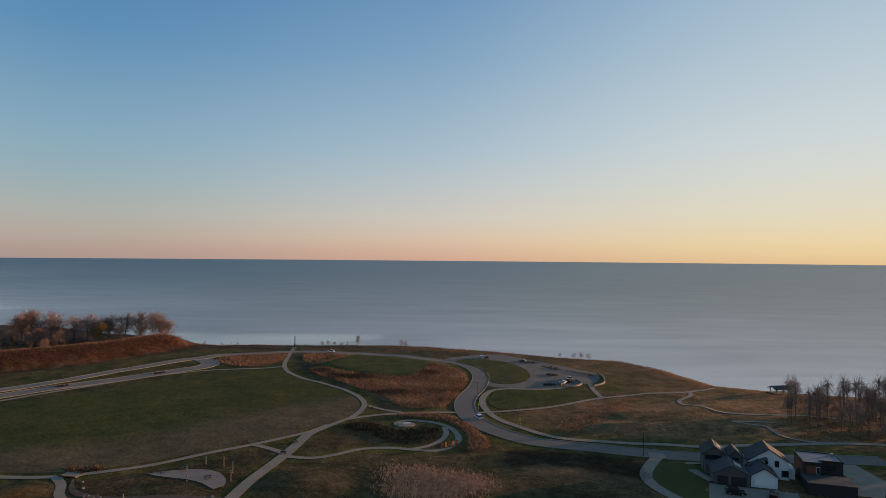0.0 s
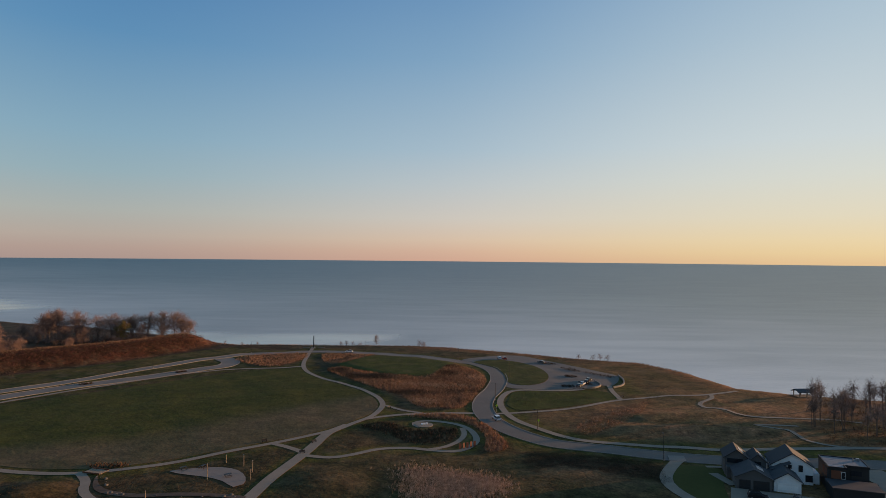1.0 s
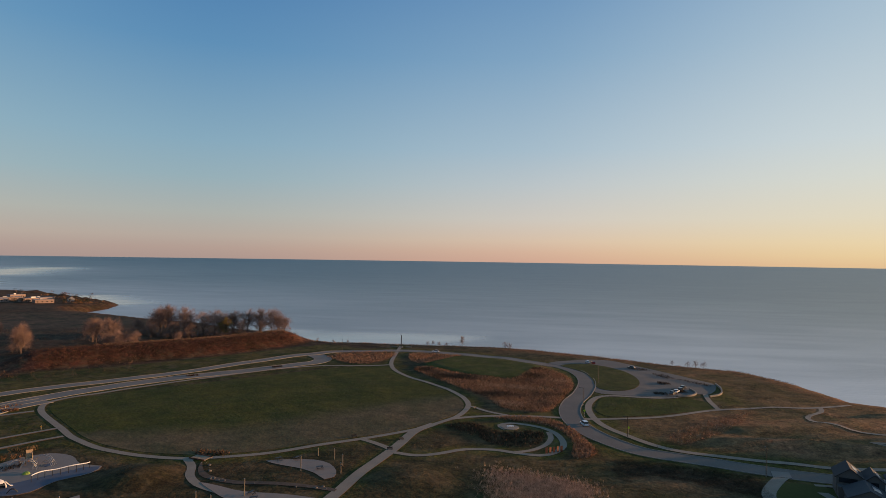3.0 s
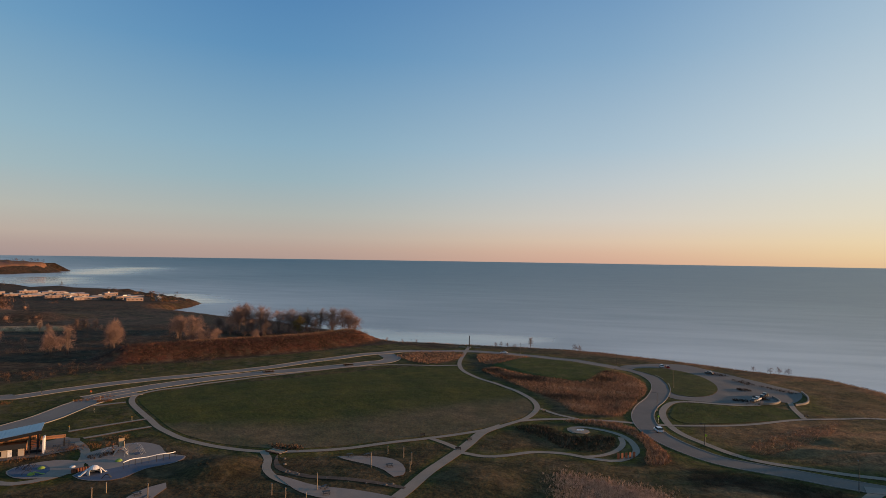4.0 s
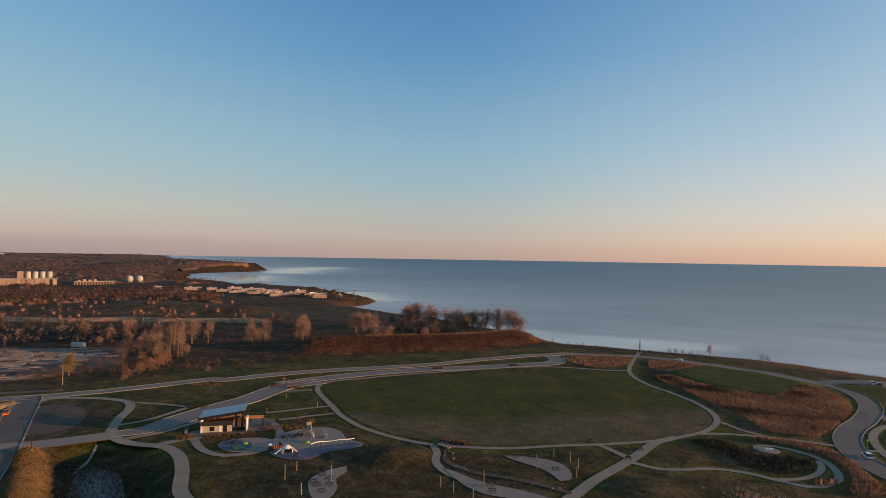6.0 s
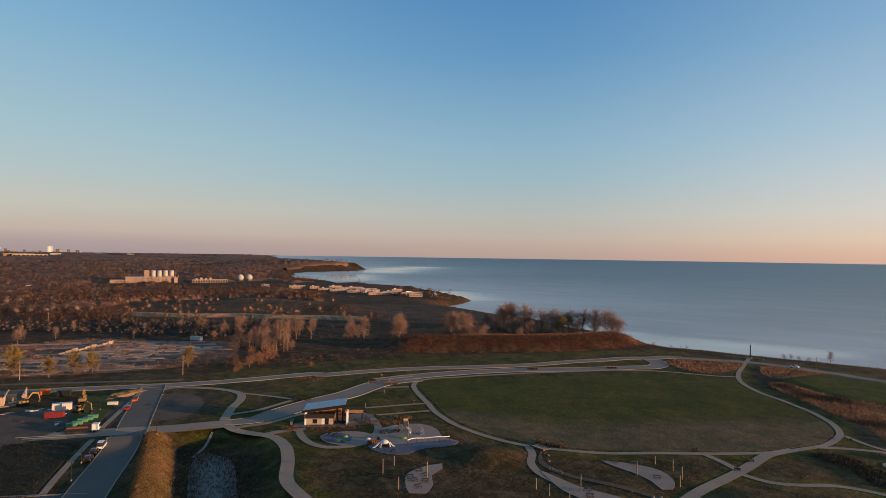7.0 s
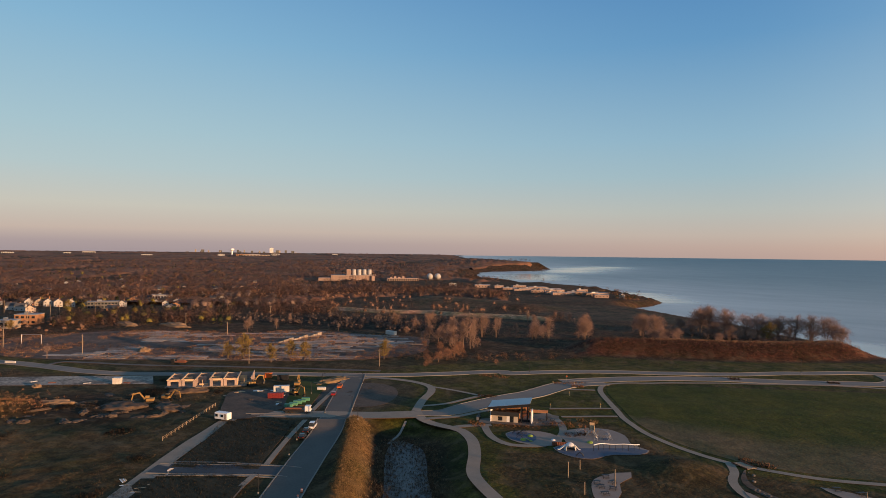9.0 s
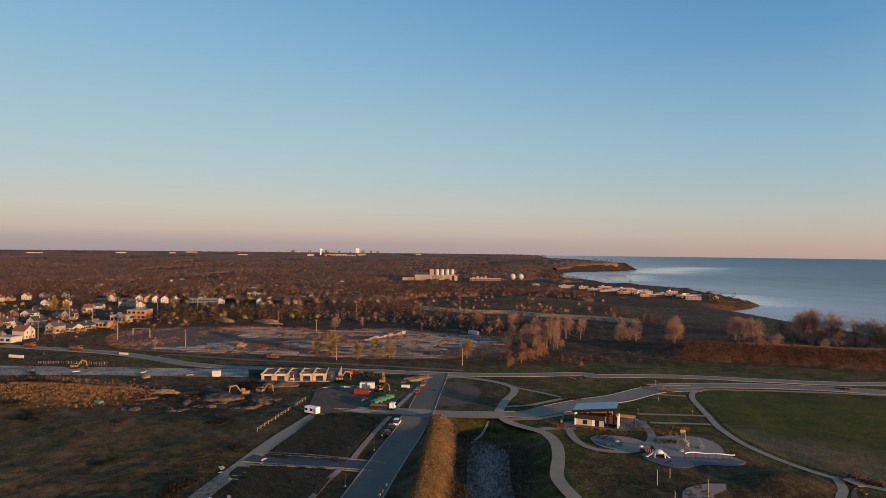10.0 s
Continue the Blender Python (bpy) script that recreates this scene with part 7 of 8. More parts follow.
# the black house
black = thing("black_house", "black flat-roofed modern house with timber panel", "house", 94.4, 158.8, -17)
part("lower_wall", box(0, 11, 0, 7, -0.3, 3.1), M["siding_black"], black)
part("lower_roof", box(-0.25, 11.25, -0.25, 7.2, 3.1, 3.35), M["roof_dark"], black)
part("upper_wall", box(0.5, 4.5, 7, 17, -0.3, 6.3), M["siding_black"], black)
part("upper_wall", box(4.52, 10.5, 9.5, 17, -0.3, 6.3), M["siding_black"], black)
part("upper_roof", box(0.7, 10.3, 9.6, 16.8, 6.1, 6.38), M["roof_flat"], black)
part("upper_roof", box(0.7, 4.4, 7.2, 9.5, 6.1, 6.38), M["roof_flat"], black)
for x0, x1, y0, y1 in ((0.4, 0.65, 6.9, 17.1), (0.4, 4.6, 6.75, 7.0), (4.55, 4.8, 6.8, 9.4), (4.6, 10.6, 9.25, 9.48), (10.35, 10.6, 9.5, 17.1), (0.4, 10.6, 17.0, 17.2)):
    part("parapet", box(x0, x1, y0, y1, 6.0, 6.6), M["metal_dark"], black)
part("timber_panel", box(0.4, 0.49, 8, 12, 3.5, 5.7), M["rust"], black, "brown timber wall panel")
part("timber_panel", box(1.2, 3.6, 6.9, 6.99, 3.5, 5.6), M["rust"], black, "brown timber wall panel")
window(black, 3.9, 3.6, 0.8, 1.7, 6.95, frame_mat=M["paint_white"])
window(black, 7.5, 4.0, 2.4, 1.2, 9.45, frame_mat=M["metal_dark"])
part("roof_vent", tube((8, 14, 6.38), (8, 14, 7.2), 0.18), M["metal_grey"], black)
part("roof_vent", box(9, 9.8, 15, 15.8, 6.38, 7.0), M["metal_grey"], black)
patch("driveway", [(72, 166), (92, 159.5), (87, 146), (66, 152)], M["concrete"], "pale concrete driveway before the garages", "driveway", curve=False)
patch("driveway", [(70.2, 178), (73, 178), (75, 168), (72.4, 167.5)], M["concrete"], "narrow concrete strip beside the house", "driveway", curve=False)
patch("lawn", [(62, 182), (76, 180), (71, 168), (66, 152), (60, 150), (57, 165)], M["lawn"], "small mown lawn beside the grey house", "lawn")
patch("driveway", [(64, 192), (69, 192), (68, 187), (63, 187)], M["kerb"], "pale concrete crossing slab at the road", "crossing", curve=False, lift=0.06)
ribbon("path", [(66, 188), (62, 182), (57, 172), (57, 162), (62, 150), (70, 138)], 3.4, M["concrete"], "pale concrete lane curving past the lawn", "path")
patch("driveway", [(112, 183), (122, 182), (121, 168), (112, 156), (106, 158), (113, 170)], M["concrete"], "broad concrete drive beside the black house", "driveway", curve=False)
ribbon("path", [(72, 182.5), (84, 182)], 1.6, M["concrete"], "short concrete walk along the road", "path")
for x, y in ((93, 170), (94, 166), (96, 160.2), (96.5, 157.5)):
    tree(GREY_SHRUB, x, y, 0.9, "small clipped shrub between the houses", "garden shrubs", 1.0, "shrub", "shrub")

# the shelter on the bluff
sh = thing("shelter", "small open timber shelter with gabled roof on the bluff", "shelter", 154.0, 281.0, 8)
part("roof", gable_roof(bmesh.new(), -4, 4, -2.3, 2.3, 2.1, 3.1, "x"), M["roof_dark"], sh)
for sx in (-3.4, 0, 3.4):
    for sy in (-2, 2):
        part("post", box(sx - 0.15, sx + 0.15, sy - 0.15, sy + 0.15, -0.2, 2.2), M["wood"], sh)
part("floor_slab", box(-4.2, 4.2, -2.8, 2.8, -0.2, 0.12), M["concrete"], sh)

# ---- the pavilion and the playground ----
pav = thing("pavilion", "park pavilion with white walls and a tilted metal roof", "pavilion", -174.6, 134.6, 44.0)
M["cream_wall"] = material("cream_render", (0.42, 0.36, 0.29), 0.85, dark=(0.33, 0.28, 0.22), scale=0.4, fine=3.0)
M["slat_timber"] = material("orange_slat_timber", (0.36, 0.17, 0.075), 0.75, dark=(0.25, 0.11, 0.05), scale=0.6, fine=5.0)
pav_z = lambda x: 4.9 + (x + 1.2) * 0.135        # underside of the tilted roof
part("end_wall", box(-0.42, -0.04, -0.5, 8.2, -0.3, 4.9), M["paint_white"], pav, "white slab wall at the end")
for x0, x1, z0, z1 in ((0, 2.3, -0.3, 3.0), (3.9, 5.2, -0.3, 3.0), (2.3, 3.9, -0.3, 0.5), (2.3, 3.9, 2.0, 3.0), (7.9, 9.4, -0.3, 3.0)):
    part("wall", box(x0, x1, 0, 0.3, z0, z1), M["cream_wall"], pav, "cream rendered wall")
part("counter_hatch", box(2.3, 3.9, 0.1, 0.16, 0.5, 2.0), M["glass"], pav, "dark serving hatch")
part("door_frame", box(5.2, 7.9, 0.18, 0.3, -0.2, 3.0), M["metal_dark"], pav)
for x0 in (5.35, 6.7):
    d_ = part("door", box(x0, x0 + 1.1, 0.1, 0.178, 0.0, 2.4), M["paint_white"] if x0 < 6 else M["glass"], pav)
    part("handle", box(x0 + 0.92, x0 + 0.98, 0.04, 0.1, 0.9, 1.3), M["metal_grey"], d_)
part("back_wall", box(0, 9.4, 7.7, 8.0, -0.3, 4.9), M["cream_wall"], pav)
part("side_wall", box(9.1, 9.4, 0.32, 7.68, -0.3, 3.0), M["slat_timber"], pav)
part("canopy", box(-0.04, 9.8, -1.1, 3.4, 3.02, 3.6), M["metal_dark"], pav, "black flat canopy over the front wall")
part("canopy_edge", box(-0.1, 9.9, -1.2, -1.1, 2.55, 4.0), M["siding_black"], pav)
for i in range(22):
    x = 0.9 + i * 0.5
    part("slat", box(x, x + 0.42, 3.4, 3.5, 3.62, pav_z(x) - 0.05), M["slat_timber"], pav)
part("clerestory", box(0.7, 11.9, 3.52, 7.6, 3.62, 4.85), M["slat_timber"], pav, "orange timber clerestory")
roof = part("roof", prism([(-1.2, 4.9), (13.6, 6.9), (13.6, 7.2), (-1.2, 5.2)], -0.4, 9.6), M["roof_metal"], pav, "blue-grey standing-seam metal roof")
for i in range(15):
    x = -1.0 + i
    z = pav_z(x) + 0.3
    part("seam", prism([(x, z), (x + 0.07, z + 0.01), (x + 0.07, z + 0.08), (x, z + 0.07)], -0.4, 9.6), M["roof_metal"], roof)
part("fascia", prism([(-1.35, 4.3), (13.75, 6.2), (13.75, 7.15), (-1.35, 5.1)], -0.58, -0.42), M["metal_dark"], pav)
part("fascia", box(-1.4, -1.22, -0.5, 9.6, 4.6, 5.15), M["metal_dark"], pav)
for x in (10.6, 12.6):
    for y in (0.3, 3.4, 7.6):
        part("column", box(x - 0.14, x + 0.14, y - 0.14, y + 0.14, -0.2, pav_z(x)), M["metal_dark"], pav)
for i in range(9):
    part("louvre", box(10.4, 12.8, 5.2, 5.32, 0.9 + i * 0.5, 1.15 + i * 0.5), M["rust"], pav)
part("fin_wall", box(14.0, 14.45, -0.6, 3.2, -0.2, 4.7), M["paint_white"], pav, "tall white fin wall")
part("bench_wall", box(9.8, 13.4, 2.0, 2.5, -0.1, 0.9), M["metal_dark"], pav)
part("trellis_beam", box(13.0, 19.5, 5.0, 5.35, 2.9, 3.4), M["slat_timber"], pav)
part("trellis_beam", box(13.0, 19.5, 7.0, 7.35, 2.9, 3.4), M["slat_timber"], pav)
part("trellis_post", box(19.0, 19.3, 5.0, 5.3, -0.2, 3.1), M["metal_dark"], pav)
part("trellis_post", box(19.0, 19.3, 7.0, 7.3, -0.2, 3.1), M["metal_dark"], pav)
patch("terrace", [(-179, 133), (-175.5, 129.5), (-163, 142), (-158, 151), (-167, 160), (-173, 158)], M["pavers"], "brown paved terrace round the pavilion", "terrace", curve=False, lift=-0.02)
for x, y, a in ((-165.5, 150, 20), (-163, 153, 40), (-161.5, 148.5, 10), (-166.5, 154.5, 70)):
    picnic_table(x, y, a)
for i, (x, y) in enumerate(((-178.5, 131.4), (-180, 132.6), (-181.2, 134))):
    ob = thing("utility_box", "dark metal cabinet beside the pavilion", "cabinet", x, y, 46, group="cabinets")
    part("body", box(-0.5, 0.5, -0.4, 0.4, 0, 1.3, bevel=0.03), M["metal_dark"], ob)
    part("door", box(-0.42, 0.42, -0.43, -0.4, 0.1, 1.2), M["metal_grey"], ob)

shell = thing("climbing_shell", "white domed climbing shell with a slide", "play structure", -136.6, 135.6, 60, group="play equipment")
bm = dome(1.9, 0.2, 1.15, half=True)
bmesh.ops.delete(bm, geom=[f for f in bm.faces if f.calc_center_median().y < -1.0 and f.calc_center_median().z < 1.5], context="FACES")
bmesh.ops.solidify(bm, geom=list(bm.faces), thickness=0.12)
part("shell", bm, M["net_white"], shell)
part("slide", prism([(-1.6, 1.7), (-1.2, 1.7), (-3.2, 0.25), (-3.8, 0.25), (-3.8, 0.4), (-3.3, 0.4)], -0.45, 0.45), M["net_white"], shell)
part("slide", prism([(1.6, 1.7), (1.2, 1.7), (2.6, 0.25), (3.1, 0.25), (3.1, 0.4), (2.7, 0.4)], -0.8, -0.1), M["net_white"], shell)
tower = thing("climbing_tower", "tan-roofed climbing tower with arched metal ladders", "play structure", -144.3, 153.2, 40, group="play equipment")
for sx in (-0.8, 0.8):
    for sy in (-0.8, 0.8):
        part("post", tube((sx, sy, 0), (sx, sy, 3.4), 0.07), M["metal_dark"], tower)
part("deck", box(-0.9, 0.9, -0.9, 0.9, 1.5, 1.6), M["wood"], tower)
part("panel", box(-0.8, 0.8, 0.78, 0.86, 1.6, 4.0), M["lumber"], tower, "pale tan panel")
part("panel", box(0.78, 0.86, -0.8, 0.8, 1.6, 3.2), M["lumber"], tower, "pale tan panel")
for k in range(4):
    y = -1.2 - k * 0.9
    part("arch", bent([(-1.9 + 0.38 * i, y, 0.2 + 2.0 * math.sin(math.pi * i / 10)) for i in range(11)], 0.06), M["metal_grey"], tower)
for s in (-0.35, 0.35):
    part("climber", bent([(-1.0 - 0.5 * i, s, 1.6 - 0.02 * i * i * 1.2) for i in range(8)], 0.05), M["metal_grey"], tower)
for k, (x0_, y0_, r_, a_) in enumerate(((-141.5, 155.5, 2.4, 20), (-146.5, 150.5, 2.0, 70), (-140.0, 150.8, 1.8, 130))):
    ob = thing("arch_climber", "pale grey metal arch ladder at the climbing tower", "play structure", x0_, y0_, a_, group="play equipment")
    for s_ in (-0.45, 0.45):
        part("arch", bent([(-r_ * math.cos(math.pi * j / 10), s_, r_ * 0.95 * math.sin(math.pi * j / 10)) for j in range(11)], 0.07), M["metal_grey"], ob)
    for j in range(1, 10):
        part("rung", tube((-r_ * math.cos(math.pi * j / 10), -0.45, r_ * 0.95 * math.sin(math.pi * j / 10)), (-r_ * math.cos(math.pi * j / 10), 0.45, r_ * 0.95 * math.sin(math.pi * j / 10)), 0.04), M["metal_grey"], ob)
ob = thing("timber_platform", "low timber play platform beside the climbing tower", "play structure", -147.2, 154.6, 35, group="play equipment")
for j in range(8):
    part("plank", box(-1.2 + 0.3 * j, -0.94 + 0.3 * j, -0.8, 0.8, 1.2, 1.28), M["wood"], ob)
for x_ in (-1.1, 1.1):
    for y_ in (-0.7, 0.7):
        part("post", tube((x_, y_, -0.1), (x_, y_, 2.1), 0.09), M["rust"], ob)
ring = thing("spinner_frame", "pale metal arched climbing frame", "play structure", -138.2, 153.4, 10, group="play equipment")
for k in range(4):
    part("arch", bent([(-1.6 + 0.4 * i, k * 0.7 - 1.0, 0.15 + 1.9 * math.sin(math.pi * i / 8)) for i in range(9)], 0.06), M["metal_grey"], ring)
part("platform", tube((0, 0, 0.1), (0, 0, 0.3), 1.2, 1.2, n=16), M["rubber_blue"], ring)
zip_ = thing("glide_rail", "long pale wavy rail on dark posts across the playground", "play structure", -132, 141, 65, group="play equipment")
run = [(i * 0.9, 0.9 * math.sin(i * 0.35), 1.9 + 0.15 * math.sin(i * 0.7)) for i in range(17)]
part("rail", bent(run, 0.13), M["paint_white"], zip_)
for i in range(0, 17, 2):
    part("post", tube((run[i][0], run[i][1], 0), run[i], 0.07), M["metal_dark"], zip_)
wall_ = thing("log_wall", "curved terracotta stacked climbing wall", "play structure", -141.0, 136.6, 55, group="play equipment")
for i in range(9):
    part("block", tube((-2.8 + i * 0.66, 0.25 * math.sin(i * 0.5), 0), (-2.8 + i * 0.66, 0.25 * math.sin(i * 0.5), 1.1), 0.36, 0.32, n=8), M["rust"], wall_)
for x, y, k in ((-151.5, 129.6, 0), (-153.5, 134.4, 1), (-138.3, 146, 1)):
    ob = thing("lime_climber", "lime-green plastic play climber on blue rubber", "play structure", x, y, 30 + 40 * k, group="play equipment")
    part("hump", dome(1.0, 0.0, 0.8, half=True), M["lime"], ob)
    if not k:
        part("slide", prism([(0.5, 0.9), (0.9, 0.9), (2.6, 0.2), (3.2, 0.2), (3.2, 0.3), (2.5, 0.36)], -0.3, 0.3), M["lime"], ob)
        part("frame", bent([(-2.6 + 0.35 * i, 0.6, 0.1 + 1.2 * math.sin(math.pi * i / 8)) for i in range(9)], 0.06), M["metal_dark"], ob)
ob = thing("arch_climber", "dark low arch for climbing on blue rubber", "play structure", -130.6, 133.8, 40, group="play equipment")
for k in range(3):
    part("arch", bent([(-1.2 + 0.3 * i, k * 0.3, 0.1 + 1.0 * math.sin(math.pi * i / 8)) for i in range(9)], 0.07), M["metal_dark"], ob)
ob = thing("play_dome", "small tan play dome on rubber", "play structure", -146.5, 138, 0, group="play equipment")
part("hump", dome(0.8, 0.05, 0.7, half=True), M["net_white"], ob)
for x, y in ((-155.6, 131.4), (-158.0, 131.5), (-157, 134)):
    ob = thing("rope_frame", "dark metal climbing frame on blue rubber", "play structure", x, y, 20, group="play equipment")
    for k in range(3):
        part("hoop", bent([(-1.0 + 0.25 * i, k * 0.6, 0.1 + 1.3 * math.sin(math.pi * i / 8)) for i in range(9)], 0.06), M["metal_dark"], ob)

# ---- the building site ----
row = thing("unfinished_row_house", "unfinished row of houses with pale walls and bare framing", "building", -288.4, 45.4, 69.3)
part("slab", box(-1, 36, -1, 17, -0.2, 0.12), M["concrete"], row)
for i in range(7):
    x = i * 5.8
    part("party_wall", box(x - 0.12, x + 0.12, 0.12 if i in (1, 2) else 2.5, 15, 0.12, 3.1), M["plaster"], row)
    part("top_plate", box(x - 0.22, x + 0.22, -0.2, 15.2, 3.1, 3.4), M["lumber"], row, "bare timber top plate")
    for k in range(4):
        part("stud", box(x - 0.1, x + 0.1, 0.3 + 0.62 * k, 0.42 + 0.62 * k, 0.12, 3.1), M["lumber"], row)
for i in range(6):
    x = i * 5.8
    if i in (2, 5):                      # bays left open to the front
        part("prop", box(x + 2.8, x + 3.0, 0.1, 0.3, 0.12, 3.0), M["lumber"], row)
        part("plank_pile", box(x + 1.0, x + 4.4, 3.0, 4.2, 0.12, 0.7, bevel=0.05), M["lumber"], row)
    else:
        part("front_wall", box(x + 0.12, x + 1.4, -0.12, 0.12, 0.12, 3.1), M["plaster"], row)
        part("front_wall", box(x + 4.7, x + 5.66, -0.12, 0.12, 0.12, 3.1), M["plaster"], row)
        part("header", box(x + 1.4, x + 4.7, -0.1, 0.1, 2.55, 3.1), M["lumber"], row)
        part("cross_beam", box(x + 0.12, x + 5.66, 0.2, 0.5, 3.1, 3.35), M["lumber"], row)
    part("inner_wall", box(x + 0.12, x + 3.4, 8.0, 8.2, 0.12, 2.9), M["lumber"] if i % 2 else M["plaster"], row)
    part("back_wall", box(x + 0.12, x + (5.66 if i % 2 else 3.9), 14.9, 15.1, 0.12, 3.1), M["plaster"], row)
part("end_wall", box(34.9, 35.15, -0.3, 15.2, 0.12, 3.9), M["plaster"], row)


def excavator(x, y, turn, label):
    ob = thing("excavator", label, "excavator", x, y, turn, group="excavators")
    for s in (-1, 1):
        tr = prism([(-1.9, 0.25), (-1.5, 0), (1.5, 0), (1.9, 0.25), (1.9, 0.6), (1.5, 0.85), (-1.5, 0.85), (-1.9, 0.6)], s * 1.1 - 0.3, s * 1.1 + 0.3)
        part("track", tr, M["tyre"], ob)
    part("body", box(-1.9, 0.9, -1.2, 1.2, 0.95, 2.0, bevel=0.12), M["yellow_dirty"], ob)
    cab = part("cab", box(0.0, 1.4, -1.2, -0.1, 1.1, 2.9, bevel=0.08), M["yellow_dirty"], ob)
    part("pane", box(0.1, 1.43, -1.23, -0.2, 1.9, 2.7), M["glass"], cab)
    boom = prism([(0.8, 1.4), (1.2, 1.3), (3.4, 4.0), (5.6, 3.6), (5.6, 4.0), (3.3, 4.6)], 0.1, 0.5)
    part("boom", boom, M["yellow_dirty"], ob)
    part("stick", prism([(5.3, 4.1), (5.7, 4.2), (6.3, 1.5), (6.0, 1.4)], 0.15, 0.45), M["yellow_dirty"], ob)
    part("bucket", prism([(6.5, 1.6), (5.8, 1.4), (5.2, 0.7), (5.5, 0.2), (6.2, 0.3), (6.0, 0.8)], -0.2, 0.8), M["metal_dark"], ob)


excavator(-266, 42, 40, "dusty yellow tracked excavator beside the spoil heaps")
excavator(-263.5, 35, 250, "dusty yellow tracked excavator beside the spoil heaps")
excavator(-248, 88, 20, "yellow tracked digger on the building yard")
excavator(-275, 78, 100, "orange-yellow digger beside the framed walls")
excavator(-354, -34, 60, "orange-red tracked digger on the concrete slab")
excavator(-263.4, 94.8, 150, "small orange digger on the grass by the yard")


def container(x, y, turn, size, mat, label, name="container", category="container"):
    L_, W_, H_ = size
    ob = thing(name, label, category, x, y, turn)
    part("body", box(-L_ / 2, L_ / 2, -W_ / 2, W_ / 2, 0.12, H_, bevel=0.04), mat, ob)
    for i in range(int(L_ / 0.6)):
        for s in (-1, 1):
            xx = -L_ / 2 + 0.3 + i * 0.6
            part("rib", box(xx - 0.08, xx + 0.08, s * W_ / 2 - 0.03, s * W_ / 2 + 0.05, 0.2, H_ - 0.1), mat, ob)
    for s in (-1, 1):
        part("skid", box(-L_ / 2 + 0.1, L_ / 2 - 0.1, s * W_ * 0.35 - 0.08, s * W_ * 0.35 + 0.08, -0.05, 0.12), M["metal_dark"], ob)
    return ob


container(-247, 79.8, 60, (6, 2.4, 2.2), M["red"], "dark red roll-off skip on the building yard", "skip", "skip")
container(-257, 85.5, 68, (6.4, 2.4, 2.6), M["dusty_white"], "white storage container on the building yard")
container(-288.4, 89.6, 60, (3.2, 2.0, 2.4), M["orange"], "orange site cabin box near the road", "site_box", "container")
container(-280.7, 94.0, 60, (5, 2.2, 2.4), M["metal_dark"], "dark grey storage container near the road")
container(-307.7, 28.0, 65, (3.4, 2.4, 2.8), M["dusty_white"], "small white site hut on the new slab", "site_hut", "hut")
container(-252.0, 101.5, 60, (3.6, 1.6, 1.3), M["dusty_white"], "white stack of wrapped panels in the yard", "panel_stack", "materials")
container(-272, -18, 30, (4, 1.6, 1.0), M["green_wrap"], "green-wrapped bundle lying in the grass", "wrapped_bundle", "materials")
container(-391, -14, 52, (6, 0.4, 1.2), M["dusty_white"], "long white board beside the road", "board", "board")
container(-400, -66, 50, (10, 0.4, 1.7), M["dusty_white"], "long pale board beside the road", "board", "board")
for i, (x, y) in enumerate(((-231.9, 82), (-233.4, 84.2), (-235, 86.4), (-236.4, 88.6), (-230.6, 79.6))):
    ob = thing("wrapped_pallet", "green-wrapped stack of timber on the yard", "materials", x, y, 60, group="wrapped stacks")
    part("wrap", box(-1.6, 1.6, -0.8, 0.8, 0.15, 1.2 + 0.2 * (i % 2), bevel=0.05), M["green_wrap"], ob)
    for s in (-1, 0, 1):
        part("bearer", box(s * 1.2 - 0.08, s * 1.2 + 0.08, -0.8, 0.8, 0, 0.15), M["lumber"], ob)

tr_ = thing("caravan", "white site trailer parked on the alley", "trailer", -223.9, 53.6, 35)
part("body", box(-2.8, 2.8, -1.15, 1.15, 0.6, 2.9, bevel=0.1), M["paint_white"], tr_)
for x in (-1.8, 0.6):
    window(tr_, x, 1.5, 1.0, 0.8, -1.15, frame_mat=M["metal_grey"])
part("door", box(1.6, 2.3, -1.2, -1.14, 0.75, 2.6), M["siding_tan"], tr_)
for s in (-1, 1):
    part("wheel", tube((0, s * 1.0, 0.38), (0, s * 1.2, 0.38), 0.38, n=12), M["tyre"], tr_)
part("drawbar", box(2.8, 4.0, -0.1, 0.1, 0.5, 0.65), M["metal_dark"], tr_)


def truck(x, y, turn, cab_mat, bed_mat, label, L_=8.0):
    ob = thing("truck", label, "truck", x, y, turn, ground(x, y) + 0.12, "trucks")
    cab = part("cab", box(L_ / 2 - 2.2, L_ / 2, -1.2, 1.2, 0.7, 2.8, bevel=0.15), cab_mat, ob)
    part("windscreen", box(L_ / 2 - 0.3, L_ / 2 + 0.02, -1.0, 1.0, 1.7, 2.5), M["glass"], cab)
    part("chassis", box(-L_ / 2, L_ / 2 - 0.3, -0.5, 0.5, 0.55, 0.85), M["metal_dark"], ob)
    part("bed", box(-L_ / 2, L_ / 2 - 2.4, -1.25, 1.25, 0.9, 1.5, bevel=0.04), bed_mat, ob)
    part("load", box(-L_ / 2 + 0.4, L_ / 2 - 3.4, -0.9, 0.9, 1.5, 2.0, bevel=0.12), M["rust"], ob)
    for xx in (-L_ * 0.38, -L_ * 0.24, L_ * 0.36):
        for s in (-1, 1):
            part("wheel", tube((xx, s * 0.9, 0.5), (xx, s * 1.22, 0.5), 0.5, n=12), M["tyre"], ob)


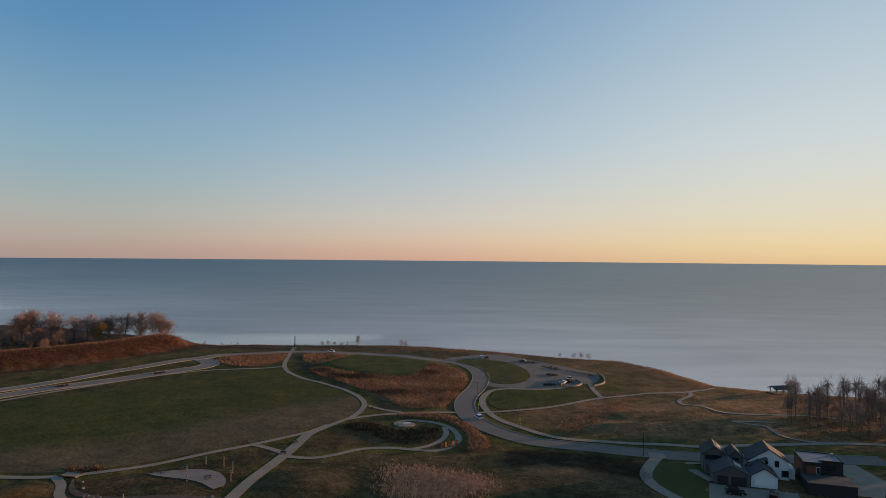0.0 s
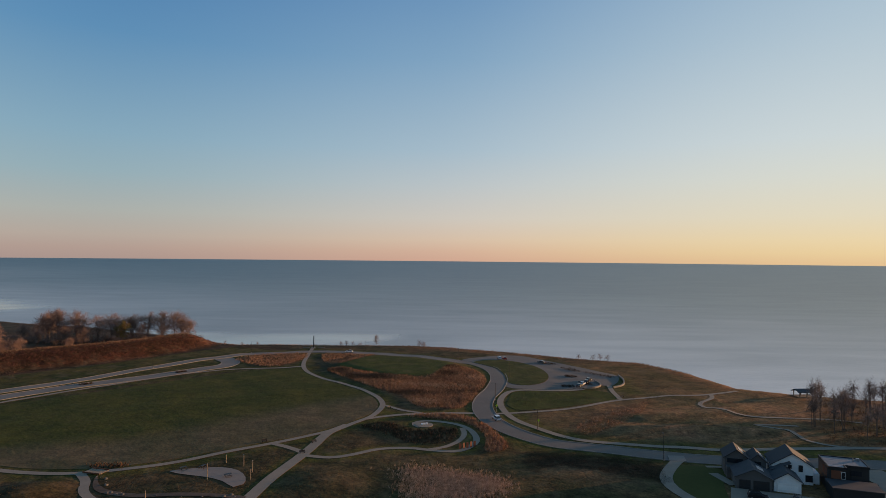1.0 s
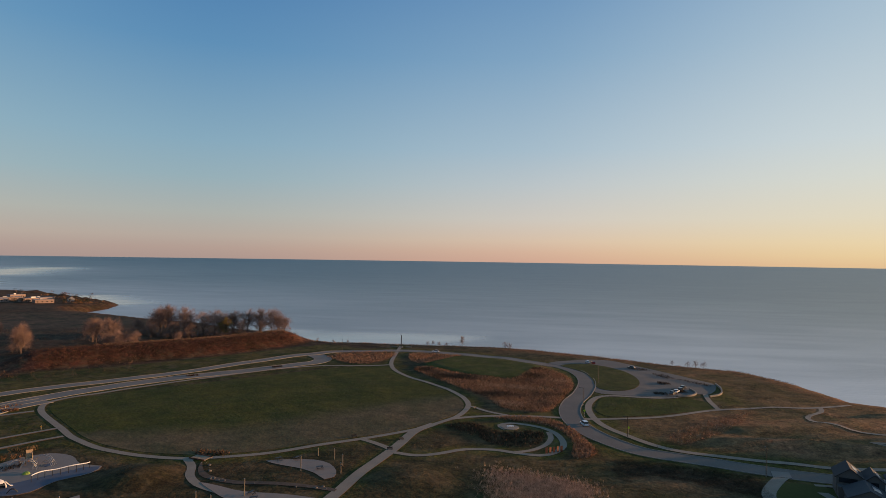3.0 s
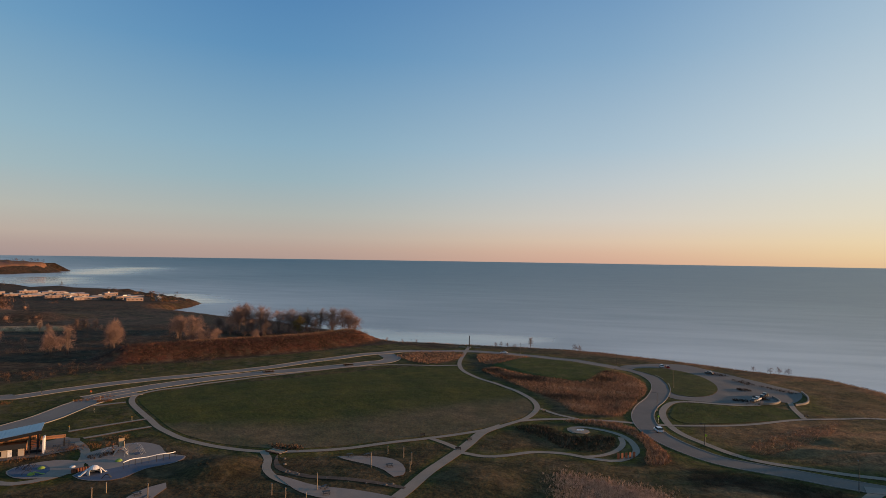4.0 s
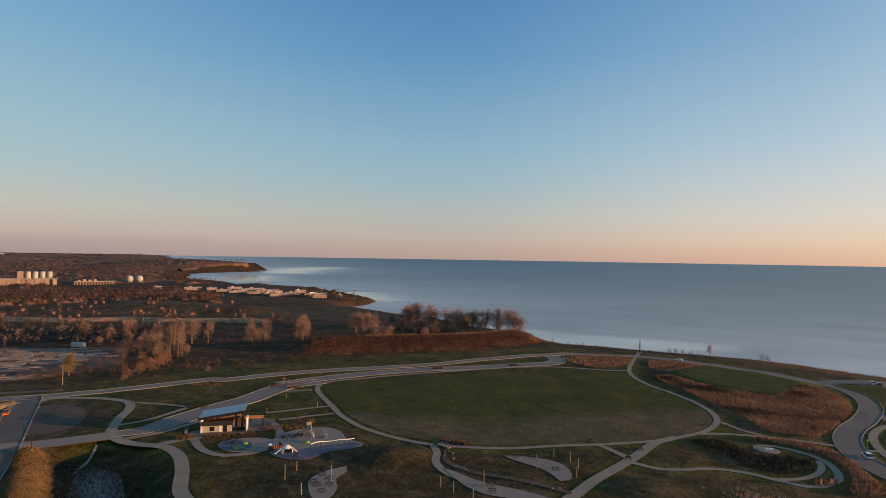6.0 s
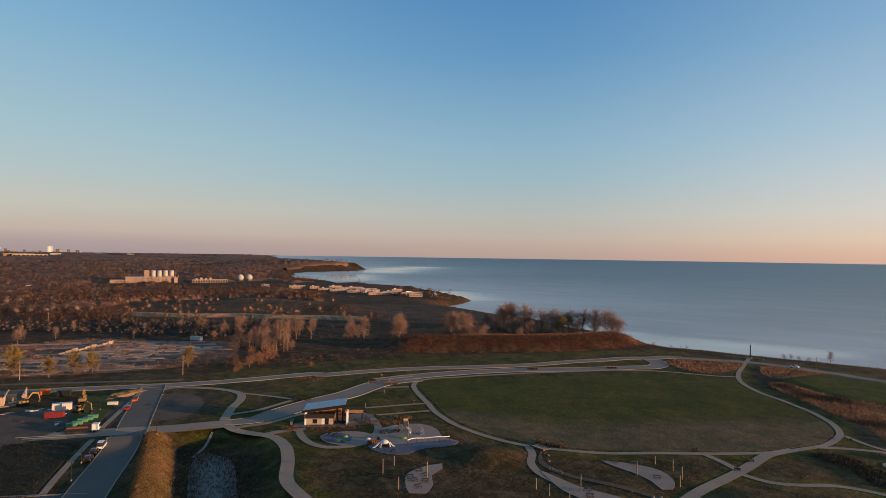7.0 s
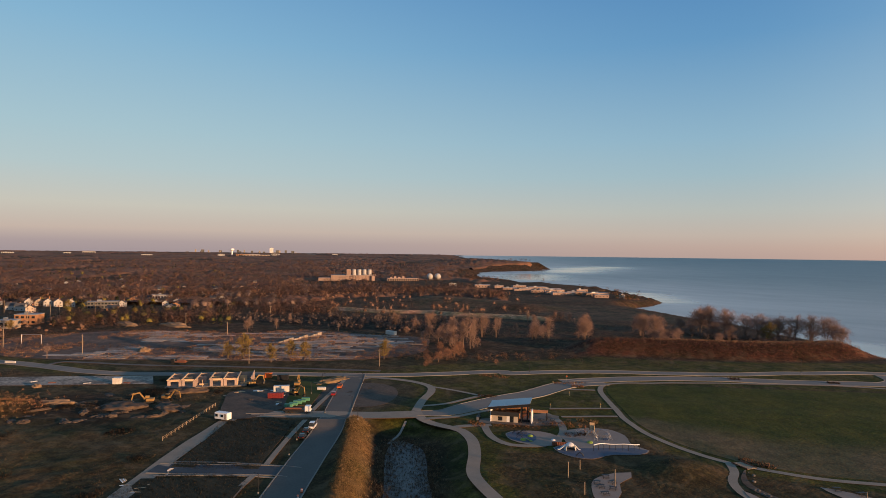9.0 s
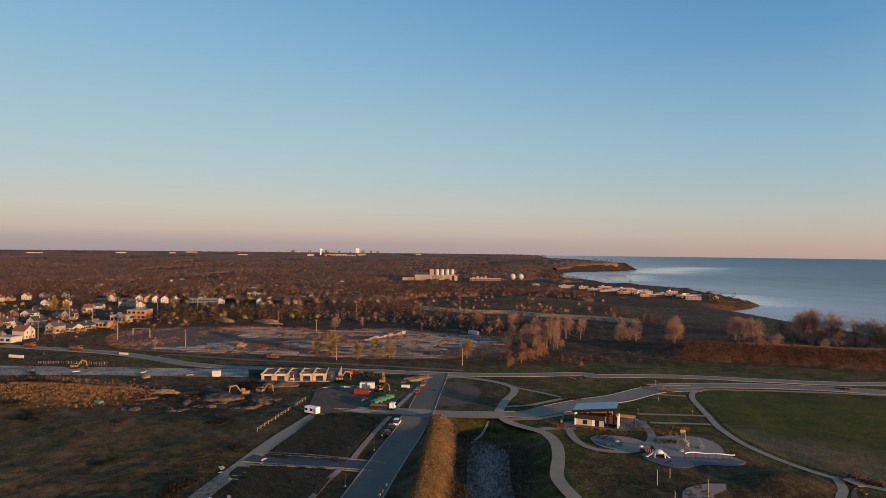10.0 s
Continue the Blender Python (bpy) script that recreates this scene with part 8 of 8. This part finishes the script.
truck(-220.5, 79.5, 58, M["car_white"], M["metal_dark"], "flatbed truck with white cab and dark load", 10)
truck(-419, -40, 52, M["rust"], M["rust"], "dull red truck on the main road", 8)
truck(-346, 60, 232, M["metal_dark"], M["rust"], "dark dump truck on the trail beside the road", 8)
truck(-441, -66, 52, M["rust"], M["rust"], "dull orange lorry on the main road", 7)


def heap(x, y, rx, ry, h_, mat, label, seed, turn=0):
    bm = bmesh.new()
    bmesh.ops.create_icosphere(bm, subdivisions=4, radius=1.0)
    for v in bm.verts:
        n_ = 1.3 * noise.noise(v.co * 2.2 + Vector((seed, 0, 0))) + 0.7 * noise.noise(v.co * 5.5 + Vector((0, seed, 0)))
        v.co = Vector((v.co.x * rx * (1 + 0.25 * n_), v.co.y * ry * (1 + 0.25 * n_), max(-0.3, v.co.z * h_ * (1 + 0.35 * n_) - 0.1 * h_)))
    ob = part("soil_mound", bm, mat, None)
    ob.data.shade_smooth()
    ob.matrix_world = pose(x, y, ground(x, y) - 0.2, 0, 0, turn)
    tagged(ob, label, "heap", "spoil heaps")


M["sand"] = material("sand", (0.23, 0.145, 0.08), 0.95, dark=(0.15, 0.095, 0.055), scale=0.3, fine=2.0, bump=0.8)
heap(-281, 5, 9, 2.4, 1.7, M["sand"], "long heap of pale sand", 1, 55)
heap(-262, 26, 10, 6, 1.8, M["mud"], "dark heap of dug soil", 2, 40)
heap(-252, 40, 7, 4, 1.4, M["mud"], "dark heap of dug soil", 3, 20)
heap(-276, 52, 9, 4, 1.8, M["mud"], "low heap of dug soil beside the framing", 5, 70)
heap(-319, -2, 3, 2, 1.5, M["sand"], "small sand pile on the new slab", 6)
heap(-545, 55, 14, 5, 3.0, M["sand"], "long heap of rubble at the cleared site", 7, 20)
heap(-519, 87, 16, 6, 3.2, M["sand"], "long heap of rubble at the cleared site", 8, 30)
heap(-398, 50, 4.5, 3.6, 2.6, M["sand"], "pointed sand heap on the cleared site", 9)
heap(-266, 112, 4, 10, 1.6, M["grass_straw"], "grassed mound beside the soil oval", 10, 20)
r5 = random.Random(4)
for i in range(16):
    u = r5.uniform(-0.15, 0.55)
    x, y = -154 - 50 * u + r5.uniform(3.5, 8) * r5.choice((-0.6, 0.55)), 8 + 32 * u + r5.uniform(3.5, 7) * r5.choice((-1, 1))
    ob = thing("timber_offcuts", "scattered pale planks beside the alley", "planks", x, y, r5.uniform(0, 180), group="loose planks")
    for k in range(r5.randint(2, 4)):
        a = k * 0.35
        part("plank", box(-1.6 + a, 1.6 - a * 0.5, -0.6 + 0.32 * k, -0.35 + 0.32 * k, 0.02 + 0.05 * k, 0.1 + 0.05 * k), M["lumber"] if k % 2 else M["paint_white"], ob)
for i in range(7):
    ob = thing("pipe_stack", "pale rubble and pipes on the new slab", "materials", -352 + i * 7.4 + r5.uniform(-2, 2), -46 + i * 13 + r5.uniform(-4, 4), r5.uniform(0, 180), group="site materials")
    for k in range(3):
        part("pipe", tube((-1.5, k * 0.4, 0.2), (1.5, k * 0.4, 0.2), 0.18), M["dusty_white"] if i % 2 else M["rust"], ob)
fence = thing("fence", "low weathered post fence beside the alley", "fence", -232, 46, 0)
for i in range(16):
    x, y = 22 - i * 2.4, -14 + i * 1.6 * 1.0
    part("post", box(x - 0.07, x + 0.07, y - 0.07, y + 0.07, -0.2, 1.2), M["wood"], fence)
for z in (0.5, 1.0):
    part("rail", tube((22, -14, z), (22 - 36, 10, z), 0.05), M["wood"], fence)


# plots and verges between street and alley
def plot(name, pts, label):
    patch(name, pts, M["plot"], label, "plot", curve=False, lift=-0.045)


M["plot"] = material("weedy_plot", (0.058, 0.044, 0.024), 0.95, dark=(0.028, 0.023, 0.013), scale=0.12, fine=1.3, bump=1.0, spread=0.4, spec=0.1)
plot("grass_plot", [(-222, 55), (-211, 76), (-181, 57), (-169, 50), (-183, 30), (-203, 43)], "dark weedy building plot between alley and street")
plot("grass_plot", [(-178, 22), (-164, 46), (-134, 28), (-150, 5)], "dark weedy building plot between alley and street")
for line_, w in (([(-209.5, 78.5), (-188.6, 64), (-171.5, 53.1)], 1.7), ([(-165.6, 48.1), (-156.5, 41), (-145.9, 34.1), (-120, 17)], 1.7), ([(-268, 120.2), (-233.4, 94.7), (-220.6, 85.3)], 1.7)):
    ribbon("pavement", line_, w, M["concrete"], "narrow concrete pavement along the street", "pavement")
for line_ in ([(-187, 31), (-180.5, 41.2), (-172.2, 51.6), (-168, 56)], [(-178.6, 25), (-171.8, 36.2), (-164.7, 47), (-160, 52)]):
    ribbon("kerb_strip", line_, 0.6, M["kerb"], "narrow concrete kerb of the side street", "pavement")
ribbon("path", [(-193, 110), (-180, 96)], 0.8, M["kerb"], "thin concrete kerb near the pond", "pavement")
patch("yard", [(-268, 70), (-256, 98), (-236, 86), (-222, 62), (-230, 55), (-250, 60)], M["yard"], "churned bare-earth building yard", "yard", lift=-0.04)
patch("lawn", [(-274, 97), (-267, 112), (-228, 87.5), (-233, 79), (-245, 84), (-254, 91)], M["lawn"], "strip of green verge beside the yard", "lawn", curve=False, lift=0.02)


# clutter of the building yard
r8 = random.Random(8)
for i in range(34):
    u, v = r8.random(), r8.random()
    x, y = -264 + 34 * u - 4 * v, 62 + 14 * u + 26 * v * (1 - 0.45 * u)
    k = i % 4
    if k == 0:
        ob = thing("lumber_stack", "small stack of sawn boards on bare earth", "lumber", x, y, r8.uniform(0, 180), group="yard lumber")
        for j in range(4):
            part("board", box(-1.6 + 0.2 * j, 1.6 - 0.1 * j, -0.5 + 0.27 * j, -0.28 + 0.27 * j, 0.0, 0.14 + 0.08 * (j % 2)), M["lumber"], ob)
    elif k == 1:
        ob = thing("pallet", "grey wooden pallet lying on the yard", "pallet", x, y, r8.uniform(0, 180), group="pallets")
        for j in range(5):
            part("slat", box(-0.6, 0.6, -0.5 + 0.23 * j, -0.36 + 0.23 * j, 0.1, 0.13), M["wood"], ob)
        for j in (-0.5, 0, 0.5):
            part("runner", box(j - 0.05, j + 0.05, -0.5, 0.56, 0, 0.1), M["wood"], ob)
    elif k == 2:
        heap(x, y, r8.uniform(1, 2.4), r8.uniform(0.8, 1.6), r8.uniform(0.4, 0.9), M["mud"], "small heap of dug earth on the yard", 40 + i, r8.uniform(0, 180))
    else:
        ob = thing("sheet_stack", "pale stack of boards on the yard", "materials", x, y, r8.uniform(0, 180), group="yard sheets")
        part("sheets", box(-1.2, 1.2, -0.6, 0.6, 0.1, 0.1 + r8.uniform(0.15, 0.5), bevel=0.02), M["dusty_white"], ob)
        for j in (-0.8, 0.8):
            part("bearer", box(j - 0.05, j + 0.05, -0.6, 0.6, 0, 0.1), M["lumber"], ob)
for line_ in ([(-226, 64), (-219, 74), (-213, 82)], [(-229, 63), (-222, 73), (-216.5, 81)]):
    ribbon("kerb_strip", line_, 0.5, M["kerb"], "narrow concrete kerb beside the yard", "pavement", lift=0.08)
# small rubble and soil over the dug ground
for i in range(26):
    x, y = r8.uniform(-292, -240), r8.uniform(-10, 45)
    if -0.545 * (x + 154.6) - 0.838 * (y - 7.9) > 12:
        heap(x, y, r8.uniform(1.2, 4.5), r8.uniform(0.8, 2.2), r8.uniform(0.4, 1.1), M["yard"] if i % 3 else M["mud"], "low heap of dug earth on the vacant plot", 80 + i, r8.uniform(0, 180))


# orange barrels on the street, and a post fence before the slab
M["barrel"] = material("orange_plastic", (0.48, 0.11, 0.03), 0.5, dark=(0.36, 0.08, 0.025), fine=4.0)
for x, y in BARRELS:
    ob = thing("traffic_barrel", "orange traffic barrel with pale bands on the street", "traffic barrel", x, y, 0, ground(x, y) + 0.1, "traffic barrels")
    part("drum", tube((0, 0, 0.08), (0, 0, 1.0), 0.30, 0.25, n=12), M["barrel"], ob)
    for z in (0.4, 0.72):
        part("band", tube((0, 0, z), (0, 0, z + 0.12), 0.29 - 0.02 * (z > 0.5), 0.283 - 0.02 * (z > 0.5), n=12), M["paint_white"], ob, "pale reflective band")
    part("foot", tube((0, 0, 0), (0, 0, 0.08), 0.4, 0.38, n=12), M["tyre"], ob, "black rubber foot")
site_fence = thing("site_fence", "long low fence of pale posts before the slab", "fence", FENCE_A[0], FENCE_A[1], 0)
fdx, fdy = FENCE_B[0] - FENCE_A[0], FENCE_B[1] - FENCE_A[1]
for i in range(28):
    x, y = fdx * i / 27, fdy * i / 27
    z = ground(FENCE_A[0] + x, FENCE_A[1] + y) - ground(*FENCE_A)
    part("post", box(x - 0.08, x + 0.08, y - 0.08, y + 0.08, z - 0.2, z + 1.4), M["wood"], site_fence)
for z in (0.6, 1.2):
    part("wire", tube((0, 0, z), (fdx, fdy, z + ground(*FENCE_B) - ground(*FENCE_A)), 0.03, n=4), M["metal_grey"], site_fence)


# ---- poles along the roads ----
def utility_pole(x, y, h_, label="tall timber utility pole with a crossarm"):
    ob = thing("utility_pole", label, "utility pole", x, y, 40, group="utility poles")
    part("pole", tube((0, 0, -0.2), (0, 0, h_), 0.2, 0.14), M["wood"], ob)
    part("crossarm", box(-1.1, 1.1, -0.07, 0.07, h_ - 0.9, h_ - 0.72), M["wood"], ob)
    for s in (-0.9, 0.9):
        part("insulator", tube((s, 0, h_ - 0.72), (s, 0, h_ - 0.5), 0.05), M["metal_grey"], ob)


for x, y, h_ in ((-406, 19, 11), (-330, 92, 9), (-288, 148, 9), (-455, -20, 12), (-470, -66, 13), (-530, -40, 12), (-560, -10, 12), (-615, 5, 13), (-629, 12, 13), (-640, 40, 12), (-520, 95, 10), (-560, 175, 10), (-600, 210, 10), (-690, -30, 12), (-580, -60, 12), (-450, 110, 9), (-500, -84, 12), (-545, -100, 12)):
    utility_pole(x, y, h_)
gate = thing("goal_frame", "large pale metal frame on the cleared ground", "frame", -462, -6, 60)
part("post", tube((-6, 0, 0), (-6, 0, 6), 0.15), M["metal_grey"], gate)
part("post", tube((6, 0, 0), (6, 0, 6), 0.15), M["metal_grey"], gate)
part("bar", tube((-6, 0, 6), (6, 0, 6), 0.15), M["metal_grey"], gate)
ob = container(-395, 212, 20, (8.5, 2.6, 2.8), M["dusty_white"], "white trailer standing on the cleared slab", "parked_trailer", "trailer")
ob = thing("low_wall", "broken low concrete wall across the cleared site", "wall", -392, 128, 122)
for i in range(9):
    part("wall_block", box(i * 5.2, i * 5.2 + 4.6, -0.3, 0.3, -0.2, 1.1 + 0.5 * (i % 3)), M["old_slab"], ob)


# ---- the town ----
def small_house(kind):
    w, l, eave, peak, wall, roof_ = kind
    ob = new("house")
    part("wall", gable_walls(None, -w / 2, w / 2, -l / 2, l / 2, eave, peak), M[wall], ob)
    part("roof", gable_roof(bmesh.new(), -w / 2, w / 2, -l / 2, l / 2, eave, peak), M[roof_], ob)
    part("chimney", box(w * 0.15, w * 0.15 + 0.7, 0.5, 1.3, eave, peak + 0.9), M["brick"], ob)
    part("door", box(-0.5, 0.5, -l / 2 - 0.08, -l / 2, 0, 2.1), M["rust"], ob)
    for x in (-w * 0.3, w * 0.3):
        window(ob, x, 0.9, 1.1, 1.3, -l / 2)
        window(ob, x * 0.8, 3.6 if eave > 4 else 0.95, 1.0, 1.2, -l / 2 if eave > 4 else l / 2, sgn=-1 if eave > 4 else 1)
    for y in (-l * 0.25, l * 0.25):
        window(ob, y, 0.9, 1.2, 1.3, w / 2, "x", 1)
        window(ob, y, 0.9, 1.2, 1.3, -w / 2, "x", -1)
    return ob


HK = [(8, 10, 5.4, 8.4, "siding_white", "roof_dark"), (9, 11, 3.0, 5.6, "siding_white", "roof_dark"), (8, 9, 5.2, 8.0, "siding_tan", "roof_dark"), (10, 14, 3.0, 5.4, "siding_tan", "roof_dark"), (8, 10, 5.4, 8.6, "siding_white", "rust"), (9, 10, 3.0, 6.0, "brick", "roof_dark")]
HL = ["two-storey white clapboard house with dark roof", "low white house with dark gabled roof", "two-storey tan house with dark roof", "long low tan house with dark roof", "two-storey white house with reddish roof", "low brick house with dark roof"]
houses = [small_house(k) for k in HK]
first = set()


def town_house(k, x, y, turn, s=1.0):
    m = pose(x, y, ground(x, y), 0, 0, turn)
    if k not in first:
        first.add(k)
        ob = houses[k]
    else:
        ob = copy_thing(houses[k], m)
    ob.matrix_basis = m @ Matrix.Scale(s, 4)
    ob.name = "house"
    tagged(ob, HL[k], "house", "town houses")


for k, x, y, a in ((0, -548, -98, 50), (4, -485, -76, 140), (2, -508, -61, 50), (3, -518, -53, 140), (3, -526, -46, 50), (1, -470, -98, 50), (1, -500, -104, 50),
                   (1, -640, -96, 60), (0, -787, -13, 92), (2, -784, -4, 92), (0, -774, 4, 92), (0, -765, 13, 92), (0, -758, 24, 92), (1, -565, -97, 50), (0, -548, -78, 50), (2, -600, -62, 50), (1, -625, -70, 50)):
    town_house(k, x, y, a)
for x, y in HOUSE_SPOTS[5:6] + HOUSE_SPOTS[7:]:
    if (x, y) != (-722, 52):
        town_house(r7.choice((0, 0, 1, 2, 3, 4, 5)), x, y, r7.choice((70, 75, 160, 165)) + r7.uniform(-6, 6), r7.uniform(0.75, 0.95))


def block(x, y, turn, size, mat, label, floors=1, name="building", category="building", roof_mat="roof_flat", bays=5, glaze=0.55):
    L_, W_, H_ = size
    ob = thing(name, label, category, x, y, turn)
    part("wall", box(-L_ / 2, L_ / 2, -W_ / 2, W_ / 2, -2, H_), M[mat], ob)
    part("roof", box(-L_ / 2 - 0.3, L_ / 2 + 0.3, -W_ / 2 - 0.3, W_ / 2 + 0.3, H_, H_ + 0.5), M[roof_mat], ob)
    for f in range(floors):
        for i in range(bays):
            xx = -L_ / 2 + (i + 0.5) * L_ / bays
            fh = H_ / floors
            window(ob, xx, f * fh + 0.3 * fh, L_ / bays * glaze, fh * 0.42 * min(1, glaze * 2), -W_ / 2, frame_mat=M["metal_dark"])
    part("roof_unit", box(-L_ * 0.2, -L_ * 0.05, -1.5, 1.5, H_ + 0.5, H_ + 2.0), M["metal_grey"], ob)
    return ob


block(-535, -36, 55, (20, 9, 4.2), "brick", "long low orange-brick building", 1, bays=6)
block(-588, -9, 62, (16, 12, 7.5), "brick", "two-storey orange-brick commercial building", 2, bays=4)
block(-562, -22, 62, (13, 10, 6), "siding_tan", "tan commercial building with flat roof", 1, bays=4)
block(-472, -84, 52, (18, 8, 3.4), "siding_white", "long low white building by the road", 1, bays=4)
block(-722, 52, 78, (28, 11, 7.0), "siding_grey", "long grey two-storey apartment building", 2, bays=9)
block(-905, 135, 80, (25, 11, 7), "siding_white", "white church-like hall with a gable", 1, bays=7)

# ---- the water works and the point ----
works = thing("water_works", "long buff masonry plant with four white silos", "industrial building", -1483, 682, 70)
part("wall", box(-58, 48, -14, 16, -4, 14), M["stone_buff"], works)
part("lower_wall", box(-90, -57.9, -12, 10, -4, 8), M["stone_buff"], works)
part("end_wall", box(46, 54, -20, 6, -4, 13), M["stone_buff"], works)
part("roof", box(-58.4, 48.4, -14.4, 16.4, 14, 14.8), M["roof_flat"], works)
part("stair_tower", box(-18, -7, -6, 8, 14, 30), M["stone_buff"], works)
for i in range(4):
    s = part("silo", tube((2 + i * 13.5, 2, 13), (2 + i * 13.5, 2, 29), 5.2, 5.2, n=20), M["silo_white"], works, "white cylindrical silo")
    part("cap", tube((2 + i * 13.5, 2, 29), (2 + i * 13.5, 2, 29.8), 5.3, 4.0, n=20), M["metal_grey"], s)
for i in range(5):
    part("vent", tube((56 - i * 5.5, -10, 13), (56 - i * 5.5, -10, 17), 1.0, n=8), M["stone_buff"], works)
for i in range(12):
    part("pier", box(-54 + i * 8.4, -52.8 + i * 8.4, -14.5, -14, -3, 12), M["stone_buff"], works)
arc = thing("filter_building", "long low buff arcade building with dark bays", "industrial building", -1424, 796, 76)
part("wall", box(-42, 42, -8, 8, -4, 7), M["stone_buff"], arc)
part("roof", box(-42.5, 42.5, -8.5, 8.5, 7, 7.7), M["roof_flat"], arc)
for i in range(14):
    part("bay", box(-40.5 + i * 6, -37 + i * 6, -8.12, -8.0, 0.5, 5.5), M["glass"], arc)
for i in range(4):
    part("roof_stack", box(-34 + i * 11, -28 + i * 11, -3, 3, 7.7, 10.5 + 1.5 * (i % 2)), M["stone_buff"], arc)
for x, y in ((-1436, 889), (-1427, 909)):
    ob = thing("gas_sphere", "large white spherical tank on short legs", "tank", x, y, group="spherical tanks")
    bm = dome(8.6, 10, 1.0, seg=20, rings=12)
    part("sphere", bm, M["silo_white"], ob).data.shade_smooth()
    for i in range(8):
        a = i * math.pi / 4
        part("leg", tube((7 * math.cos(a), 7 * math.sin(a), -2), (7.6 * math.cos(a), 7.6 * math.sin(a), 9), 0.35), M["metal_grey"], ob)
block(-1165, 783, 60, (16, 9, 6), "siding_white", "small cream gabled plant building", 1, bays=3)
PT = "flat-roofed buff building of the water plant on the point"
for x, y, L_, W_, H_ in ((-1092, 812, 34, 14, 8), (-1064, 836, 20, 10, 7), (-1010, 822, 30, 10, 5), (-960, 815, 34, 10, 5), (-912, 812, 26, 10, 6), (-905, 850, 40, 12, 6), (-865, 806, 22, 10, 5), (-833, 806, 44, 12, 6), (-846, 850, 36, 12, 6), (-790, 846, 46, 14, 8), (-762, 828, 26, 12, 7), (-880, 900, 24, 10, 8), (-950, 880, 46, 12, 5), (-1010, 900, 40, 12, 5), (-815, 880, 30, 10, 6), (-1060, 890, 30, 12, 6), (-980, 850, 30, 10, 5)):
    block(x, y, 62 + (int(x) % 3) * 4, (L_, W_, H_ * 0.75), "stone_buff", PT, 1, bays=max(3, int(L_ / 6)), name="plant_building", glaze=0.3)
town_house(0, -752, 872, 50, 1.1)
q = np.array([(-738, 868), (-733, 872), (-745, 862), (-728, 878), (-812, 846), (-880, 812), (-774, 812), (-790, 818), (-800, 815), (-745, 850), (-726, 862)])
scatter("evergreens", "dark round evergreens between the plant buildings", "trees", q, 7, 9, [(0.03, 0.034, 0.02), (0.05, 0.04, 0.022)], 160, seed=71, blade=0.2, thin=0.16)
q = points_by([(-700, 872), (-720, 850), (-780, 920), (-860, 990), (-960, 1050)], 160, 8, 72)
scatter("shore_scrub", "brown scrub along the point's shore", "scrub", q, 3.0, 6.0, RUSSET + DARK, 40, seed=72, thin=0.35, low=0.0)
pier_ = thing("pier", "dark low breakwater reaching from the headland", "breakwater", -2180, 2030, 0, z=-14)
part("deck", box(0, 120, -6, 6, 0, 4), M["boulder"], pier_)
# ---- the far horizon ----
wt_ = thing("water_tower", "white water tower above the far woods", "water tower", -3756, 939, z=ground(-3756, 939))
part("stem", tube((0, 0, -5), (0, 0, 34), 5, 4, n=12), M["paint_white"], wt_)
part("tank", dome(13, 38, 0.6), M["paint_white"], wt_)
block(-3640, 1050, 73, (150, 40, 9), "siding_tan", "long white warehouse far off among woods", 1, bays=8)
block(-3690, 985, 73, (70, 40, 12), "brick", "brick factory block far off among woods", 2, bays=6)
block(-4600, 1440, 73, (26, 24, 42), "paint_white", "pale high-rise tower on the far horizon", 8, bays=3)
block(-4575, 1490, 73, (20, 20, 22), "siding_tan", "hazy high-rise tower on the far horizon", 6, bays=3)
for i in range(22):
    u = i / 21
    a = math.radians(70.5 + 9 * u + 0.6 * math.sin(i * 2.3))
    rr = 4640
    x, y = -math.sin(a) * rr, math.cos(a) * rr
    block(x, y, 75, (9 + 6 * (i % 3), 10, 8 + 5 * ((i * 7) % 4)), "siding_grey" if i % 3 else "siding_tan", "hazy city block on the far horizon", 3, bays=2, name="city_block")
for i in range(9):
    a = math.radians(67 + 30 * (i / 8) + 1.5 * math.sin(i * 1.7))
    rr = 4300 - 160 * (i % 5)
    block(-math.sin(a) * rr, math.cos(a) * rr, 65 + i * 2, (36 + 16 * (i % 3), 16, 9 + 2 * (i % 2)), "siding_white", "long white far-off building among woods", 1, bays=5, name="far_building")
